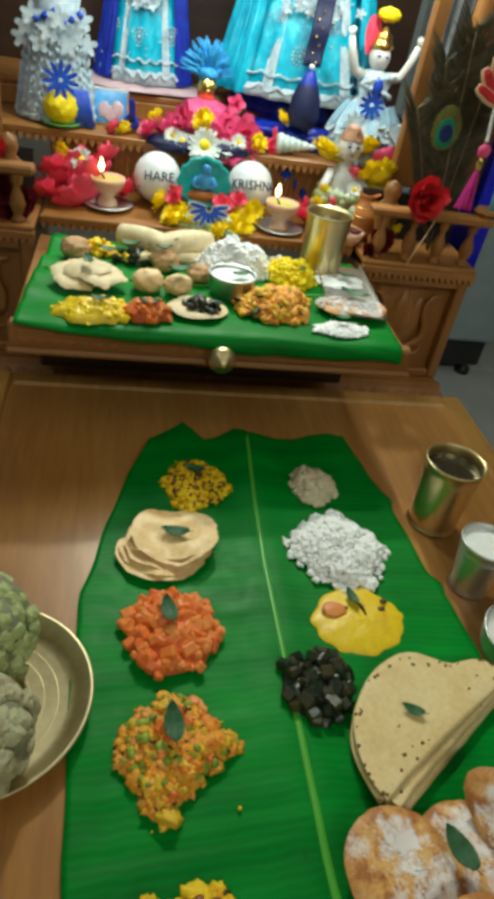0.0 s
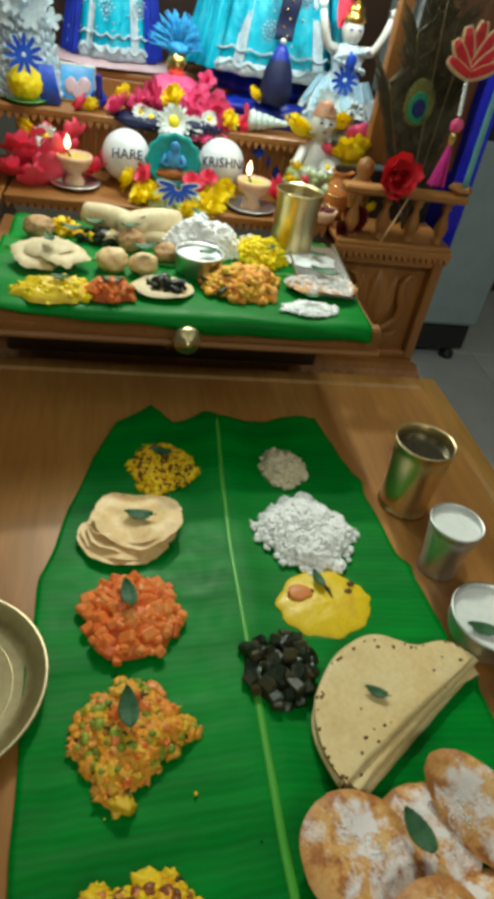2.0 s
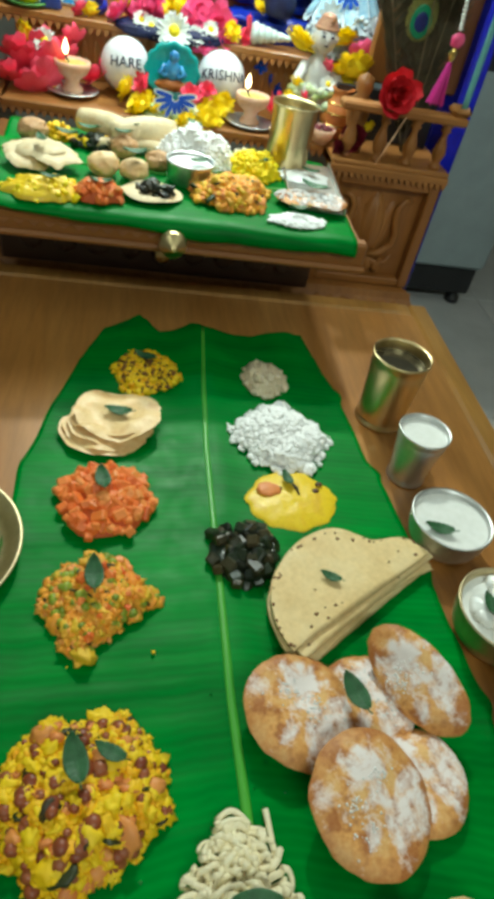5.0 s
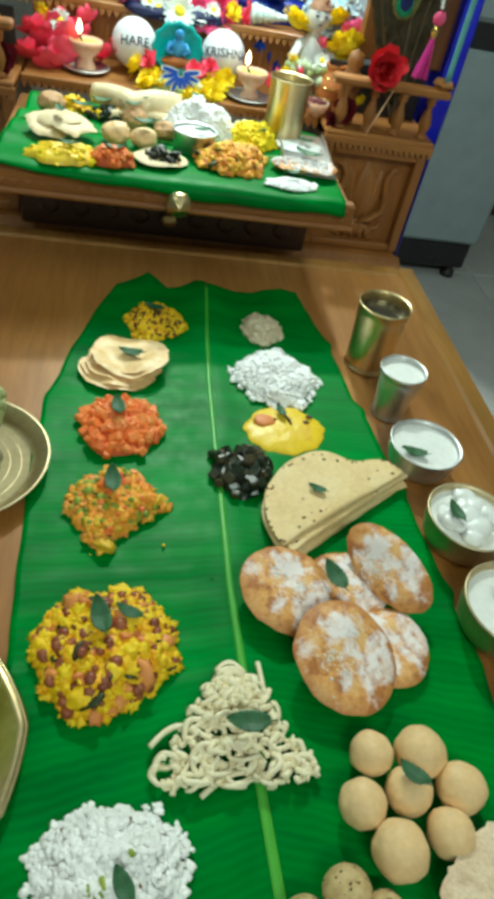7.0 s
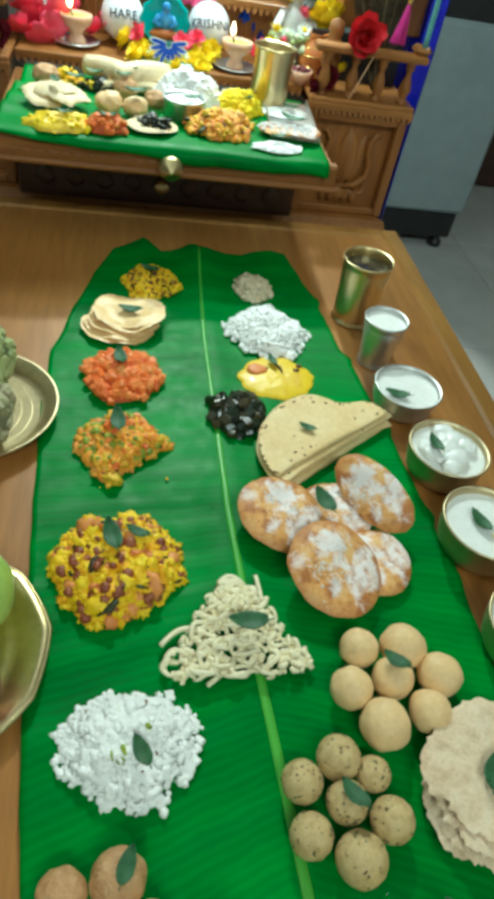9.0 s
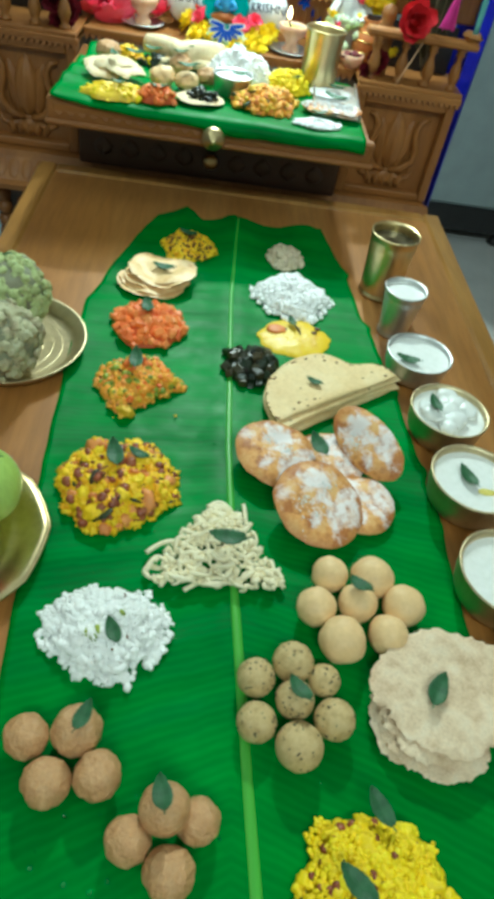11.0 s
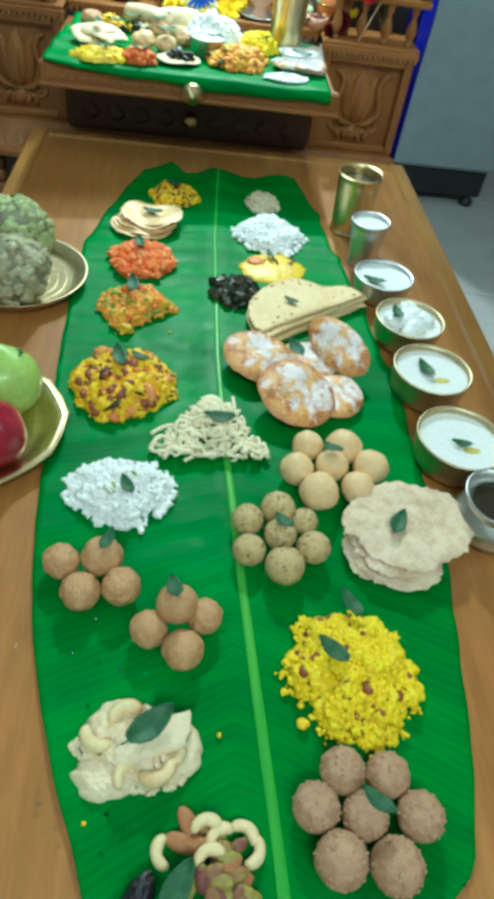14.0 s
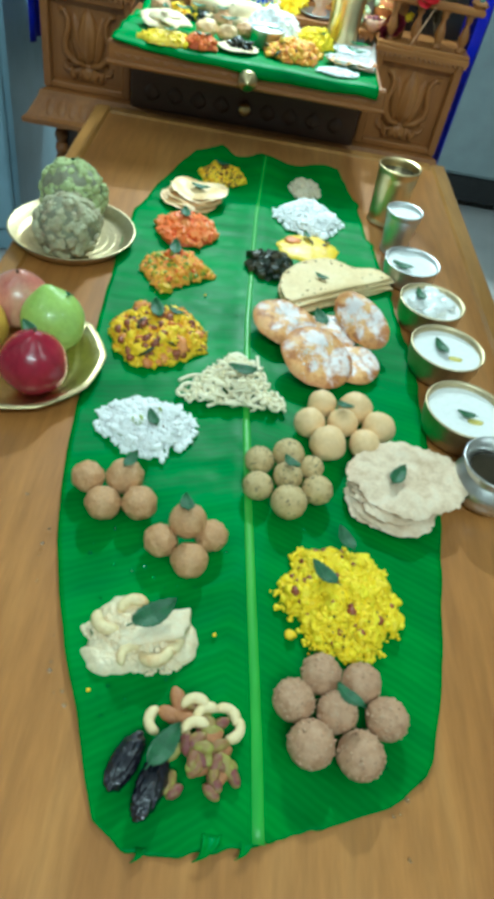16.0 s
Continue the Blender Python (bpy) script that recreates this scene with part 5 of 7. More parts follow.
def custard_apple(x, y, z, r, seed, tilt):
    t = thing("custard_apple", (x, y, z), "knobbly pale green custard apple on the brass plate", "fruit", "custard apples")
    t.matrix_basis = spin((x, y, z), tilt[0], tilt[1], seed * 40)
    part("core", Shape().blob((0, 0, r * 0.93), (r * 0.94, r * 0.93, r * 0.91), seed, 0.10, 2.0, 4), M["custard_gap"], t, "darker skin between the segments")
    sh, n, rr = Shape(), 200, random.Random(seed)
    for k in range(n):
        zz = 1 - 2 * (k + 0.5) / n
        a = k * 2.39996 + rr.uniform(-0.35, 0.35)
        q = math.sqrt(1 - zz * zz)
        d = Vector((q * math.cos(a), q * math.sin(a), zz))
        s = r * rr.uniform(0.115, 0.185)
        grow = r * (0.90 + 0.14 * noise.noise(d * 1.9 + Vector((seed * 5.0, 0, 0))) + rr.uniform(-0.02, 0.02))
        m = Matrix.Translation((d.x * grow, d.y * grow, r * 0.93 + d.z * grow * 0.97)) @ d.to_track_quat("Z", "Y").to_matrix().to_4x4() @ Matrix.Diagonal((s, s * rr.uniform(0.8, 1.1), s * rr.uniform(0.50, 0.80), 1))
        sh.blob((0, 0, 0), 1.0, k, 0.40, 1.8, 3, m)
    part("segment_skin", sh, M["custard" if seed == 1 else "custard_brown"], t)["kind"] = "stuff"


def apple(name, x, y, z, r, mat, label, seed, tilt=(0, 0), stretch=0.92, stem=True):
    t = thing(name, (x, y, z), label, "fruit", "fruit on the brass tray")
    t.matrix_basis = spin((x, y, z), tilt[0], tilt[1], seed * 70)
    prof = []
    for q in np.linspace(0, math.pi, 26):
        rr = r * (math.sin(q) ** 0.85) * (1 + 0.05 * math.cos(q))
        dip = 0.20 * r * math.exp(-(math.sin(q) / 0.30) ** 2)
        prof.append((max(rr, 0.0001), stretch * r - stretch * r * math.cos(math.pi - q) * -1 * -1 + (dip if q < 0.7 else 0) - (dip if q > 2.4 else 0)))
    prof = [(p, 2 * stretch * r - zz) for p, zz in prof][::-1] if prof[0][1] > prof[-1][1] else prof
    part("flesh", Shape().lathe(prof, 40, wob=lambda a, zz: 1 + 0.03 * math.cos(a * 5 + seed) * (0.4 if zz > r else 1)), mat, t)
    if stem:
        part("stem", Shape().tube([(0, 0, 2 * stretch * r - 0.18 * r), (0.001, 0, 2 * stretch * r), (0.004, 0.002, 2 * stretch * r + 0.010)], [0.0016, 0.0014, 0.0018], 8), M["stem"], t, "short dark stem")


def fruit():
    # round brass plate with the custard apples
    t = thing("brass_plate", (-0.270, 0.690, T + 0.001), "round dull brass plate with a raised rim", "plate")
    part("dish", Shape().lathe([(0, 0), (0.068, 0), (0.078, 0.004), (0.086, 0.016), (0.0885, 0.017), (0.088, 0.018), (0.085, 0.0175), (0.076, 0.006), (0.067, 0.0025), (0, 0.0025)], 64), M["brass_dull"], t)
    sh = Shape()
    for k in range(5):
        sh.lathe([(0.015 + 0.011 * k, 0.0024), (0.0156 + 0.011 * k, 0.0030), (0.0162 + 0.011 * k, 0.0024)], 56)
    part("engraved_ring", sh, M["brass_dull"], t)
    custard_apple(-0.279, 0.727, T + 0.004, 0.0475, 1, (0, 4))
    custard_apple(-0.262, 0.640, T + 0.004, 0.0445, 2, (-4, 0))
    # eight-sided tray with mixed fruit
    t = thing("brass_tray", (-0.262, 0.405, T + 0.001), "shallow scalloped octagonal brass tray", "tray", rz=10)
    def oct_(a, z):
        w = 2 * math.pi / 10
        return 0.5 + 0.515 * math.cos(w / 2) / math.cos(a % w - w / 2)
    part("dish", Shape().lathe([(0, 0), (0.064, 0), (0.072, 0.003), (0.088, 0.013), (0.093, 0.0145), (0.0925, 0.016), (0.087, 0.0155), (0.071, 0.005), (0.063, 0.0025), (0, 0.0025)], 120, wob=oct_), M["brass"], t)
    part("rolled_rim", Shape().lathe([(0.0915, 0.0150), (0.0935, 0.0138), (0.0950, 0.0152), (0.0935, 0.0168), (0.0915, 0.0150)], 120, wob=oct_), M["brass"], t, "bright rolled rim")
    apple("red_apple", -0.236, 0.368, T + 0.005, 0.0355, M["red_apple"], "shiny deep red apple on the brass tray", 1, (6, 0))
    apple("guava", -0.226, 0.438, T + 0.005, 0.0360, M["guava"], "smooth light green guava on the brass tray", 2, (0, 14), 0.95, False)
    apple("pink_apple", -0.280, 0.470, T + 0.010, 0.0345, M["pink_apple"], "pink streaked apple on the brass tray", 3, (-6, -4))
    apple("yellow_pear", -0.306, 0.410, T + 0.006, 0.0310, M["pear"], "yellow pear on the brass tray", 4, (0, -10), 1.05)


fruit()

for x, y, z, rz, s, tl in ((-0.080, 0.974, 0.473, 70, 1.0, (0, 0)), (-0.107, 0.868, 0.4738, 80, 1.1, (0, 0)), (-0.118, 0.762, 0.479, 10, 1.15, (0, 0)), (-0.119, 0.649, 0.484, 5, 1.2, (8, 0)), (-0.122, 0.501, 0.483, 15, 1.25, (5, 0)), (-0.100, 0.505, 0.481, 60, 0.9, (0, 10)), (0.088, 0.658, 0.4725, 60, 0.75, (0, 0)), (0.070, 0.790, 0.463, 15, 0.8, (0, 0)), (0.084, 0.546, 0.478, 20, 1.25, (0, -10)), (-0.011, 0.413, 0.481, 85, 1.25, (0, 0)), (0.104, 0.368, 0.489, 30, 1.0, (-25, 0)), (-0.098, 0.316, 0.479, 25, 0.9, (0, 0)), (0.046, 0.274, 0.486, 25, 1.0, (-20, 5)), (0.157, 0.284, 0.480, -30, 1.15, (0, 0)), (0.076, 0.153, 0.482, 45, 1.1, (0, 0)), (0.100, 0.200, 0.474, 25, 1.05, (0, 0)), (-0.062, 0.094, 0.480, -50, 1.5, (0, 0)), (0.090, 0.040, 0.491, 40, 0.95, (-15, 10)), (-0.040, -0.002, 0.472, -30, 1.3, (0, 0)), (-0.050, 0.194, 0.498, 10, 1.0, (-20, 0)), (-0.108, 0.245, 0.490, -20, 0.85, (0, 0)), (0.208, 0.711, 0.481, 70, 1.1, (0, 0)), (0.218, 0.612, 0.4965, 10, 1.0, (0, 0)), (0.235, 0.513, 0.487, 20, 1.1, (0, 0)), (0.246, 0.390, 0.486, 75, 0.8, (0, 0)), (-0.279, 0.748, 0.532, 20, 1.15, (-30, 0)), (-0.262, 0.683, 0.510, 10, 1.0, (-50, 0)), (-0.240, 0.386, 0.514, 40, 1.0, (0, -10)), (-0.226, 0.452, 0.516, 80, 1.0, (0, 0))):
    tulsi(x, y, z, rz, s, tl)


def droplets():
    """Water beads and stray crumbs left on the leaf."""
    r, sh = random.Random(77), Shape()
    for cx, cy, n, sp in ((-0.10, 0.045, 26, 0.022), (-0.060, 0.150, 18, 0.03), (0.13, 0.0, 8, 0.02), (-0.13, 0.17, 14, 0.03), (0.02, 0.52, 10, 0.04), (0.04, 0.22, 8, 0.03)):
        for _ in range(n):
            x, y, s = r.gauss(cx, sp), r.gauss(cy, sp), r.uniform(0.0006, 0.0018)
            sh.blob((x, y, LZ - 0.0003), (s, s, s * 0.5), 0, 0.0, 1, 2)
    solo("water_drops", sh, M["drop"], (0, 0, 0), "tiny clear water drops on the banana leaf", "water", kind="stuff")
    sh = Shape()
    for _ in range(6):
        cx, cy = r.choice(((0.092, 0.148), (-0.113, 0.484), (-0.070, 0.088), (-0.113, 0.63)))
        a, d = r.uniform(0, 6.28), r.uniform(0.052, 0.064)
        s = r.uniform(0.0008, 0.0022)
        sh.blob((cx + d * math.cos(a), cy + d * math.sin(a), LZ + s * 0.3), (s, s, s * 0.7), r.random() * 20, 0.4, 2, 1)
    sh.blob((0.052, 0.105, LZ + 0.003), (0.0055, 0.0045, 0.0035), 3, 0.4, 2, 2)
    solo("stray_crumbs", sh, M["turm"], (0, 0, 0), "stray yellow crumbs fallen beside the servings", "crumbs", kind="stuff")


def drop_mat():
    m, nt, p = nodes_of("clear_water")
    p.inputs["Base Color"].default_value = (0.9, 1.0, 0.95, 1)
    p.inputs["Roughness"].default_value, p.inputs["IOR"].default_value, p.inputs["Transmission Weight"].default_value = 0.03, 1.33, 1.0
    return m


M["drop"] = drop_mat()
droplets()


# ---- food offered on the pulled-out tray ----
TZ = 0.6195


def tray_leaf():
    def fn(i, j):
        u, v = i, j
        x0, x1 = -0.262 - 0.022 * (1 - v) ** 0.7, 0.166 - 0.004 * (1 - v)
        x = x0 + (x1 - x0) * u
        y = 1.0385 + (1.292 - 1.0385) * v + 0.008 * (1 - v) * noise.noise(Vector((u * 6, 0, 3))) + 0.012 * max(0, 0.25 - u) * 4 * (1 - v)
        z = TZ - 0.0022 + 0.0022 * noise.noise(Vector((u * 9, v * 5, 2))) + 0.014 * max(0, 0.12 - u) / 0.12 * (0.4 + noise.noise(Vector((0, v * 6, 5))))
        if v < 0.10:
            q = 1 - v / 0.10
            y = 1.0325 + (y - 1.0325) * (1 - q) ** 1.6
            z -= 0.017 * (0.25 + 0.75 * min(1, u * 1.7)) * (1 + 0.3 * noise.noise(Vector((u * 6, 1, 1)))) * max(0.0, (q - 0.35) / 0.65) ** 1.3
        return (x, y, z)
    t = thing("offering_leaf", (0, 0, 0), "smaller banana leaf lining the pulled-out altar tray", "leaf")
    part("blade", Shape().sheet(fn, 90, 60), M["leaf"], t, solid=0.0008)
    part("midrib", Shape().tube([(fn(q, 0.52)[0], fn(q, 0.52)[1], fn(q, 0.52)[2] + 0.0006) for q in np.linspace(0.02, 0.98, 40)], 0.0018, 6), M["rib"], t, "pale green midrib")


tray_leaf()
M["cream"] = stuff_mat("pale_cream_bread", (0.68, 0.52, 0.28), (0.79, 0.66, 0.42), 0.6, 60, c3=(0.72, 0.46, 0.20))


def tray_foods():
    G = "offerings on the altar tray"
    serving("dal_serving", -0.200, 1.082, 0.046, 0.030, 0.013, 61, M["dal"], [("dal_bit", 40, lump_of(0.002, 0.004), M["lemon_rice"])], "small pool of yellow dal offered on the altar tray", "food", z=TZ)
    serving("carrot_serving", -0.142, 1.082, 0.026, 0.020, 0.015, 62, M["carrot_base"], [("carrot_piece", 60, cube_of(0.005, 0.008), M["carrot"])], "small heap of diced carrot offered on the altar tray", "food", z=TZ)
    serving("rice_serving", -0.026, 1.236, 0.050, 0.034, 0.040, 63, M["rice_base"], [("rice_lump", 900, lump_of(0.0016, 0.0036, 0.7, 2, 0.3, 0.4), M["rice"])], "tall heap of white rice offered on the altar tray", "food", z=TZ, lump=0.35)
    serving("lemon_rice_serving", 0.052, 1.224, 0.031, 0.032, 0.024, 64, M["lemon_base"], [("rice_lump", 260, lump_of(0.002, 0.005), M["lemon_rice"])], "small heap of lemon rice offered on the altar tray", "food", z=TZ)
    serving("curry_serving", 0.016, 1.130, 0.045, 0.036, 0.020, 65, M["pea_base"], [("vegetable_piece", 300, lump_of(0.003, 0.0065), M["pea_mix"]), ("fried_leaf", 14, lump_of(0.004, 0.007, 0.3), M["chilli"])], "heap of orange vegetable curry offered on the altar tray", "food", z=TZ, ragged=0.25)
    serving("okra_serving", -0.155, 1.236, 0.028, 0.014, 0.010, 66, M["okra"], [("okra_piece", 26, cube_of(0.006, 0.010), M["okra"]), ("cashew_bit", 14, lump_of(0.003, 0.006), M["turm"])], "small heap of dark fried okra offered on the altar tray", "food", z=TZ)
    serving("upma_serving", -0.205, 1.258, 0.022, 0.012, 0.014, 67, M["turm_base"], [("yellow_lump", 90, lump_of(0.002, 0.005), M["turm"])], "small heap of yellow upma offered on the altar tray", "food", z=TZ)
    serving("coconut_rice_serving", 0.094, 1.084, 0.034, 0.017, 0.005, 68, M["rice_base"], [("rice_lump", 420, lump_of(0.0012, 0.0026, 0.7, 2, 0.3, 0.4), M["rice"])], "flat heap of white curd rice offered on the altar tray", "food", z=TZ)
    serving("pickle_serving", 0.042, 1.262, 0.018, 0.012, 0.012, 69, M["chutney_base"], [("herb_bit", 60, lump_of(0.002, 0.005, 0.4), M["chutney"])], "small heap of chutney offered on the altar tray", "food", z=TZ)
    for k, (x, y, r) in enumerate(((-0.140, 1.155, 0.019), (-0.104, 1.152, 0.017), (-0.232, 1.236, 0.019), (-0.118, 1.222, 0.018), (-0.075, 1.194, 0.016))):
        solo("offered_sweet_ball", Shape().blob((0, 0, r * 0.72), (r, r, r * 0.75), k, 0.16, 1.7, 4), M["peda" if k < 2 else "dumpling"], (x, y, TZ - 0.002), "round tan sweet ball on the altar tray", "sweet", G)
    t = thing("flat_bread_pieces", (-0.212, 1.152, TZ), "torn pale flatbread pieces on the altar tray", "food", G, 5)
    for k, (dx, dy, z, rz) in enumerate(((-0.016, 0.0, 0.004, 0), (0.018, -0.002, 0.006, 20), (-0.002, 0.008, 0.011, -12))):
        part("bread_piece", Shape().slab((0, 0, 0), 0.029, 0.025, 0.007, 101 + k, 0.005, 0.22, jag=0.6, m=spin((dx, dy, z + 0.008), 16 - 7 * k, 6 - 5 * k, rz + 30)), M["cream"], t)
    t = thing("filled_puri", (-0.082, 1.104, TZ), "pale puri topped with dark greens on the altar tray", "food", G)
    part("puri", Shape().slab((0, 0, 0.005), 0.036, 0.030, 0.0055, 71, 0.003, 0.08), M["cream"], t)
    g = part("cooked_green", bits(46, 0.020, 0.014, 0.009, 72, lump_of(0.003, 0.006, 0.5)), M["okra"], t, "dark cooked greens")
    g["kind"], g.location = "stuff", (0.006, -0.002, 0.0075)
    for k, (p0, p1, r) in enumerate((((-0.176, 1.285, 0.018), (-0.098, 1.240, 0.016), 0.0165), ((-0.134, 1.236, 0.020), (-0.056, 1.278, 0.020), 0.0175), ((-0.158, 1.232, 0.006), (-0.060, 1.246, 0.007), 0.0085))):
        pts = [tuple(p0[i] + (p1[i] - p0[i]) * q + (0.003 * math.sin(q * 3) if i == 2 else 0) for i in range(3)) for q in np.linspace(0, 1, 12)]
        solo("rolled_pancake", Shape().tube([(p[0], p[1], p[2]) for p in pts], [r * (0.72 + 0.28 * math.sin(0.4 + q * 2.4)) for q in np.linspace(0, 1, 12)], 14), M["cream"], (0, 0, TZ), "rolled pale golden pancake on the altar tray", "pancake", G)
    t = thing("steel_bowl", (-0.036, 1.166, TZ - 0.002), "small steel bowl of white payasam on the altar tray", "bowl", G)
    part("body", Shape().lathe([(0, 0), (0.022, 0), (0.027, 0.004), (0.0295, 0.026), (0.031, 0.028), (0.029, 0.0285), (0.027, 0.024), (0.024, 0.006), (0, 0.004)], 40), M["silver"], t)
    part("payasam", Shape().lathe([(0, 0.023), (0.02, 0.0232), (0.0275, 0.0236)], 32), M["milk"], t, "creamy white filling")
    t = thing("brass_vessel", (0.104, 1.270, TZ - 0.001), "straight-sided polished brass vessel on the altar tray", "vessel")
    part("body", Shape().lathe([(0, 0), (0.0285, 0), (0.0292, 0.003), (0.0295, 0.060), (0.0305, 0.066), (0.0308, 0.074), (0.0320, 0.079), (0.0328, 0.082), (0.0318, 0.0828), (0.0304, 0.078), (0.0292, 0.064), (0.0282, 0.006), (0, 0.004)], 48), M["brass"], t)
    part("water", Shape().lathe([(0, 0.070), (0.0300, 0.070)], 40), M["water"], t)
    t = thing("fried_bread_offering", (0.116, 1.136, TZ + 0.002), "fried sweet bread dusted white on the altar tray", "food", G)
    for k, (dx, dy, z) in enumerate(((-0.014, 0.004, 0.004), (0.016, -0.006, 0.008))):
        b = part("bread", Shape().slab((dx, dy, z), 0.030, 0.026, 0.007, 75 + k, 0.003, 0.06), M["sweetbread"], t)
        part("sugar", bits(260, 0.026, 0.022, 0.004, 76 + k, lump_of(0.0008, 0.0020, 0.5)), M["sugar"], b)["kind"] = "stuff"
        b.children[0].location = (dx, dy, z + 0.002)
    t = thing("steel_tray", (0.130, 1.205, TZ - 0.001), "narrow steel tray under the offerings", "tray", G, -4)
    part("base", Shape().box((0, 0, 0.001), (0.070, 0.165, 0.002), 0.0006), M["steel"], t, smooth=False)
    for s in (-1, 1):
        part("rim", Shape().box((s * 0.035, 0, 0.004), (0.003, 0.168, 0.008), 0.001), M["steel"], t, smooth=False)
    t = thing("curd_serving", (0.124, 1.226, TZ + 0.002), "pool of white curd on the steel tray", "food", G)
    part("puddle", mound(0.036, 0.024, 0.006, 81, 0.1, 0.2), M["milk"], t)
    for x, y, z, rz, s in ((-0.212, 1.154, 0.030, 20, 0.9), (-0.190, 1.226, 0.016, 80, 1.1), (-0.165, 1.244, 0.020, 85, 1.0), (-0.104, 1.150, 0.030, 100, 1.1), (-0.120, 1.222, 0.028, 95, 0.8), (-0.110, 1.246, 0.032, 45, 0.8), (-0.030, 1.256, 0.040, 40, 0.9), (-0.026, 1.162, 0.026, 110, 0.9), (-0.140, 1.080, 0.018, 90, 0.9), (0.026, 1.130, 0.019, 80, 1.0), (0.056, 1.215, 0.020, 60, 1.0), (0.130, 1.222, 0.012, 70, 0.9), (0.120, 1.148, 0.018, 60, 1.3), (0.092, 1.092, 0.012, 85, 0.8), (-0.196, 1.086, 0.014, 85, 0.8)):
        tulsi(x, y, TZ + z, rz, s)


earlier = set(scene.objects)
tray_foods()
for ob in [o for o in scene.objects if o not in earlier and o.parent is None]:
    ob.location.y -= 0.012


# ---- flowers ----
M["yellow_petal"] = stuff_mat("yellow_marigold_petal", (0.92, 0.64, 0.006), (0.95, 0.74, 0.015), 0.6, 90, relief=0.15)
M["red_petal"] = stuff_mat("red_petal", (0.88, 0.03, 0.09), (0.92, 0.12, 0.22), 0.55, 60, relief=0.15)
M["rose_petal"] = stuff_mat("deep_red_rose_petal", (0.60, 0.010, 0.022), (0.76, 0.03, 0.05), 0.55, 60)
M["maroon_petal"] = stuff_mat("maroon_petal", (0.10, 0.004, 0.012), (0.18, 0.008, 0.02), 0.5, 60)
M["pink_petal"] = stuff_mat("pink_petal", (0.80, 0.03, 0.17), (0.88, 0.14, 0.32), 0.5, 60)
M["white_petal"] = stuff_mat("white_petal", (0.74, 0.76, 0.72), (0.84, 0.85, 0.82), 0.5, 60)
M["orange_petal"] = stuff_mat("orange_petal", (0.75, 0.25, 0.01), (0.82, 0.36, 0.02), 0.5, 60)
M["green_leaf"] = stuff_mat("green_leaf_bits", (0.05, 0.16, 0.03), (0.11, 0.28, 0.05), 0.5, 60)


def petal(sh, m, l, w, cup=0.3, nu=4, nv=5):
    def fn(i, j):
        u, v = 2 * i - 1, j
        half = w / 2 * (0.35 + 0.65 * math.sin(math.pi * (0.15 + 0.7 * v))) * (1 if v < 0.9 else 0.8)
        return (u * half, l * v, cup * l * (v * v * 0.6 + 0.35 * u * u * v))
    sh.sheet(fn, nu, nv, m)


def bloom(layers, seed, r):
    """A flower of several rings of petals: layers of (count, length, width, lift in degrees, cup)."""
    sh, rnd = Shape(), random.Random(seed)
    for k, (n, l, w, up, cup) in enumerate(layers):
        for i in range(n):
            a = 360 * (i + 0.5 * (k % 2)) / n + rnd.uniform(-8, 8)
            petal(sh, pose(0, 0, 0.06 * r * k, 0, 0, a) @ pose(0, 0.08 * r, 0, up + rnd.uniform(-9, 9), 0, 0), l * r * rnd.uniform(0.85, 1.1), w * r, cup)
    return sh


KINDS = {"marigold": ([(14, 1.0, 0.42, 4, 0.2), (13, 0.92, 0.42, 20, 0.2), (11, 0.8, 0.40, 38, 0.2), (9, 0.62, 0.36, 56, 0.2), (7, 0.45, 0.3, 74, 0.2)], "marigold"),
         "rose": ([(6, 1.0, 0.95, 10, 0.45), (6, 0.9, 0.85, 32, 0.5), (5, 0.75, 0.7, 52, 0.5), (5, 0.58, 0.55, 68, 0.4), (4, 0.42, 0.4, 80, 0.3)], "rose"),
         "loose": ([(5, 1.0, 0.8, 2, 0.25), (5, 0.9, 0.7, 24, 0.35), (4, 0.6, 0.55, 50, 0.4)], "flower"),
         "daisy": ([(18, 1.0, 0.30, 5, 0.12), (16, 0.85, 0.28, 22, 0.12)], "daisy")}
WORDS = {"yellow_petal": "bright yellow", "red_petal": "red", "rose_petal": "deep red", "maroon_petal": "dark maroon", "pink_petal": "pink", "white_petal": "white", "orange_petal": "orange"}
BLOOMS = {}


def flower(kind, mat, c, r, tilt=(0, 0), rz=0, where="among the altar offerings"):
    key = (kind, mat)
    m = spin(c, tilt[0], tilt[1], rz, r / 0.02)
    if key in BLOOMS:
        ob = copy_thing(BLOOMS[key], pose(*c))
    else:
        layers, word = KINDS[kind]
        mats = [M[mat]]
        sh = bloom(layers, len(BLOOMS) + 3, 0.02)
        if kind == "marigold":
            sh.blob((0, 0, 0.004), (0.0125, 0.0125, 0.0075), 2, 0.2, 4, 3)
        if kind == "daisy":
            sh.slot = 1
            sh.blob((0, 0, 0.004), (0.007, 0.007, 0.004), 1, 0.15, 3, 2)
            mats.append(M["yellow_petal"])
        ob = BLOOMS[key] = solo(word + "_flower" if word != "flower" else "loose_flower", sh, mats, c, f"{WORDS[mat]} {word} bloom {where}", "flower", "offered flowers")
    ob.matrix_basis = m
    return ob


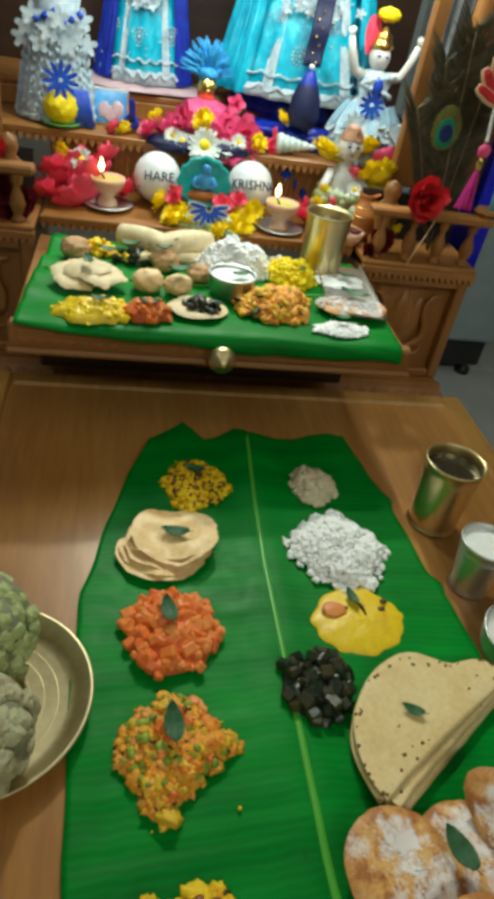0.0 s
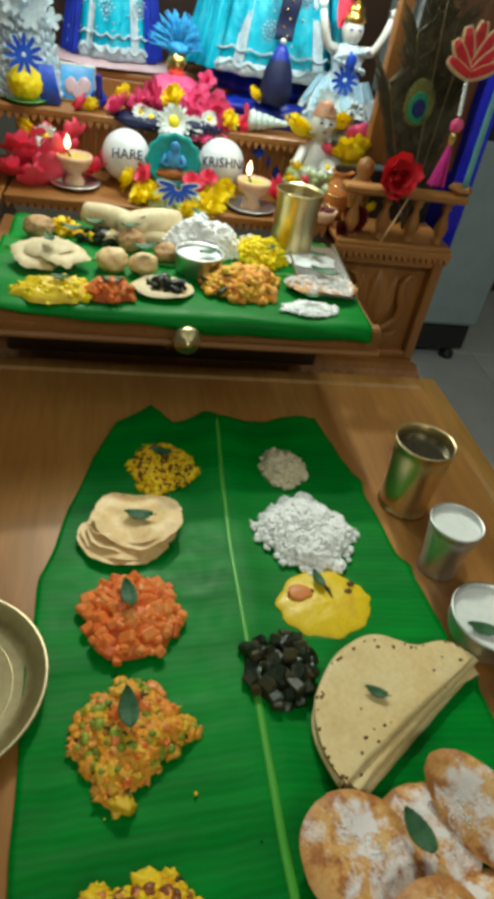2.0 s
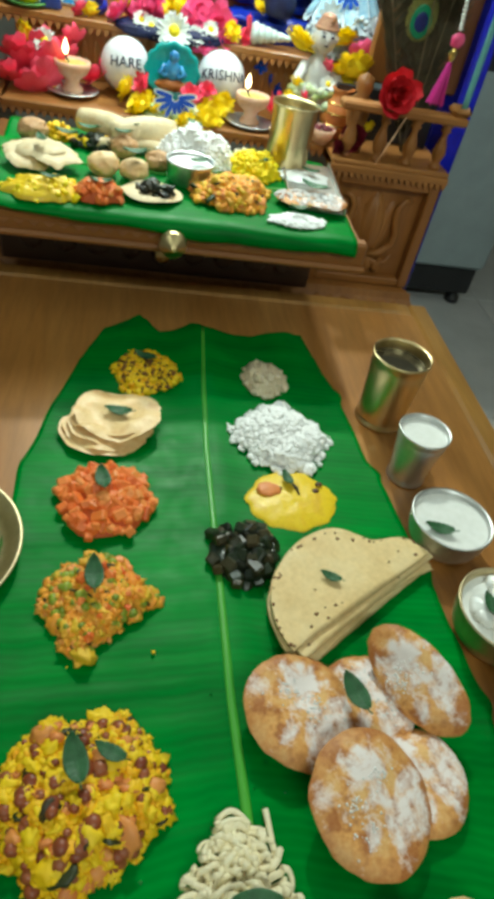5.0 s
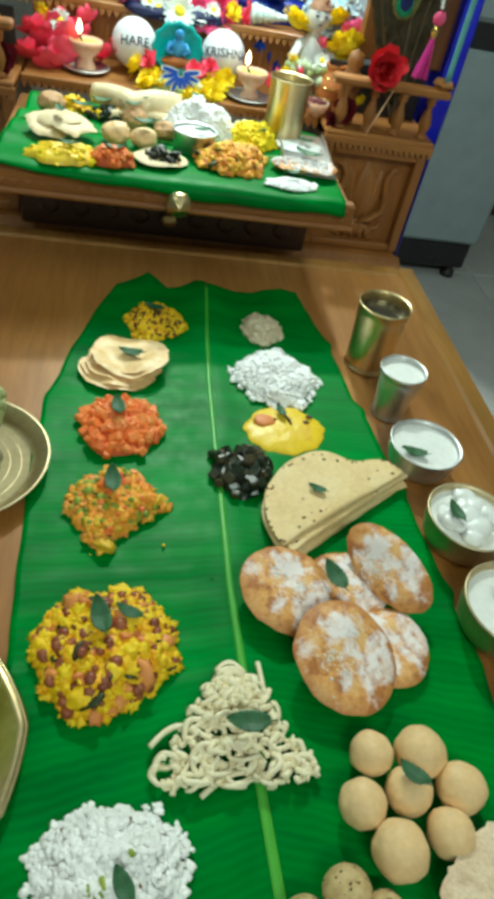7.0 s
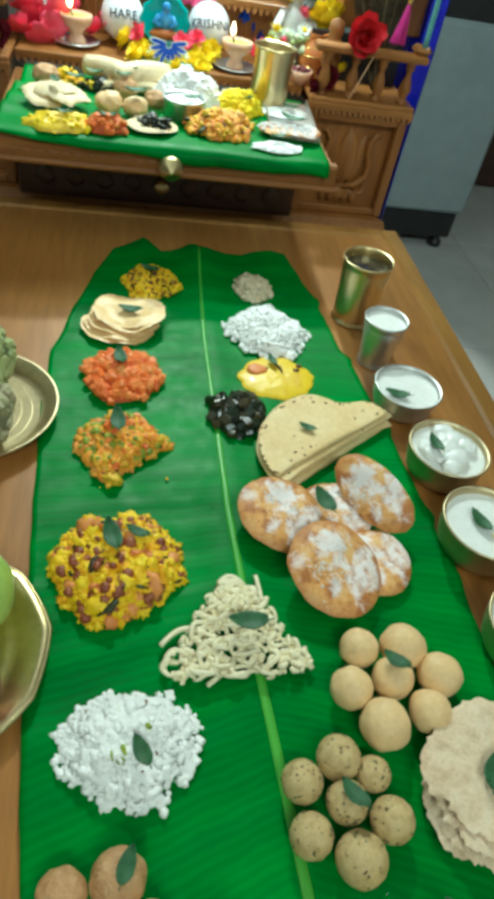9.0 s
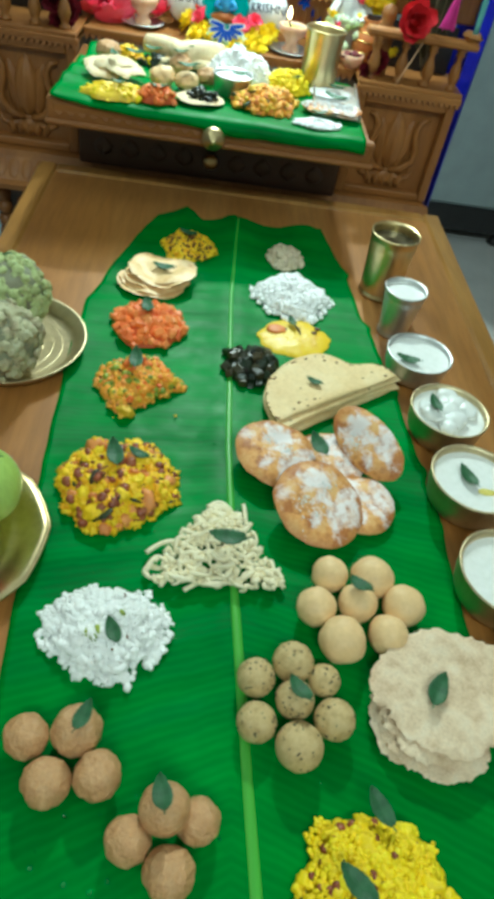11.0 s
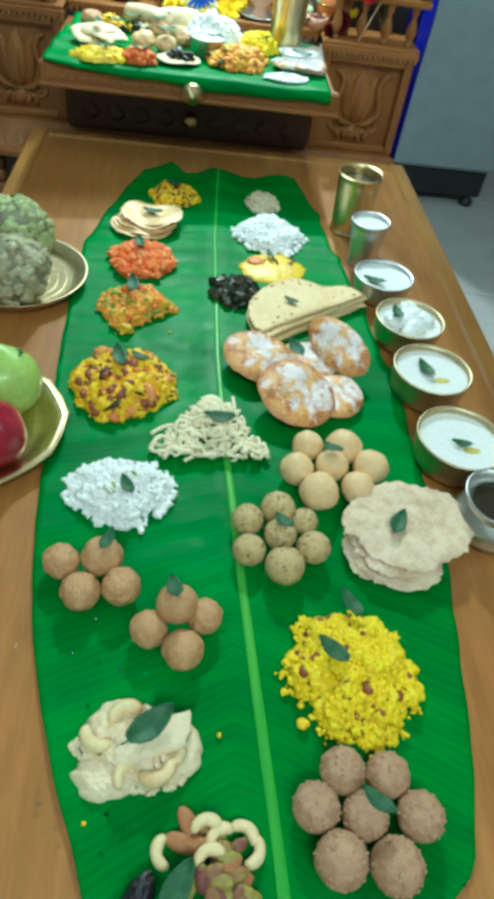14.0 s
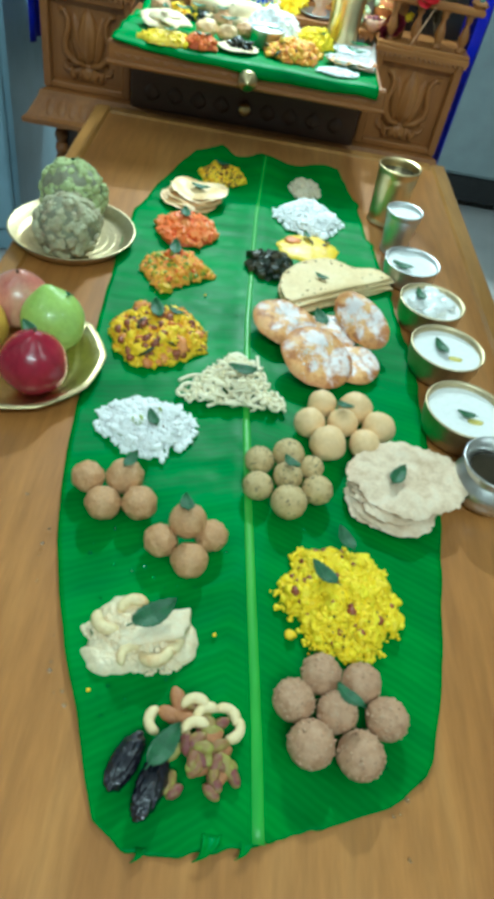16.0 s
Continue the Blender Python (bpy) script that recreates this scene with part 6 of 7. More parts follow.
def flowers():
    front = 62
    for c, r in (((-0.096, 1.368, 0.640), 0.021), ((-0.118, 1.382, 0.652), 0.018), ((-0.077, 1.352, 0.637), 0.019), ((0.004, 1.372, 0.645), 0.023), ((-0.016, 1.352, 0.637), 0.018), ((0.022, 1.392, 0.650), 0.017), ((-0.268, 1.425, 0.690), 0.018), ((0.124, 1.424, 0.738), 0.026), ((0.196, 1.440, 0.748), 0.022), ((0.212, 1.396, 0.718), 0.031), ((0.190, 1.398, 0.716), 0.015), ((-0.054, 1.498, 0.745), 0.020), ((-0.128, 1.495, 0.738), 0.018), ((0.030, 1.480, 0.728), 0.015), ((0.070, 1.520, 0.760), 0.014), ((-0.178, 1.480, 0.722), 0.014), ((0.138, 1.372, 0.652), 0.016), ((0.232, 1.318, 0.668), 0.010), ((0.206, 1.408, 0.700), 0.018), ((0.226, 1.404, 0.692), 0.016), ((0.128, 1.396, 0.690), 0.015), ((0.120, 1.388, 0.672), 0.014), ((-0.036, 1.336, 0.636), 0.016), ((0.000, 1.344, 0.636), 0.018), ((-0.100, 1.350, 0.637), 0.020)):
        flower("marigold", "yellow_petal", c, r, (front - 15 + 20 * math.sin(c[0] * 90), 12 * math.cos(c[0] * 70)), c[0] * 900)
    for c, r in (((-0.262, 1.405, 0.652), 0.036), ((-0.250, 1.372, 0.640), 0.026), ((-0.225, 1.400, 0.672), 0.026), ((-0.275, 1.400, 0.672), 0.026), ((-0.200, 1.440, 0.690), 0.022), ((-0.232, 1.385, 0.648), 0.032), ((-0.244, 1.418, 0.676), 0.030), ((-0.215, 1.430, 0.668), 0.026), ((-0.165, 1.425, 0.648), 0.026), ((-0.285, 1.380, 0.645), 0.024), ((0.098, 1.400, 0.648), 0.024), ((0.110, 1.425, 0.656), 0.018), ((-0.098, 1.378, 0.664), 0.016), ((-0.028, 1.372, 0.658), 0.018), ((-0.005, 1.376, 0.668), 0.014), ((0.168, 1.398, 0.722), 0.010), ((0.135, 1.368, 0.682), 0.010), ((-0.190, 1.478, 0.722), 0.016), ((0.052, 1.486, 0.722), 0.013)):
        flower("loose", "red_petal", c, r, (front - 10 + 15 * math.sin(c[0] * 50), 10), c[0] * 700)
    for c, r in (((-0.105, 1.492, 0.728), 0.032), ((-0.084, 1.505, 0.742), 0.026), ((-0.016, 1.505, 0.740), 0.026), ((0.008, 1.495, 0.732), 0.030), ((-0.135, 1.485, 0.724), 0.026), ((-0.085, 1.485, 0.742), 0.024), ((0.022, 1.478, 0.716), 0.020), ((-0.012, 1.462, 0.706), 0.015), ((-0.030, 1.488, 0.724), 0.020), ((0.225, 1.430, 0.735), 0.022), ((-0.003, 1.540, 0.768), 0.014)):
        flower("loose", "pink_petal", c, r, (front + 12 * math.sin(c[0] * 60), 14 * math.cos(c[0] * 44)), c[0] * 800)
    flower("daisy", "white_petal", (-0.057, 1.446, 0.722), 0.024, (66, 0))
    for c, r in (((-0.090, 1.462, 0.720), 0.014), ((-0.025, 1.460, 0.718), 0.014), ((-0.238, 1.412, 0.690), 0.016), ((-0.226, 1.402, 0.636), 0.012), ((-0.105, 1.465, 0.726), 0.012), ((-0.002, 1.470, 0.728), 0.012), ((-0.060, 1.340, 0.632), 0.012), ((-0.040, 1.342, 0.634), 0.012), ((0.172, 1.385, 0.700), 0.012), ((0.146, 1.380, 0.690), 0.012), ((-0.300, 1.500, 0.735), 0.016), ((-0.066, 1.440, 0.700), 0.012)):
        flower("daisy", "white_petal", c, r, (58, 8))
    flower("rose", "rose_petal", (0.245, 1.292, 0.722), 0.031, (74, 6), 0, "leaning on the balustrade")
    for c, r in (((-0.310, 1.318, 0.652), 0.024), ((-0.330, 1.312, 0.668), 0.020), ((0.205, 1.306, 0.656), 0.020), ((-0.322, 1.308, 0.640), 0.018), ((0.192, 1.300, 0.640), 0.016)):
        flower("rose", "maroon_petal", c, r, (70, -6))
    flower("rose", "rose_petal", (-0.345, 1.315, 0.715), 0.020, (70, 0))


flowers()


# ---- idols, balls, lamps on the altar ----
M["cyan_silk"] = stuff_mat("cyan_brocade", (0.003, 0.23, 0.40), (0.010, 0.47, 0.65), 0.36, 45, c3=(0.12, 0.66, 0.80), relief=0.8, depth=0.002, stretch=(1, 1, 0.5))
M["royal"] = stuff_mat("royal_blue_silk", (0.004, 0.012, 0.24), (0.012, 0.04, 0.48), 0.35, 60, relief=0.5)
M["lace"] = stuff_mat("white_silver_lace", (0.38, 0.50, 0.60), (0.62, 0.72, 0.78), 0.5, 110, c3=(0.80, 0.86, 0.88), relief=1.0, depth=0.002)
M["navy"] = stuff_mat("navy_velvet", (0.004, 0.006, 0.04), (0.010, 0.016, 0.085), 0.6, 90)
M["skin_white"] = stuff_mat("pale_painted_marble", (0.60, 0.59, 0.57), (0.72, 0.69, 0.65), 0.35, 30, relief=0.1)
M["gold"] = metal_mat("gilt_metal", (0.70, 0.46, 0.12), (0.85, 0.62, 0.22), 0.25)
M["iceblue"] = stuff_mat("ice_blue_brocade", (0.16, 0.36, 0.52), (0.42, 0.58, 0.68), 0.4, 120, relief=0.6)
M["teal"] = stuff_mat("teal_enamel", (0.01, 0.26, 0.26), (0.03, 0.40, 0.36), 0.3, 60)
M["sky"] = stuff_mat("sky_blue_enamel", (0.03, 0.20, 0.50), (0.10, 0.38, 0.70), 0.3, 50)
M["petalblue"] = stuff_mat("blue_enamel_petal", (0.01, 0.04, 0.42), (0.03, 0.12, 0.62), 0.25, 50)
M["white_paint"] = stuff_mat("white_painted_ball", (0.76, 0.76, 0.78), (0.82, 0.82, 0.84), 0.35, 20, relief=0.05)
M["ink"] = stuff_mat("dark_blue_ink", (0.008, 0.010, 0.04), (0.012, 0.014, 0.06), 0.5, 40)
M["clay"] = stuff_mat("orange_clay", (0.48, 0.13, 0.03), (0.60, 0.22, 0.05), 0.45, 60)
M["blue_feather"] = stuff_mat("bright_blue_plume", (0.01, 0.22, 0.62), (0.06, 0.45, 0.82), 0.6, 120)
M["bud"] = piece_mat("pale_green_buds", [(0.50, 0.60, 0.30), (0.66, 0.70, 0.48), (0.30, 0.45, 0.16), (0.60, 0.58, 0.20)], 0.5, 0.1)
M["blush"] = stuff_mat("pink_cushion_satin", (0.58, 0.36, 0.40), (0.72, 0.52, 0.55), 0.4, 40, relief=0.3)


def folds(n, depth, seed=0.0):
    return lambda a, z: 1 + depth * math.cos(n * a + seed + 2 * math.sin(3 * a)) * max(0.2, 1 - z * 4)


def statue(name, sh, mats, loc, label, rz=0):
    return solo(name, sh, mats, loc, label, "idol", "idols on the altar", rz)


def dressed_idol(x, y, z, w, h, mats, label, garland=True, seed=0):
    """A tall idol in a wide pleated robe with lace hem; slots: robe, side drape, lace, skin, gold."""
    sh = Shape()
    sh.lathe([(0.0, 0.004), (w, 0.004), (w * 1.02, 0.012), (w * 0.97, h * 0.12), (w * 0.88, h * 0.26), (w * 0.72, h * 0.44), (w * 0.48, h * 0.62), (w * 0.42, h * 0.68), (w * 0.45, h * 0.76), (w * 0.20, h * 0.82), (0, h * 0.83)], 72, wob=folds(14, 0.05, seed))
    sh.slot = 2
    sh.lathe([(w * 1.01, 0.002), (w * 1.045, 0.004), (w * 1.035, 0.012), (w * 1.025, 0.019), (w * 1.0, 0.021)], 120, wob=lambda a, z: folds(14, 0.05, seed)(a, z) * (1 + 0.010 * abs(math.sin(20 * a))))
    # scalloped double lace hem, hanging in arcs
    for row, (z0, dip, rr0) in enumerate(((0.016, 0.010, 1.035), (0.034, 0.006, 1.022))):
        for k in range(26):
            a0 = 2 * math.pi * k / 26
            pts = []
            for q in np.linspace(0, 1, 9):
                a, zz = a0 + q * 2 * math.pi / 26, z0 - dip * math.sin(math.pi * q)
                rr = w * rr0 * folds(14, 0.05, seed)(a, max(zz, 0.0))
                pts.append((rr * math.cos(a), rr * math.sin(a), zz + 0.006))
            sh.tube(pts, 0.0030 if row == 0 else 0.0016, 6)
    for s in (-1, 1):
        def band(i, j, s=s):
            a = -math.pi / 2 + s * (0.42 + 0.16 * i)
            zz = 0.02 + h * 0.50 * j
            rr = w * (1.03 - 0.80 * max(0, zz / h - 0.05) ** 1.0) * folds(14, 0.05, seed)(a, zz)
            return (rr * math.cos(a), rr * math.sin(a) - 0.002, zz)
        sh.sheet(band, 6, 24)
    rnd = random.Random(seed + 5)
    # embroidered medallions and small sprigs
    for k, (da, zz, big) in enumerate(((-0.15, 0.068, 1.0), (0.62, 0.074, 1.0), (-0.85, 0.076, 1.0), (0.28, 0.112, 0.8), (-0.50, 0.116, 0.8), (1.05, 0.115, 0.9), (0.9, 0.16, 0.7), (-0.95, 0.15, 0.8))):
        a = -math.pi / 2 + da
        rr = w * (1.03 - 0.36 * zz / h - 0.5 * (zz / h) ** 2) * folds(14, 0.05, seed)(a, zz)
        for ring, n in ((0.0125, 14), (0.007, 8)):
            for q in range(n):
                b = 2 * math.pi * q / n
                sh.blob((rr * math.cos(a) - ring * big * math.cos(b) * math.sin(a), rr * math.sin(a) + ring * big * math.cos(b) * math.cos(a), zz + ring * big * math.sin(b)), 0.0019 * big, q, 0.2, 2, 1)
        sh.blob((rr * math.cos(a), rr * math.sin(a), zz), 0.0034 * big, k, 0.2, 2, 1)
    for k in range(60):
        a, zz = -math.pi / 2 + rnd.uniform(-1.5, 1.5), rnd.uniform(0.04, h * 0.6)
        rr = w * (1.02 - 0.36 * zz / h - 0.5 * (zz / h) ** 2) * folds(14, 0.05, seed)(a, zz)
        sh.blob((rr * math.cos(a), rr * math.sin(a), zz), (0.0022, 0.0022, 0.0016), k, 0.3, 2, 1)
    if garland:
        for k in range(150):
            zz = h * (0.34 + 0.40 * rnd.random() ** 0.8)
            gx = rnd.gauss(0.004, w * 0.17)
            c = (gx, -w * (1.03 - 0.36 * zz / h - 0.5 * (zz / h) ** 2) * math.sqrt(max(0.1, 1 - (gx / w) ** 2)) - 0.006, zz)
            turn = rnd.uniform(0, 72)
            for q in range(5):
                petal(sh, Matrix.Translation(c) @ pose(0, 0, 0, rnd.uniform(60, 110), 0, 0) @ pose(0, 0, 0, 0, 0, turn + 72 * q), 0.0085, 0.0050, 0.2, 2, 3)
    sh.slot = 1
    for s in (-1, 1):
        def drape(i, j, s=s):
            a = 0.5 + i * 0.9
            rr = w * (1.12 - 0.5 * j) * (1 + 0.05 * math.sin(i * 25))
            return (s * rr * math.cos(a * 0.62) * 1.02, -rr * math.sin(a * 0.62) * 1.02, 0.004 + h * 0.74 * j)
        sh.sheet(drape, 24, 12)
    sh.slot = 3
    sh.blob((0, 0, h * 0.91), (w * 0.24, w * 0.24, w * 0.28), 1, 0.03, 1, 3)
    sh.slot = 4
    sh.lathe([(w * 0.25, 0), (w * 0.30, 0.01), (w * 0.22, 0.03), (w * 0.12, 0.05), (0, 0.06)], 20, (0, 0, h * 0.95))
    return statue("dressed_idol", sh, mats, (x, y, z), label)


def wrap_text(word, r, size, c):
    """Raised lettering bent round a ball of radius r."""
    cu = bpy.data.curves.new("lettering", "FONT")
    cu.body, cu.size, cu.align_x, cu.align_y, cu.resolution_u, cu.extrude = word, size, "CENTER", "CENTER", 2, 0.0004
    tmp = bpy.data.objects.new("lettering", cu)
    scene.collection.objects.link(tmp)
    me = bpy.data.meshes.new_from_object(tmp.evaluated_get(bpy.context.evaluated_depsgraph_get()))
    bpy.data.objects.remove(tmp)
    for v in me.vertices:
        lon, lat = v.co.x / r, v.co.y / r
        rr = r + 0.0004 + v.co.z
        v.co = (rr * math.sin(lon) * math.cos(lat), -rr * math.cos(lon) * math.cos(lat), rr * math.sin(lat))
    return me


def text_ball(x, y, z, word, turn):
    t = thing("lettered_ball", (x, y, z), f"white painted ball lettered {word} in dark ink", "ball", "lettered balls", turn)
    b = part("ball", Shape().blob((0, 0, 0), (0.0355, 0.0355, 0.0365), 1, 0.0, 1, 4), M["white_paint"], t)
    me = wrap_text(word, 0.0358, 0.019, None)
    me.materials.append(M["ink"])
    o = new("lettering", me)
    o.parent = t
    o.matrix_basis = pose(0, 0, 0, -17, 0, 0)
    o["label"] = "dark hand lettering"


def lamp(x, y, z):
    t = thing("oil_lamp", (x, y, z), "small pale stone oil lamp burning on a saucer", "lamp", "burning lamps")
    t.matrix_basis = spin((x, y, z), 0, 0, 0, 1.2)
    part("saucer", Shape().lathe([(0, 0), (0.020, 0), (0.031, 0.005), (0.0315, 0.006), (0.029, 0.0062), (0.018, 0.003), (0, 0.003)], 36), M["silver"], t, "grey metal saucer")
    part("cup", Shape().lathe([(0, 0.003), (0.012, 0.003), (0.0125, 0.006), (0.008, 0.012), (0.009, 0.017), (0.018, 0.024), (0.021, 0.031), (0.0213, 0.036), (0.0195, 0.0365), (0.017, 0.033), (0.008, 0.030), (0, 0.029)], 32), M["lampcup"], t, "pale peach cup")
    part("oil", Shape().lathe([(0, 0.0335), (0.0178, 0.0336)], 24), M["ghee"], t)
    part("wick", Shape().tube([(-0.004, 0, 0.033), (-0.007, 0, 0.038), (-0.008, 0, 0.042)], 0.0012, 6), M["black"], t)
    part("flame", Shape().lathe([(0, 0), (0.0026, 0.003), (0.0036, 0.007), (0.0026, 0.011), (0.0011, 0.015), (0, 0.018)], 14, (-0.008, 0, 0.041)), M["flame"], t, "small bright flame")


M["lampcup"] = stuff_mat("peach_stone", (0.68, 0.40, 0.26), (0.78, 0.50, 0.34), 0.5, 40, soft=0.3)
M["flame"] = bpy.data.materials.new("lamp_flame")
M["flame"].use_nodes = True
M["flame"].node_tree.nodes["Principled BSDF"].inputs["Emission Color"].default_value = (1.0, 0.72, 0.36, 1)
M["flame"].node_tree.nodes["Principled BSDF"].inputs["Emission Strength"].default_value = 9.0


def idols():
    dressed_idol(0.106, 1.664, 0.7795, 0.130, 0.36, [M["cyan_silk"], M["cyan_silk"], M["lace"], M["skin_white"], M["gold"]], "tall idol in a wide cyan brocade robe with white lace", True, 2)
    dressed_idol(-0.150, 1.685, 0.7635, 0.074, 0.32, [M["cyan_silk"], M["royal"], M["lace"], M["skin_white"], M["gold"]], "tall idol in cyan robe with royal blue side drapes", True, 7)
    t = thing("idol_stand", (0.108, 1.668, 0.7525), "round stand under the idol draped in royal blue satin", "stand")
    part("drape", Shape().lathe([(0, 0), (0.104, 0), (0.100, 0.010), (0.096, 0.020), (0.092, 0.0255), (0, 0.0265)], 64, wob=folds(18, 0.05, 2)), M["royal"], t)
    t = thing("idol_cushion", (-0.155, 1.66, 0.7525), "pale pink satin cushion under the idol", "cushion")
    part("pad", Shape().blob((0, 0, 0.004), (0.112, 0.066, 0.011), 3, 0.06, 2, 4, flat=-0.0003), M["blush"], t)
    # idol with raised arms
    sh = Shape()
    sh.lathe([(0, 0), (0.050, 0), (0.056, 0.012), (0.044, 0.05), (0.026, 0.085), (0.018, 0.095), (0.026, 0.115), (0.020, 0.128), (0.007, 0.134), (0, 0.136)], 48, wob=folds(10, 0.10, 1))
    rnd = random.Random(8)
    for k in range(6):
        a = -math.pi / 2 + (k - 2.5) * 0.42
        rr = 0.056
        for q in range(9):
            b = 2 * math.pi * q / 9
            sh.blob((rr * math.cos(a) + 0.011 * math.cos(b), rr * math.sin(a) - 0.004, 0.030 + 0.02 * (k % 2) + 0.012 * math.sin(b)), (0.005, 0.003, 0.005), q, 0.2, 2, 1)
    sh.slot = 1
    sh.blob((0, 0, 0.150), (0.0165, 0.017, 0.020), 1, 0.02, 1, 3)
    for s in (-1, 1):
        sh.tube([(s * 0.020, 0, 0.122), (s * 0.038, -0.010, 0.128), (s * 0.048, -0.012, 0.150), (s * 0.054, -0.012, 0.172)], [0.009, 0.0075, 0.0065, 0.005], 10)
        for k in range(4):
            sh.tube([(s * 0.054, -0.012, 0.170), (s * (0.050 + 0.004 * k), -0.013, 0.186 - 0.002 * abs(k - 1))], [0.002, 0.0014], 6)
    sh.slot = 2
    sh.lathe([(0.0166, 0), (0.0185, 0.004), (0.0150, 0.009), (0.0125, 0.013), (0.0135, 0.017), (0.007, 0.023), (0.003, 0.028), (0, 0.029)], 24, (0, 0.001, 0.161))
    sh.slot = 3
    for k in range(11):
        a = 2 * math.pi * k / 11
        petal(sh, Matrix.Translation((-0.012, -0.052, 0.090)) @ pose(0, 0, 0, 90, 0, 0) @ pose(0, 0, 0, 0, 0, math.degrees(a)) @ pose(0, 0.003, 0), 0.018, 0.006, 0.1)
    sh.blob((0, -0.022, 0.112), (0.009, 0.006, 0.014), 4, 0.3, 3, 3)
    for s in (-1, 1):
        sh.blob((s * 0.0062, -0.0155, 0.152), (0.0028, 0.0014, 0.0016), 1, 0, 1, 2)
    sh.slot = 0
    for gx, gz in ((-0.034, 0.060), (0.034, 0.050), (-0.018, 0.020), (0.024, 0.015), (-0.046, 0.030)):
        for q in range(8):
            petal(sh, Matrix.Translation((gx, -0.050 - 0.008 * (1 - abs(gx) / 0.05), gz)) @ pose(0, 0, 0, 82, 0, 0) @ pose(0, 0, 0, 0, 0, 45 * q), 0.018, 0.009, 0.1)
    for k in range(14):
        a = -math.pi / 2 + (k - 6.5) * 0.20
        for l, w, sl, dy in ((0.054, 0.026, 0, 0.0), (0.044, 0.017, 6, -0.0016)):
            sh.slot = sl
            down = Vector((0.5 * math.cos(a), 0.5 * math.sin(a), -0.866))
            out = Vector((0.866 * math.cos(a), 0.866 * math.sin(a), 0.5))
            axes = Matrix((down.cross(out), down, out)).transposed().to_4x4()
            petal(sh, Matrix.Translation(Vector((0.030 * math.cos(a), 0.030 * math.sin(a), 0.082 - 0.024 * (k % 2))) + out * (0.010 - dy * 1.2)) @ axes, l, w, 0.06)
    sh.slot = 0
    for k in range(16):
        sh.blob((0.026 * math.cos(k * 0.4), -0.014 - 0.012 * abs(math.sin(k * 0.2)), 0.098 + 0.002 * k), 0.0042, k, 0.4, 2, 1)
    sh.slot = 4
    petal(sh, pose(-0.012, 0.010, 0.150, 80, 0, 30), 0.052, 0.036, 0.05)
    sh.slot = 5
    sh.blob((0.004, 0.010, 0.205), (0.018, 0.006, 0.010), 2, 0.2, 3, 3)
    statue("arm_raising_idol", sh, [M["lace"], M["skin_white"], M["gold"], M["petalblue"], M["red_petal"], M["yellow_petal"], M["iceblue"]], (0.208, 1.520, 0.716), "pale idol in silver lace with both arms raised")
    # silver-white idol at the other end
    sh = Shape()
    sh.lathe([(0, 0), (0.054, 0), (0.060, 0.014), (0.050, 0.06), (0.036, 0.10), (0.030, 0.13), (0.036, 0.16), (0.018, 0.176), (0, 0.178)], 48, wob=folds(22, 0.07, 3))
    for k in range(46):
        a, z0 = -3.0 + 3.0 * k / 45, 0.10 + 0.02 * math.sin(k * 1.7)
        for q in np.linspace(0, 1, 9):
            sh.blob(((0.040 + 0.021 * q) * math.cos(a + 0.03 * math.sin(9 * q + k)), (0.040 + 0.021 * q) * math.sin(a), z0 * (1 - q) + 0.006), (0.0026, 0.0026, 0.0060), k + q, 0.5, 3, 1)
    for k in range(10):
        a = -2.7 + 0.26 * k
        for q in range(5):
            petal(sh, Matrix.Translation((0.050 * math.cos(a), 0.050 * math.sin(a), 0.104 + 0.016 * (k % 3))) @ pose(0, 0, 0, 80, 0, 0) @ pose(0, 0, 0, 0, 0, 72 * q), 0.015, 0.009, 0.1)
    sh.slot = 1
    sh.blob((0, 0, 0.198), (0.020, 0.020, 0.024), 1, 0.02, 1, 3)
    sh.slot = 2
    for k in range(11):
        petal(sh, Matrix.Translation((0.012, -0.066, 0.062)) @ pose(0, 0, 0, 80, 0, 0) @ pose(0, 0, 0, 0, 0, 360 * k / 11) @ pose(0, 0.003, 0), 0.023, 0.0065, 0.05)
    for k in range(5):
        sh.tube([(0.030 + 0.004 * k, -0.048, 0.05), (0.036 + 0.005 * k, -0.052, 0.0)], [0.004, 0.006], 6)
    for k in range(6):
        sh.blob((-0.022 + 0.012 * k, -0.040, 0.13 + 0.006 * (k % 3)), 0.006, k, 0.4, 2, 1)
    statue("silver_idol", sh, [M["lace"], M["skin_white"], M["petalblue"]], (-0.282, 1.545, 0.716), "silvery white idol with blue enamel petals")
    # seated gold-faced idol with blue plume
    sh = Shape()
    sh.lathe([(0, 0), (0.055, 0), (0.052, 0.02), (0.034, 0.045), (0.016, 0.052), (0, 0.054)], 36)
    sh.slot = 1
    sh.blob((0, 0, 0.066), (0.0165, 0.0165, 0.0195), 1, 0.02, 1, 3)
    sh.blob((0, -0.016, 0.065), (0.003, 0.004, 0.004), 1, 0, 1, 2)
    sh.slot = 2
    sh.blob((0, 0.004, 0.086), (0.018, 0.016, 0.012), 5, 0.25, 2.5, 3)
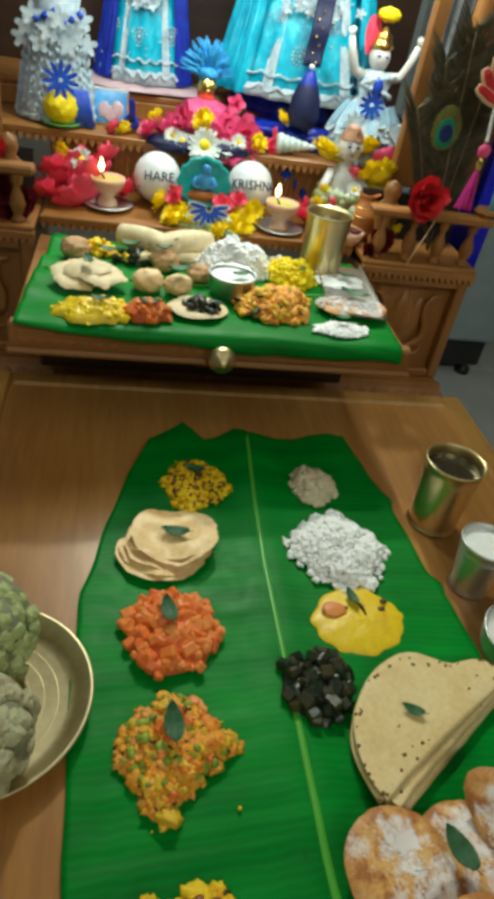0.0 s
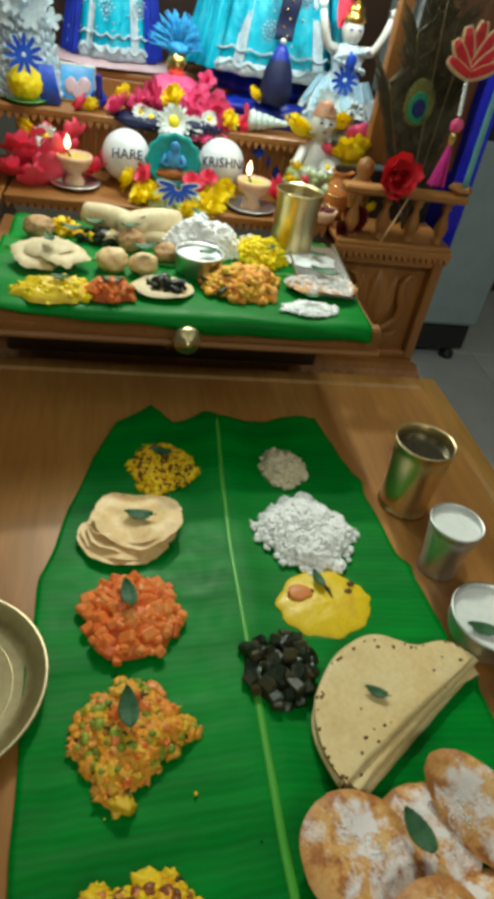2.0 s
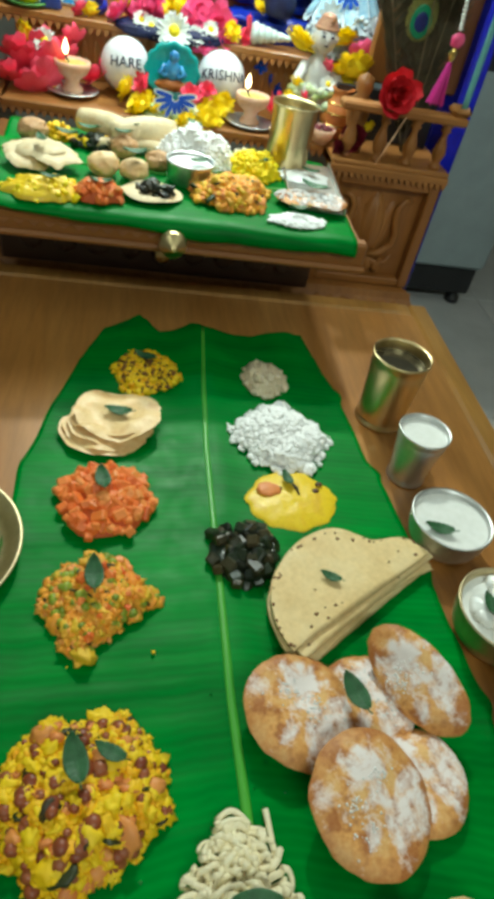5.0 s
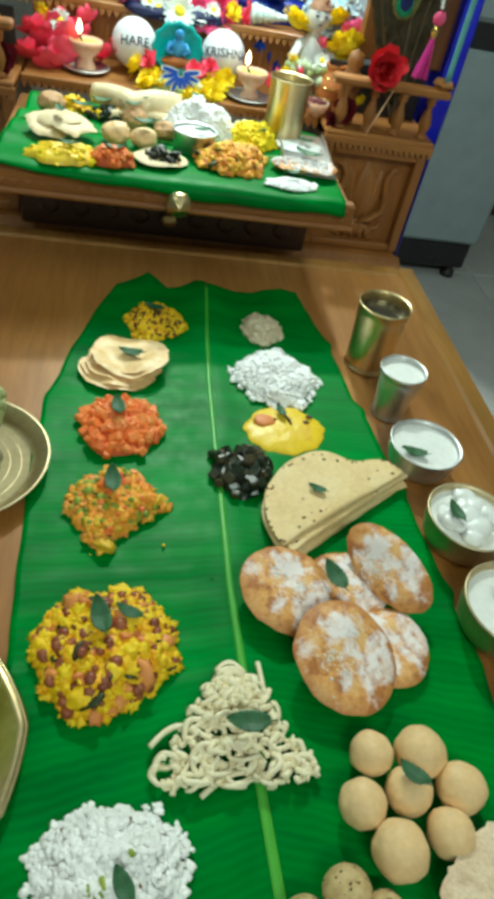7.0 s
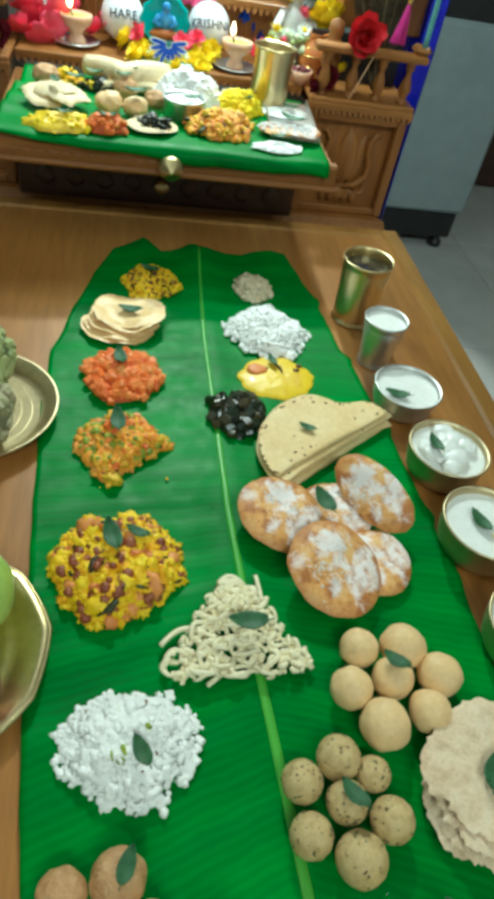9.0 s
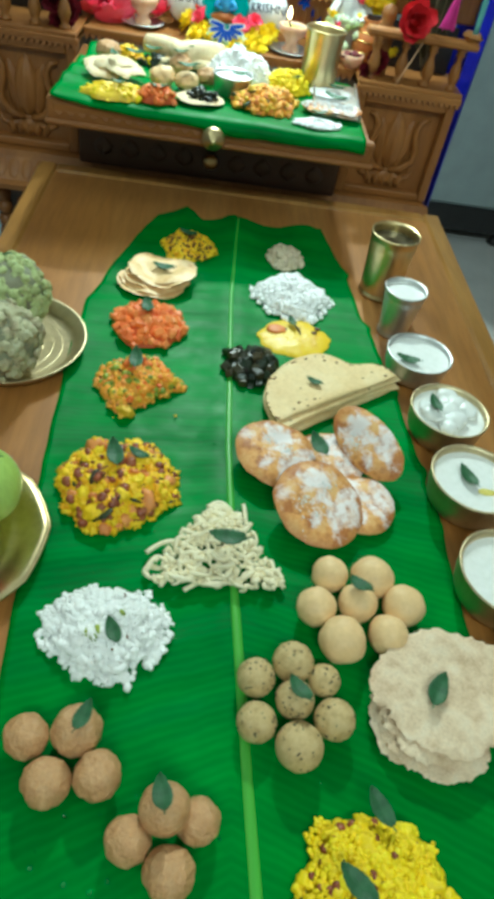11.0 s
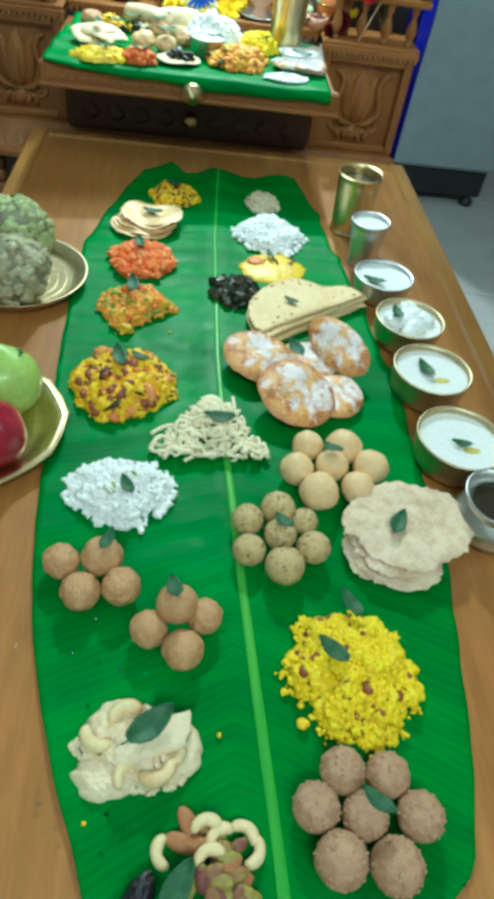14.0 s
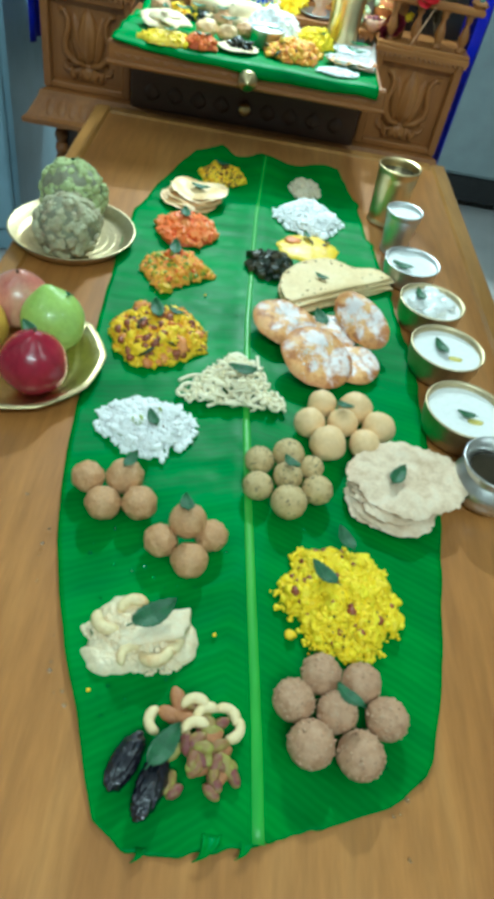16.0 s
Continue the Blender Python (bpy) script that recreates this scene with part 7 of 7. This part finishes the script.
    for k in range(150):
        a, l = rnd.uniform(0.1, 3.04), rnd.uniform(0.7, 1.15)
        px, pz, py = math.cos(a) * 0.034 * l - 0.004, math.sin(a) * 0.048 * l, rnd.uniform(-0.010, 0.010)
        sh.tube([(px * 0.3, 0.0, 0.082), (px * 0.7, py * 0.6, 0.084 + pz * 0.75), (px * 1.15, py, 0.084 + pz)], [0.0022, 0.0026, 0.0008], 4)
    statue("gold_faced_idol", sh, [M["pink_petal"], M["gold"], M["blue_feather"]], (-0.050, 1.555, 0.716), "seated gold-faced idol with a bright blue plume")
    # crawling child idol, seated upright
    sh = Shape()
    sh.blob((0, 0, 0.040), (0.024, 0.021, 0.042), 2, 0.06, 1.3, 4)
    for s in (-1, 1):
        sh.tube([(s * 0.018, -0.010, 0.010), (s * 0.034, -0.022, 0.012), (s * 0.016, -0.036, 0.010)], [0.012, 0.010, 0.007], 12)
        sh.tube([(s * 0.018, -0.004, 0.070), (s * 0.030, -0.016, 0.052), (s * 0.018, -0.030, 0.040)], [0.007, 0.0065, 0.005], 12)
    sh.tube([(0, 0, 0.074), (0, -0.003, 0.090)], 0.007, 12)
    sh.blob((0, -0.006, 0.102), (0.0152, 0.0158, 0.0180), 1, 0.03, 1.5, 4)
    for s in (-1, 1):
        sh.blob((s * 0.0150, -0.004, 0.101), (0.003, 0.003, 0.005), 1, 0, 1, 2)
    sh.blob((0, -0.0216, 0.1005), (0.0017, 0.0022, 0.0026), 1, 0, 1, 2)
    sh.slot = 1
    for k in range(4):
        sh.lathe([(0.0140 - 0.0016 * k, -0.0032), (0.0165 - 0.0020 * k, 0), (0.0138 - 0.0016 * k, 0.0032)], 26, (0, -0.004, 0.1125 + 0.0034 * k))
    sh.lathe([(0.009, 0), (0.007, 0.004), (0, 0.006)], 20, (0, -0.004, 0.1235))
    sh.blob((0.004, -0.016, 0.124), (0.0026, 0.0022, 0.005), 1, 0.2, 2, 2)
    sh.slot = 2
    for s in (-1, 1):
        sh.blob((s * 0.0058, -0.0203, 0.1050), (0.0029, 0.0012, 0.0015), 1, 0, 1, 2)
        sh.tube([(s * 0.0030, -0.0212, 0.1088), (s * 0.0062, -0.0204, 0.1098), (s * 0.0090, -0.0188, 0.1086)], 0.0005, 5)
    sh.blob((0, -0.0208, 0.0950), (0.0028, 0.0010, 0.0008), 1, 0, 1, 2)
    sh.slot = 3
    for k in range(110):
        a, zz = rnd.uniform(0, 6.28), rnd.uniform(0.0, 0.05)
        rr = 0.044 - 0.3 * zz
        sh.blob((rr * math.cos(a), rr * math.sin(a) - 0.008, zz), rnd.uniform(0.004, 0.007), k, 0.4, 2, 1)
    statue("child_idol", sh, [M["skin_white"], M["turban"], M["ink"], M["bud"]], (0.160, 1.418, 0.636), "seated pale child idol with a turban and jasmine strings").scale = (1.14, 1.14, 1.16)
    # navy thread tassel with its sash
    t = thing("navy_tassel", (0.106, 1.520, 0.766), "full navy thread tassel hanging on a gold-beaded sash", "tassel")
    t.matrix_basis = spin((0.104, 1.520, 0.752), 0, 0, 0, 0.84)
    part("threads", Shape().lathe([(0.0, 0.002), (0.020, 0.0), (0.026, 0.006), (0.029, 0.024), (0.026, 0.050), (0.018, 0.074), (0.010, 0.088), (0.0, 0.091)], 60, wob=lambda a, z: 1 + 0.05 * math.sin(23 * a + 40 * z) * (z < 0.08)), M["navy"], t)
    part("cap", Shape().lathe([(0.0185, 0.072), (0.0125, 0.088), (0.008, 0.096), (0.0, 0.099)], 30), M["royal"], t, "bright blue cap")
    part("bead", Shape().blob((0, -0.002, 0.103), 0.0055, 1, 0.2, 2, 2), M["white_petal"], t, "pale bead")
    part("sash", Shape().sheet(lambda i, j: ((i - 0.5) * 0.034 + 0.012 * j, 0.004 * math.sin(9 * j) + 0.020 * j, 0.104 + 0.11 * j), 8, 12), M["navy"], t, solid=0.002)
    for k in range(7):
        part("gold_bead", Shape().blob((0.004 * (-1) ** k + 0.001 * k, -0.006 + 0.003 * k, 0.112 + 0.013 * k), 0.0028, k, 0.2, 2, 1), M["gold"], t)
    t = thing("blue_altar_cloth", (0.09, 1.560, 0.7145), "crumpled royal blue satin cloth on the shelf", "cloth")
    part("cloth", Shape().blob((0, 0, 0.012), (0.085, 0.045, 0.026), 9, 0.30, 2.4, 4, flat=-0.012), M["royal"], t)
    t = thing("blue_shelf_cloth", (-0.060, 1.478, 0.714), "dark navy cloth under the seated idol", "cloth")
    part("cloth", Shape().blob((0, 0, 0.0), (0.085, 0.030, 0.014), 4, 0.2, 2, 4), M["navy"], t)


M["turban"] = stuff_mat("pink_gold_turban", (0.46, 0.20, 0.14), (0.62, 0.36, 0.20), 0.4, 90)
idols()


def altar_things():
    text_ball(-0.125, 1.432, 0.672, "HARE", 2)
    text_ball(0.018, 1.430, 0.676, "KRISHNA", 4)
    lamp(-0.198, 1.398, 0.631)
    lamp(0.062, 1.372, 0.631)
    # oval teal plaque with a blue seated shape
    t = thing("teal_plaque", (-0.057, 1.398, 0.680), "oval teal enamel plaque with a blue figure in relief", "plaque")
    part("plate", Shape().lathe([(0, 0), (0.030, 0), (0.038, 0.003), (0.040, 0.007), (0.037, 0.010), (0.031, 0.006), (0, 0.006)], 40, m=spin((0, 0.004, 0), 80, 0, 0, (1.0, 0.95, 1.0)), wob=lambda a, z: 1 + 0.05 * math.cos(12 * a)), M["teal"], t)
    sh = Shape().blob((0, -0.006, 0.004), (0.011, 0.006, 0.014), 1, 0.1, 2, 3)
    sh.blob((0.001, -0.008, 0.022), (0.007, 0.005, 0.008), 1, 0.05, 2, 3)
    for s in (-1, 1):
        sh.tube([(s * 0.010, -0.006, 0.010), (s * 0.018, -0.007, 0.0), (s * 0.008, -0.010, -0.004)], 0.004, 8)
    part("relief", sh, M["sky"], t, "blue relief shape")
    part("base_relief", Shape().blob((0, -0.006, -0.016), (0.024, 0.006, 0.008), 2, 0.15, 3, 3), M["clay"], t, "orange base of the relief")
    # blue enamel lotus brooch
    t = thing("blue_lotus_brooch", (-0.052, 1.340, 0.662), "blue and white enamel lotus brooch among the flowers", "brooch")
    for k in range(9):
        sh = Shape()
        petal(sh, pose(0, -0.001, 0, 78, 0, 0) @ pose(0, 0, 0, 0, 0, 80 + 25 * k) @ pose(0, 0.005, 0), 0.023, 0.0058, 0.02)
        sh.slot = 1
        petal(sh, pose(0, 0.0005, 0, 78, 0, 0) @ pose(0, 0, 0, 0, 0, 80 + 25 * k) @ pose(0, 0.004, 0), 0.027, 0.0095, 0.02)
        part("petal", sh, [M["petalblue"], M["white_petal"]], t)
    # greenery under the brooch
    t = thing("jasmine_heap", (-0.050, 1.350, 0.630), "heap of pale green jasmine buds under the brooch", "flowers")
    part("buds", bits(150, 0.042, 0.016, 0.020, 91, lump_of(0.003, 0.006)), M["bud"], t)["kind"] = "stuff"
    solo("incense_stick", Shape().tube([(0.235, 1.262, 0.637), (0.250, 1.268, 0.668), (0.265, 1.276, 0.700)], [0.0011, 0.0011, 0.0009], 7), M["peachgold"], (0, 0, 0), "thin pale incense stick leaning on the carved block", "incense")
    for x, z, k in ((0.085, 0.690, 0), (0.116, 0.659, 1), (0.100, 0.672, 2)):
        ob = solo("blue_blossom", bloom([(6, 1.0, 0.6, 8, 0.3), (5, 0.7, 0.5, 40, 0.3)], 40 + k, 0.011), M["petalblue"], (x, 1.482, z), "small bright blue blossom stuck on the altar step", "flower", "blue blossoms")
        ob.matrix_basis = spin((x, 1.484, z), 84, 10 * k, 40 * k)
    # clay pot, tumbler, bowl of petals
    t = thing("clay_pot", (0.196, 1.378, 0.631), "small orange clay pot with gold stripes", "pot")
    part("body", Shape().lathe([(0, 0), (0.014, 0), (0.024, 0.012), (0.028, 0.030), (0.024, 0.048), (0.014, 0.058), (0.013, 0.064), (0.018, 0.070), (0.016, 0.070), (0, 0.062)], 32), M["clay"], t)
    sh = Shape()
    for z, r in ((0.022, 0.0272), (0.038, 0.0272), (0.050, 0.0222)):
        sh.lathe([(r - 0.0004, z - 0.0012), (r + 0.0008, z), (r - 0.0004, z + 0.0012)], 32)
    part("stripe", sh, M["gold"], t)
    t = thing("petal_cup", (0.168, 1.340, 0.631), "small peach cup holding dark pink petals", "cup")
    part("cup", Shape().lathe([(0, 0), (0.010, 0), (0.017, 0.010), (0.020, 0.022), (0.018, 0.022), (0.014, 0.010), (0, 0.004)], 28), M["lampcup"], t)
    g = part("petals", bits(26, 0.015, 0.015, 0.008, 92, lump_of(0.003, 0.006, 0.4)), M["maroon_petal"], t)
    g["kind"], g.location = "stuff", (0, 0, 0.017)
    # yellow flower ball on a green saucer, framed picture, peacock figurine
    t = thing("marigold_ball", (-0.272, 1.492, 0.714), "round heap of yellow petals on a green saucer", "flowers")
    part("saucer", Shape().lathe([(0, 0), (0.018, 0), (0.030, 0.006), (0.028, 0.007), (0, 0.003)], 28), M["green_leaf"], t)
    part("petals", Shape().blob((0, 0, 0.026), (0.025, 0.024, 0.024), 3, 0.12, 6, 4), M["yellow_petal"], t)
    t = thing("framed_picture", (-0.200, 1.530, 0.715), "small framed picture with plain blue and peach shapes", "picture")
    m = spin((0, 0, 0), -12)
    part("frame", Shape().box((0, 0, 0.026), (0.056, 0.005, 0.052), 0.002, m), M["silver"], t, smooth=False)
    sh = Shape().box((0, -0.0032, 0.026), (0.049, 0.001, 0.045), 0.0003, m)
    sh.slot = 1
    for k, (dx, dz) in enumerate(((-0.010, 0.020), (0.011, 0.022), (0.0, 0.014))):
        sh.blob((0, 0, 0), 1.0, k, 0.2, 2, 2, m @ spin((dx, -0.0042, dz + 0.002), 0, 0, 0, (0.009, 0.0008, 0.012)))
    part("print", sh, [M["sky"], M["blush"]], t, "plain coloured print")
    for x, y, s, mt, lab in ((-0.168, 1.508, 1.0, "royal", "small royal blue bird figurine on the shelf"), (0.055, 1.494, 0.8, "red_petal", "small red bird figurine with gold crest")):
        t = thing("bird_figurine", (x, y, 0.714), lab, "figurine", "bird figurines")
        sh = Shape().blob((0, 0, 0.014 * s), (0.013 * s, 0.016 * s, 0.012 * s), 2, 0.05, 1, 3)
        sh.tube([(0, -0.010 * s, 0.018 * s), (0.002, -0.014 * s, 0.032 * s), (0, -0.012 * s, 0.046 * s), (0, -0.020 * s, 0.050 * s)], [0.007 * s, 0.0045 * s, 0.005 * s, 0.002 * s], 10)
        part("body", sh, M[mt], t)
        part("base", Shape().lathe([(0, 0), (0.010 * s, 0), (0.008 * s, 0.004 * s), (0, 0.004 * s)], 20), M["gold"], t)
    t = thing("conch_shell", (0.092, 1.492, 0.714), "pale green and white conch shell on the shelf", "shell")
    sh = Shape()
    for k in range(6):
        sh.blob((0.010 * k - 0.024, 0, 0.016), (0.010, 0.016 - 0.0022 * k, 0.016 - 0.0022 * k), k, 0.08, 2, 3)
    part("shell", sh, M["pearl"], t)
    # peacock feathers leaning on the balustrade
    r = random.Random(3)
    t = thing("peacock_feathers", (0.292, 1.332, 0.640), "bunch of brown peacock feathers with a blue-green eye", "feathers")
    for f, (dx, top, eye) in enumerate(((-0.032, 0.20, True), (-0.055, 0.25, False), (-0.006, 0.27, False), (-0.078, 0.19, False), (0.008, 0.22, False), (-0.030, 0.29, False))):
        quill = [(dx * q * 1.0, -0.006 * f * 0.3, top * q) for q in np.linspace(0, 1, 12)]
        fe = part("quill", Shape().tube(quill, [0.0012 - 0.0006 * k / 11 for k in range(12)], 5), M["quill"], t, "thin brown quill")
        sh = Shape()
        for k in range(520):
            q = r.uniform(0.12, 1.0)
            s = r.choice((-1, 1))
            l = 0.056 * (0.4 + 0.7 * r.random()) * (1 - 0.5 * abs(q - 0.75))
            x0, z0 = dx * q, top * q
            sh.tube([(x0, -0.001, z0), (x0 + s * l * 0.35, -0.003 + r.uniform(-0.004, 0.004), z0 + l * 0.45), (x0 + s * l * 0.62, r.uniform(-0.008, 0.004), z0 + l * 0.75)], [0.0009, 0.0009, 0.0003], 3, False)
        part("barb", sh, M["barb"], fe, "brown hair-like barbs")["kind"] = "stuff"
        if eye:
            for nm, ry, rz_, mt, dy in (("eye_gold", 0.022, 0.030, "olive", -0.006), ("eye_green", 0.0150, 0.020, "eyegreen", -0.0075), ("eye_blue", 0.0095, 0.012, "eyeblue", -0.0088)):
                part(nm, Shape().blob((dx * 0.9, dy, top * 0.86 - (0.0 if nm == "eye_gold" else 0.006)), (ry, 0.0014, rz_), 2, 0.04, 1, 3), M[mt], fe)
    # hanging lotus ornament with tassel
    t = thing("lotus_hanging", (0.290, 1.262, 0.880), "red lotus ornament with gold outline and a pink tassel", "ornament")
    for k, (a, l, w) in enumerate(((0, 0.056, 0.019), (20, 0.052, 0.017), (-20, 0.052, 0.017), (40, 0.045, 0.016), (-40, 0.045, 0.016), (64, 0.035, 0.014), (-64, 0.035, 0.014))):
        sh = Shape()
        petal(sh, pose(0, -0.0006 * k, -0.020, 90, 0, 0) @ pose(0, 0, 0, 0, 0, a), l, w * 0.72, 0.02)
        sh.slot = 1
        petal(sh, pose(0, -0.0006 * k + 0.0006, -0.022, 90, 0, 0) @ pose(0, 0, 0, 0, 0, a), l * 1.08, w * 1.15, 0.02)
        part("petal", sh, [M["rose_petal"], M["peachgold"]], t, solid=0.0008)
    part("cord", Shape().tube([(0, 0, 0.02), (0.004, 0, 0.40)], 0.0010, 6), M["quill"], t)
    for k in range(9):
        part("bead", Shape().blob((0.0006 * k, 0, -0.026 - 0.0048 * k), 0.0028, k, 0.0, 1, 2), M["white_petal"], t)
    part("heart", Shape().blob((0.006, 0, -0.078), (0.009, 0.004, 0.009), 2, 0.15, 2, 3), M["pink_petal"], t)
    part("gold_cap", Shape().lathe([(0.002, 0.006), (0.006, 0), (0.005, -0.004), (0.003, -0.010)], 14, (0.005, 0, -0.092)), M["gold"], t)
    sh = Shape()
    for k in range(90):
        a, q = r.uniform(0, 6.28), math.sqrt(r.random())
        sh.tube([(0.005, 0, -0.096), (0.005 + 0.004 * q * math.cos(a), 0.004 * q * math.sin(a), -0.110), (0.002 + 0.0125 * q * math.cos(a), 0.012 * q * math.sin(a), -0.152 + r.uniform(-0.003, 0.003))], 0.0008, 4, False)
    part("tassel", sh, M["tassel"], t, "bright pink thread tassel")["kind"] = "stuff"
    t = thing("teal_ribbon", (0.345, 1.278, 0.722), "narrow teal ribbon hanging beside the altar", "ribbon")
    part("ribbon", Shape().sheet(lambda i, j: ((i - 0.5) * 0.009, 0.002 * math.sin(j * 9), j * 0.60), 2, 30), M["teal_pale"], t, solid=0.0006)
    t = thing("grey_drape", (0.248, 1.352, 0.86), "thin grey gauze drape hanging by the pillar", "drape")
    part("gauze", Shape().sheet(lambda i, j: ((i - 0.5) * 0.034 + 0.006 * j, 0.006 * math.sin(i * 14), j * 0.45), 20, 12), M["gauze"], t, solid=0.0006)
    # blue cloth behind the altar, on both sides
    for x, rz, lab in ((0.374, 4, "royal blue satin cloth hanging beside the altar"), (-0.500, -4, "royal blue satin cloth hanging beside the altar")):
        t = thing("blue_backcloth", (x, 1.42, 0.40 if x > 0 else 0.50), lab, "cloth", "blue cloths", rz)
        h = 0.92 if x > 0 else 0.82
        def hang(i, j):
            return (0.006 * math.sin(i * 19) + 0.006 * noise.noise(Vector((i * 5, j * 4, x))), -0.09 + 0.14 * i, h * j)
        part("cloth", Shape().sheet(hang, 60, 20), M["blue_cloth"], t, solid=0.001)
    part_recess()


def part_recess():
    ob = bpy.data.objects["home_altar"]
    # black boards added in place of the shade in the gaps behind the balusters
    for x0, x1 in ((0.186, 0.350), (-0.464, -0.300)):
        part("side_recess", Shape().box(((x0 + x1) / 2, 1.385, 0.670), (x1 - x0, 0.008, 0.072), 0.001), M["black"], ob, "black board added as the shade behind the balusters", smooth=False)


M["pearl"] = stuff_mat("pale_shell", (0.45, 0.60, 0.55), (0.72, 0.76, 0.72), 0.25, 40)
M["quill"] = stuff_mat("brown_quill", (0.16, 0.12, 0.06), (0.24, 0.18, 0.10), 0.5, 60)
M["barb"] = stuff_mat("brown_barbs", (0.050, 0.044, 0.022), (0.110, 0.085, 0.040), 0.6, 60)
M["olive"] = stuff_mat("olive_feather", (0.14, 0.15, 0.03), (0.22, 0.21, 0.05), 0.4, 120, relief=0.5)
M["eyegreen"] = stuff_mat("emerald_feather", (0.01, 0.20, 0.09), (0.02, 0.30, 0.14), 0.3, 120, relief=0.5)
M["eyeblue"] = stuff_mat("deep_blue_feather", (0.006, 0.012, 0.10), (0.012, 0.03, 0.18), 0.3, 120, relief=0.5)
M["peachgold"] = stuff_mat("peach_gold_outline", (0.70, 0.40, 0.22), (0.80, 0.52, 0.30), 0.4, 40)
M["tassel"] = stuff_mat("magenta_thread", (0.55, 0.015, 0.22), (0.72, 0.04, 0.34), 0.5, 60)
M["teal_pale"] = stuff_mat("pale_teal_ribbon", (0.14, 0.42, 0.40), (0.22, 0.52, 0.50), 0.4, 40)
M["gauze"] = stuff_mat("grey_gauze", (0.26, 0.27, 0.29), (0.36, 0.37, 0.39), 0.7, 60)
altar_things()


# ---- rest of the room ----
def appliances():
    t = thing("refrigerator", (0.70, 2.02, 0.0), "grey enamel refrigerator with a black base standing on the floor", "refrigerator")
    part("body", Shape().box((0, 0.30, 0.385), (0.48, 0.58, 0.51), 0.012), M["grey"], t, smooth=False)
    part("upper_body", Shape().box((0, 0.30, 1.17), (0.48, 0.58, 0.94), 0.012), M["grey"], t, smooth=False)
    part("door_gap", Shape().box((0, 0.305, 0.67), (0.470, 0.56, 0.07), 0.004), M["black"], t, "black gap between the doors", smooth=False)
    part("plinth", Shape().box((-0.005, 0.31, 0.085), (0.47, 0.56, 0.085), 0.006), M["black"], t, "black plinth", smooth=False)
    for x in (-0.18, 0.20):
        part("foot", Shape().lathe([(0, 0), (0.022, 0), (0.022, 0.018), (0.012, 0.022), (0.012, 0.05), (0, 0.05)], 18, (x, 0.06, 0.003)), M["black"], t, "round black foot")
    t = thing("steel_cupboard", (-0.96, 1.32, 0.0), "tall blue-grey steel cupboard standing behind the altar's side", "cupboard")
    part("body", Shape().box((0, 0.26, 0.93), (0.80, 0.50, 1.84), 0.008), M["bluegrey"], t, smooth=False)
    for s in (-1, 1):
        d = part("door", Shape().box((s * 0.198, 0.0, 0.95), (0.385, 0.022, 1.74), 0.006), M["bluegrey"], t, smooth=False)
        part("handle", Shape().tube([(s * 0.03, -0.012, 0.92), (s * 0.03, -0.035, 0.94), (s * 0.03, -0.035, 1.04), (s * 0.03, -0.012, 1.06)], 0.006, 10), M["steel"], d)
    part("edge_strip", Shape().box((0.335, -0.014, 0.95), (0.014, 0.006, 1.74), 0.002), M["silver"], t, "pale vertical edge strip", smooth=False)
    for x in (-0.36, 0.36):
        part("foot", Shape().box((x, 0.10, 0.008), (0.05, 0.05, 0.012), 0.002), M["black"], t)


appliances()


def doorway():
    t = thing("door_1", (1.36, 2.62, 0), "brown wooden door in a pale frame", "door", kind="structure")
    part("leaf", Shape().box((0.02, 0.0, 1.02), (0.62, 0.04, 2.02), 0.004), M["dark"], t, "brown wooden door leaf", smooth=False)
    for x in (-0.335, 0.375):
        part("jamb", Shape().box((x, -0.01, 1.04), (0.085, 0.08, 2.08), 0.004), M["wall"], t, "pale door jamb", smooth=False)
    part("head", Shape().box((0.02, -0.01, 2.12), (0.79, 0.08, 0.08), 0.004), M["wall"], t, smooth=False)


doorway()


def floor_tiles():
    fl = bpy.data.objects["floor"]
    me = Shape().box((0, 0, 0), (0.597, 0.597, 0.008), 0.0015).mesh("floor_tile", False)
    me.materials.append(M["floor"])
    for i in range(7):
        for j in range(8):
            o = new("tile", me)
            o.parent = fl
            o.location = (-1.80 + i * 0.6, -2.10 + j * 0.6, 0.020)


floor_tiles()
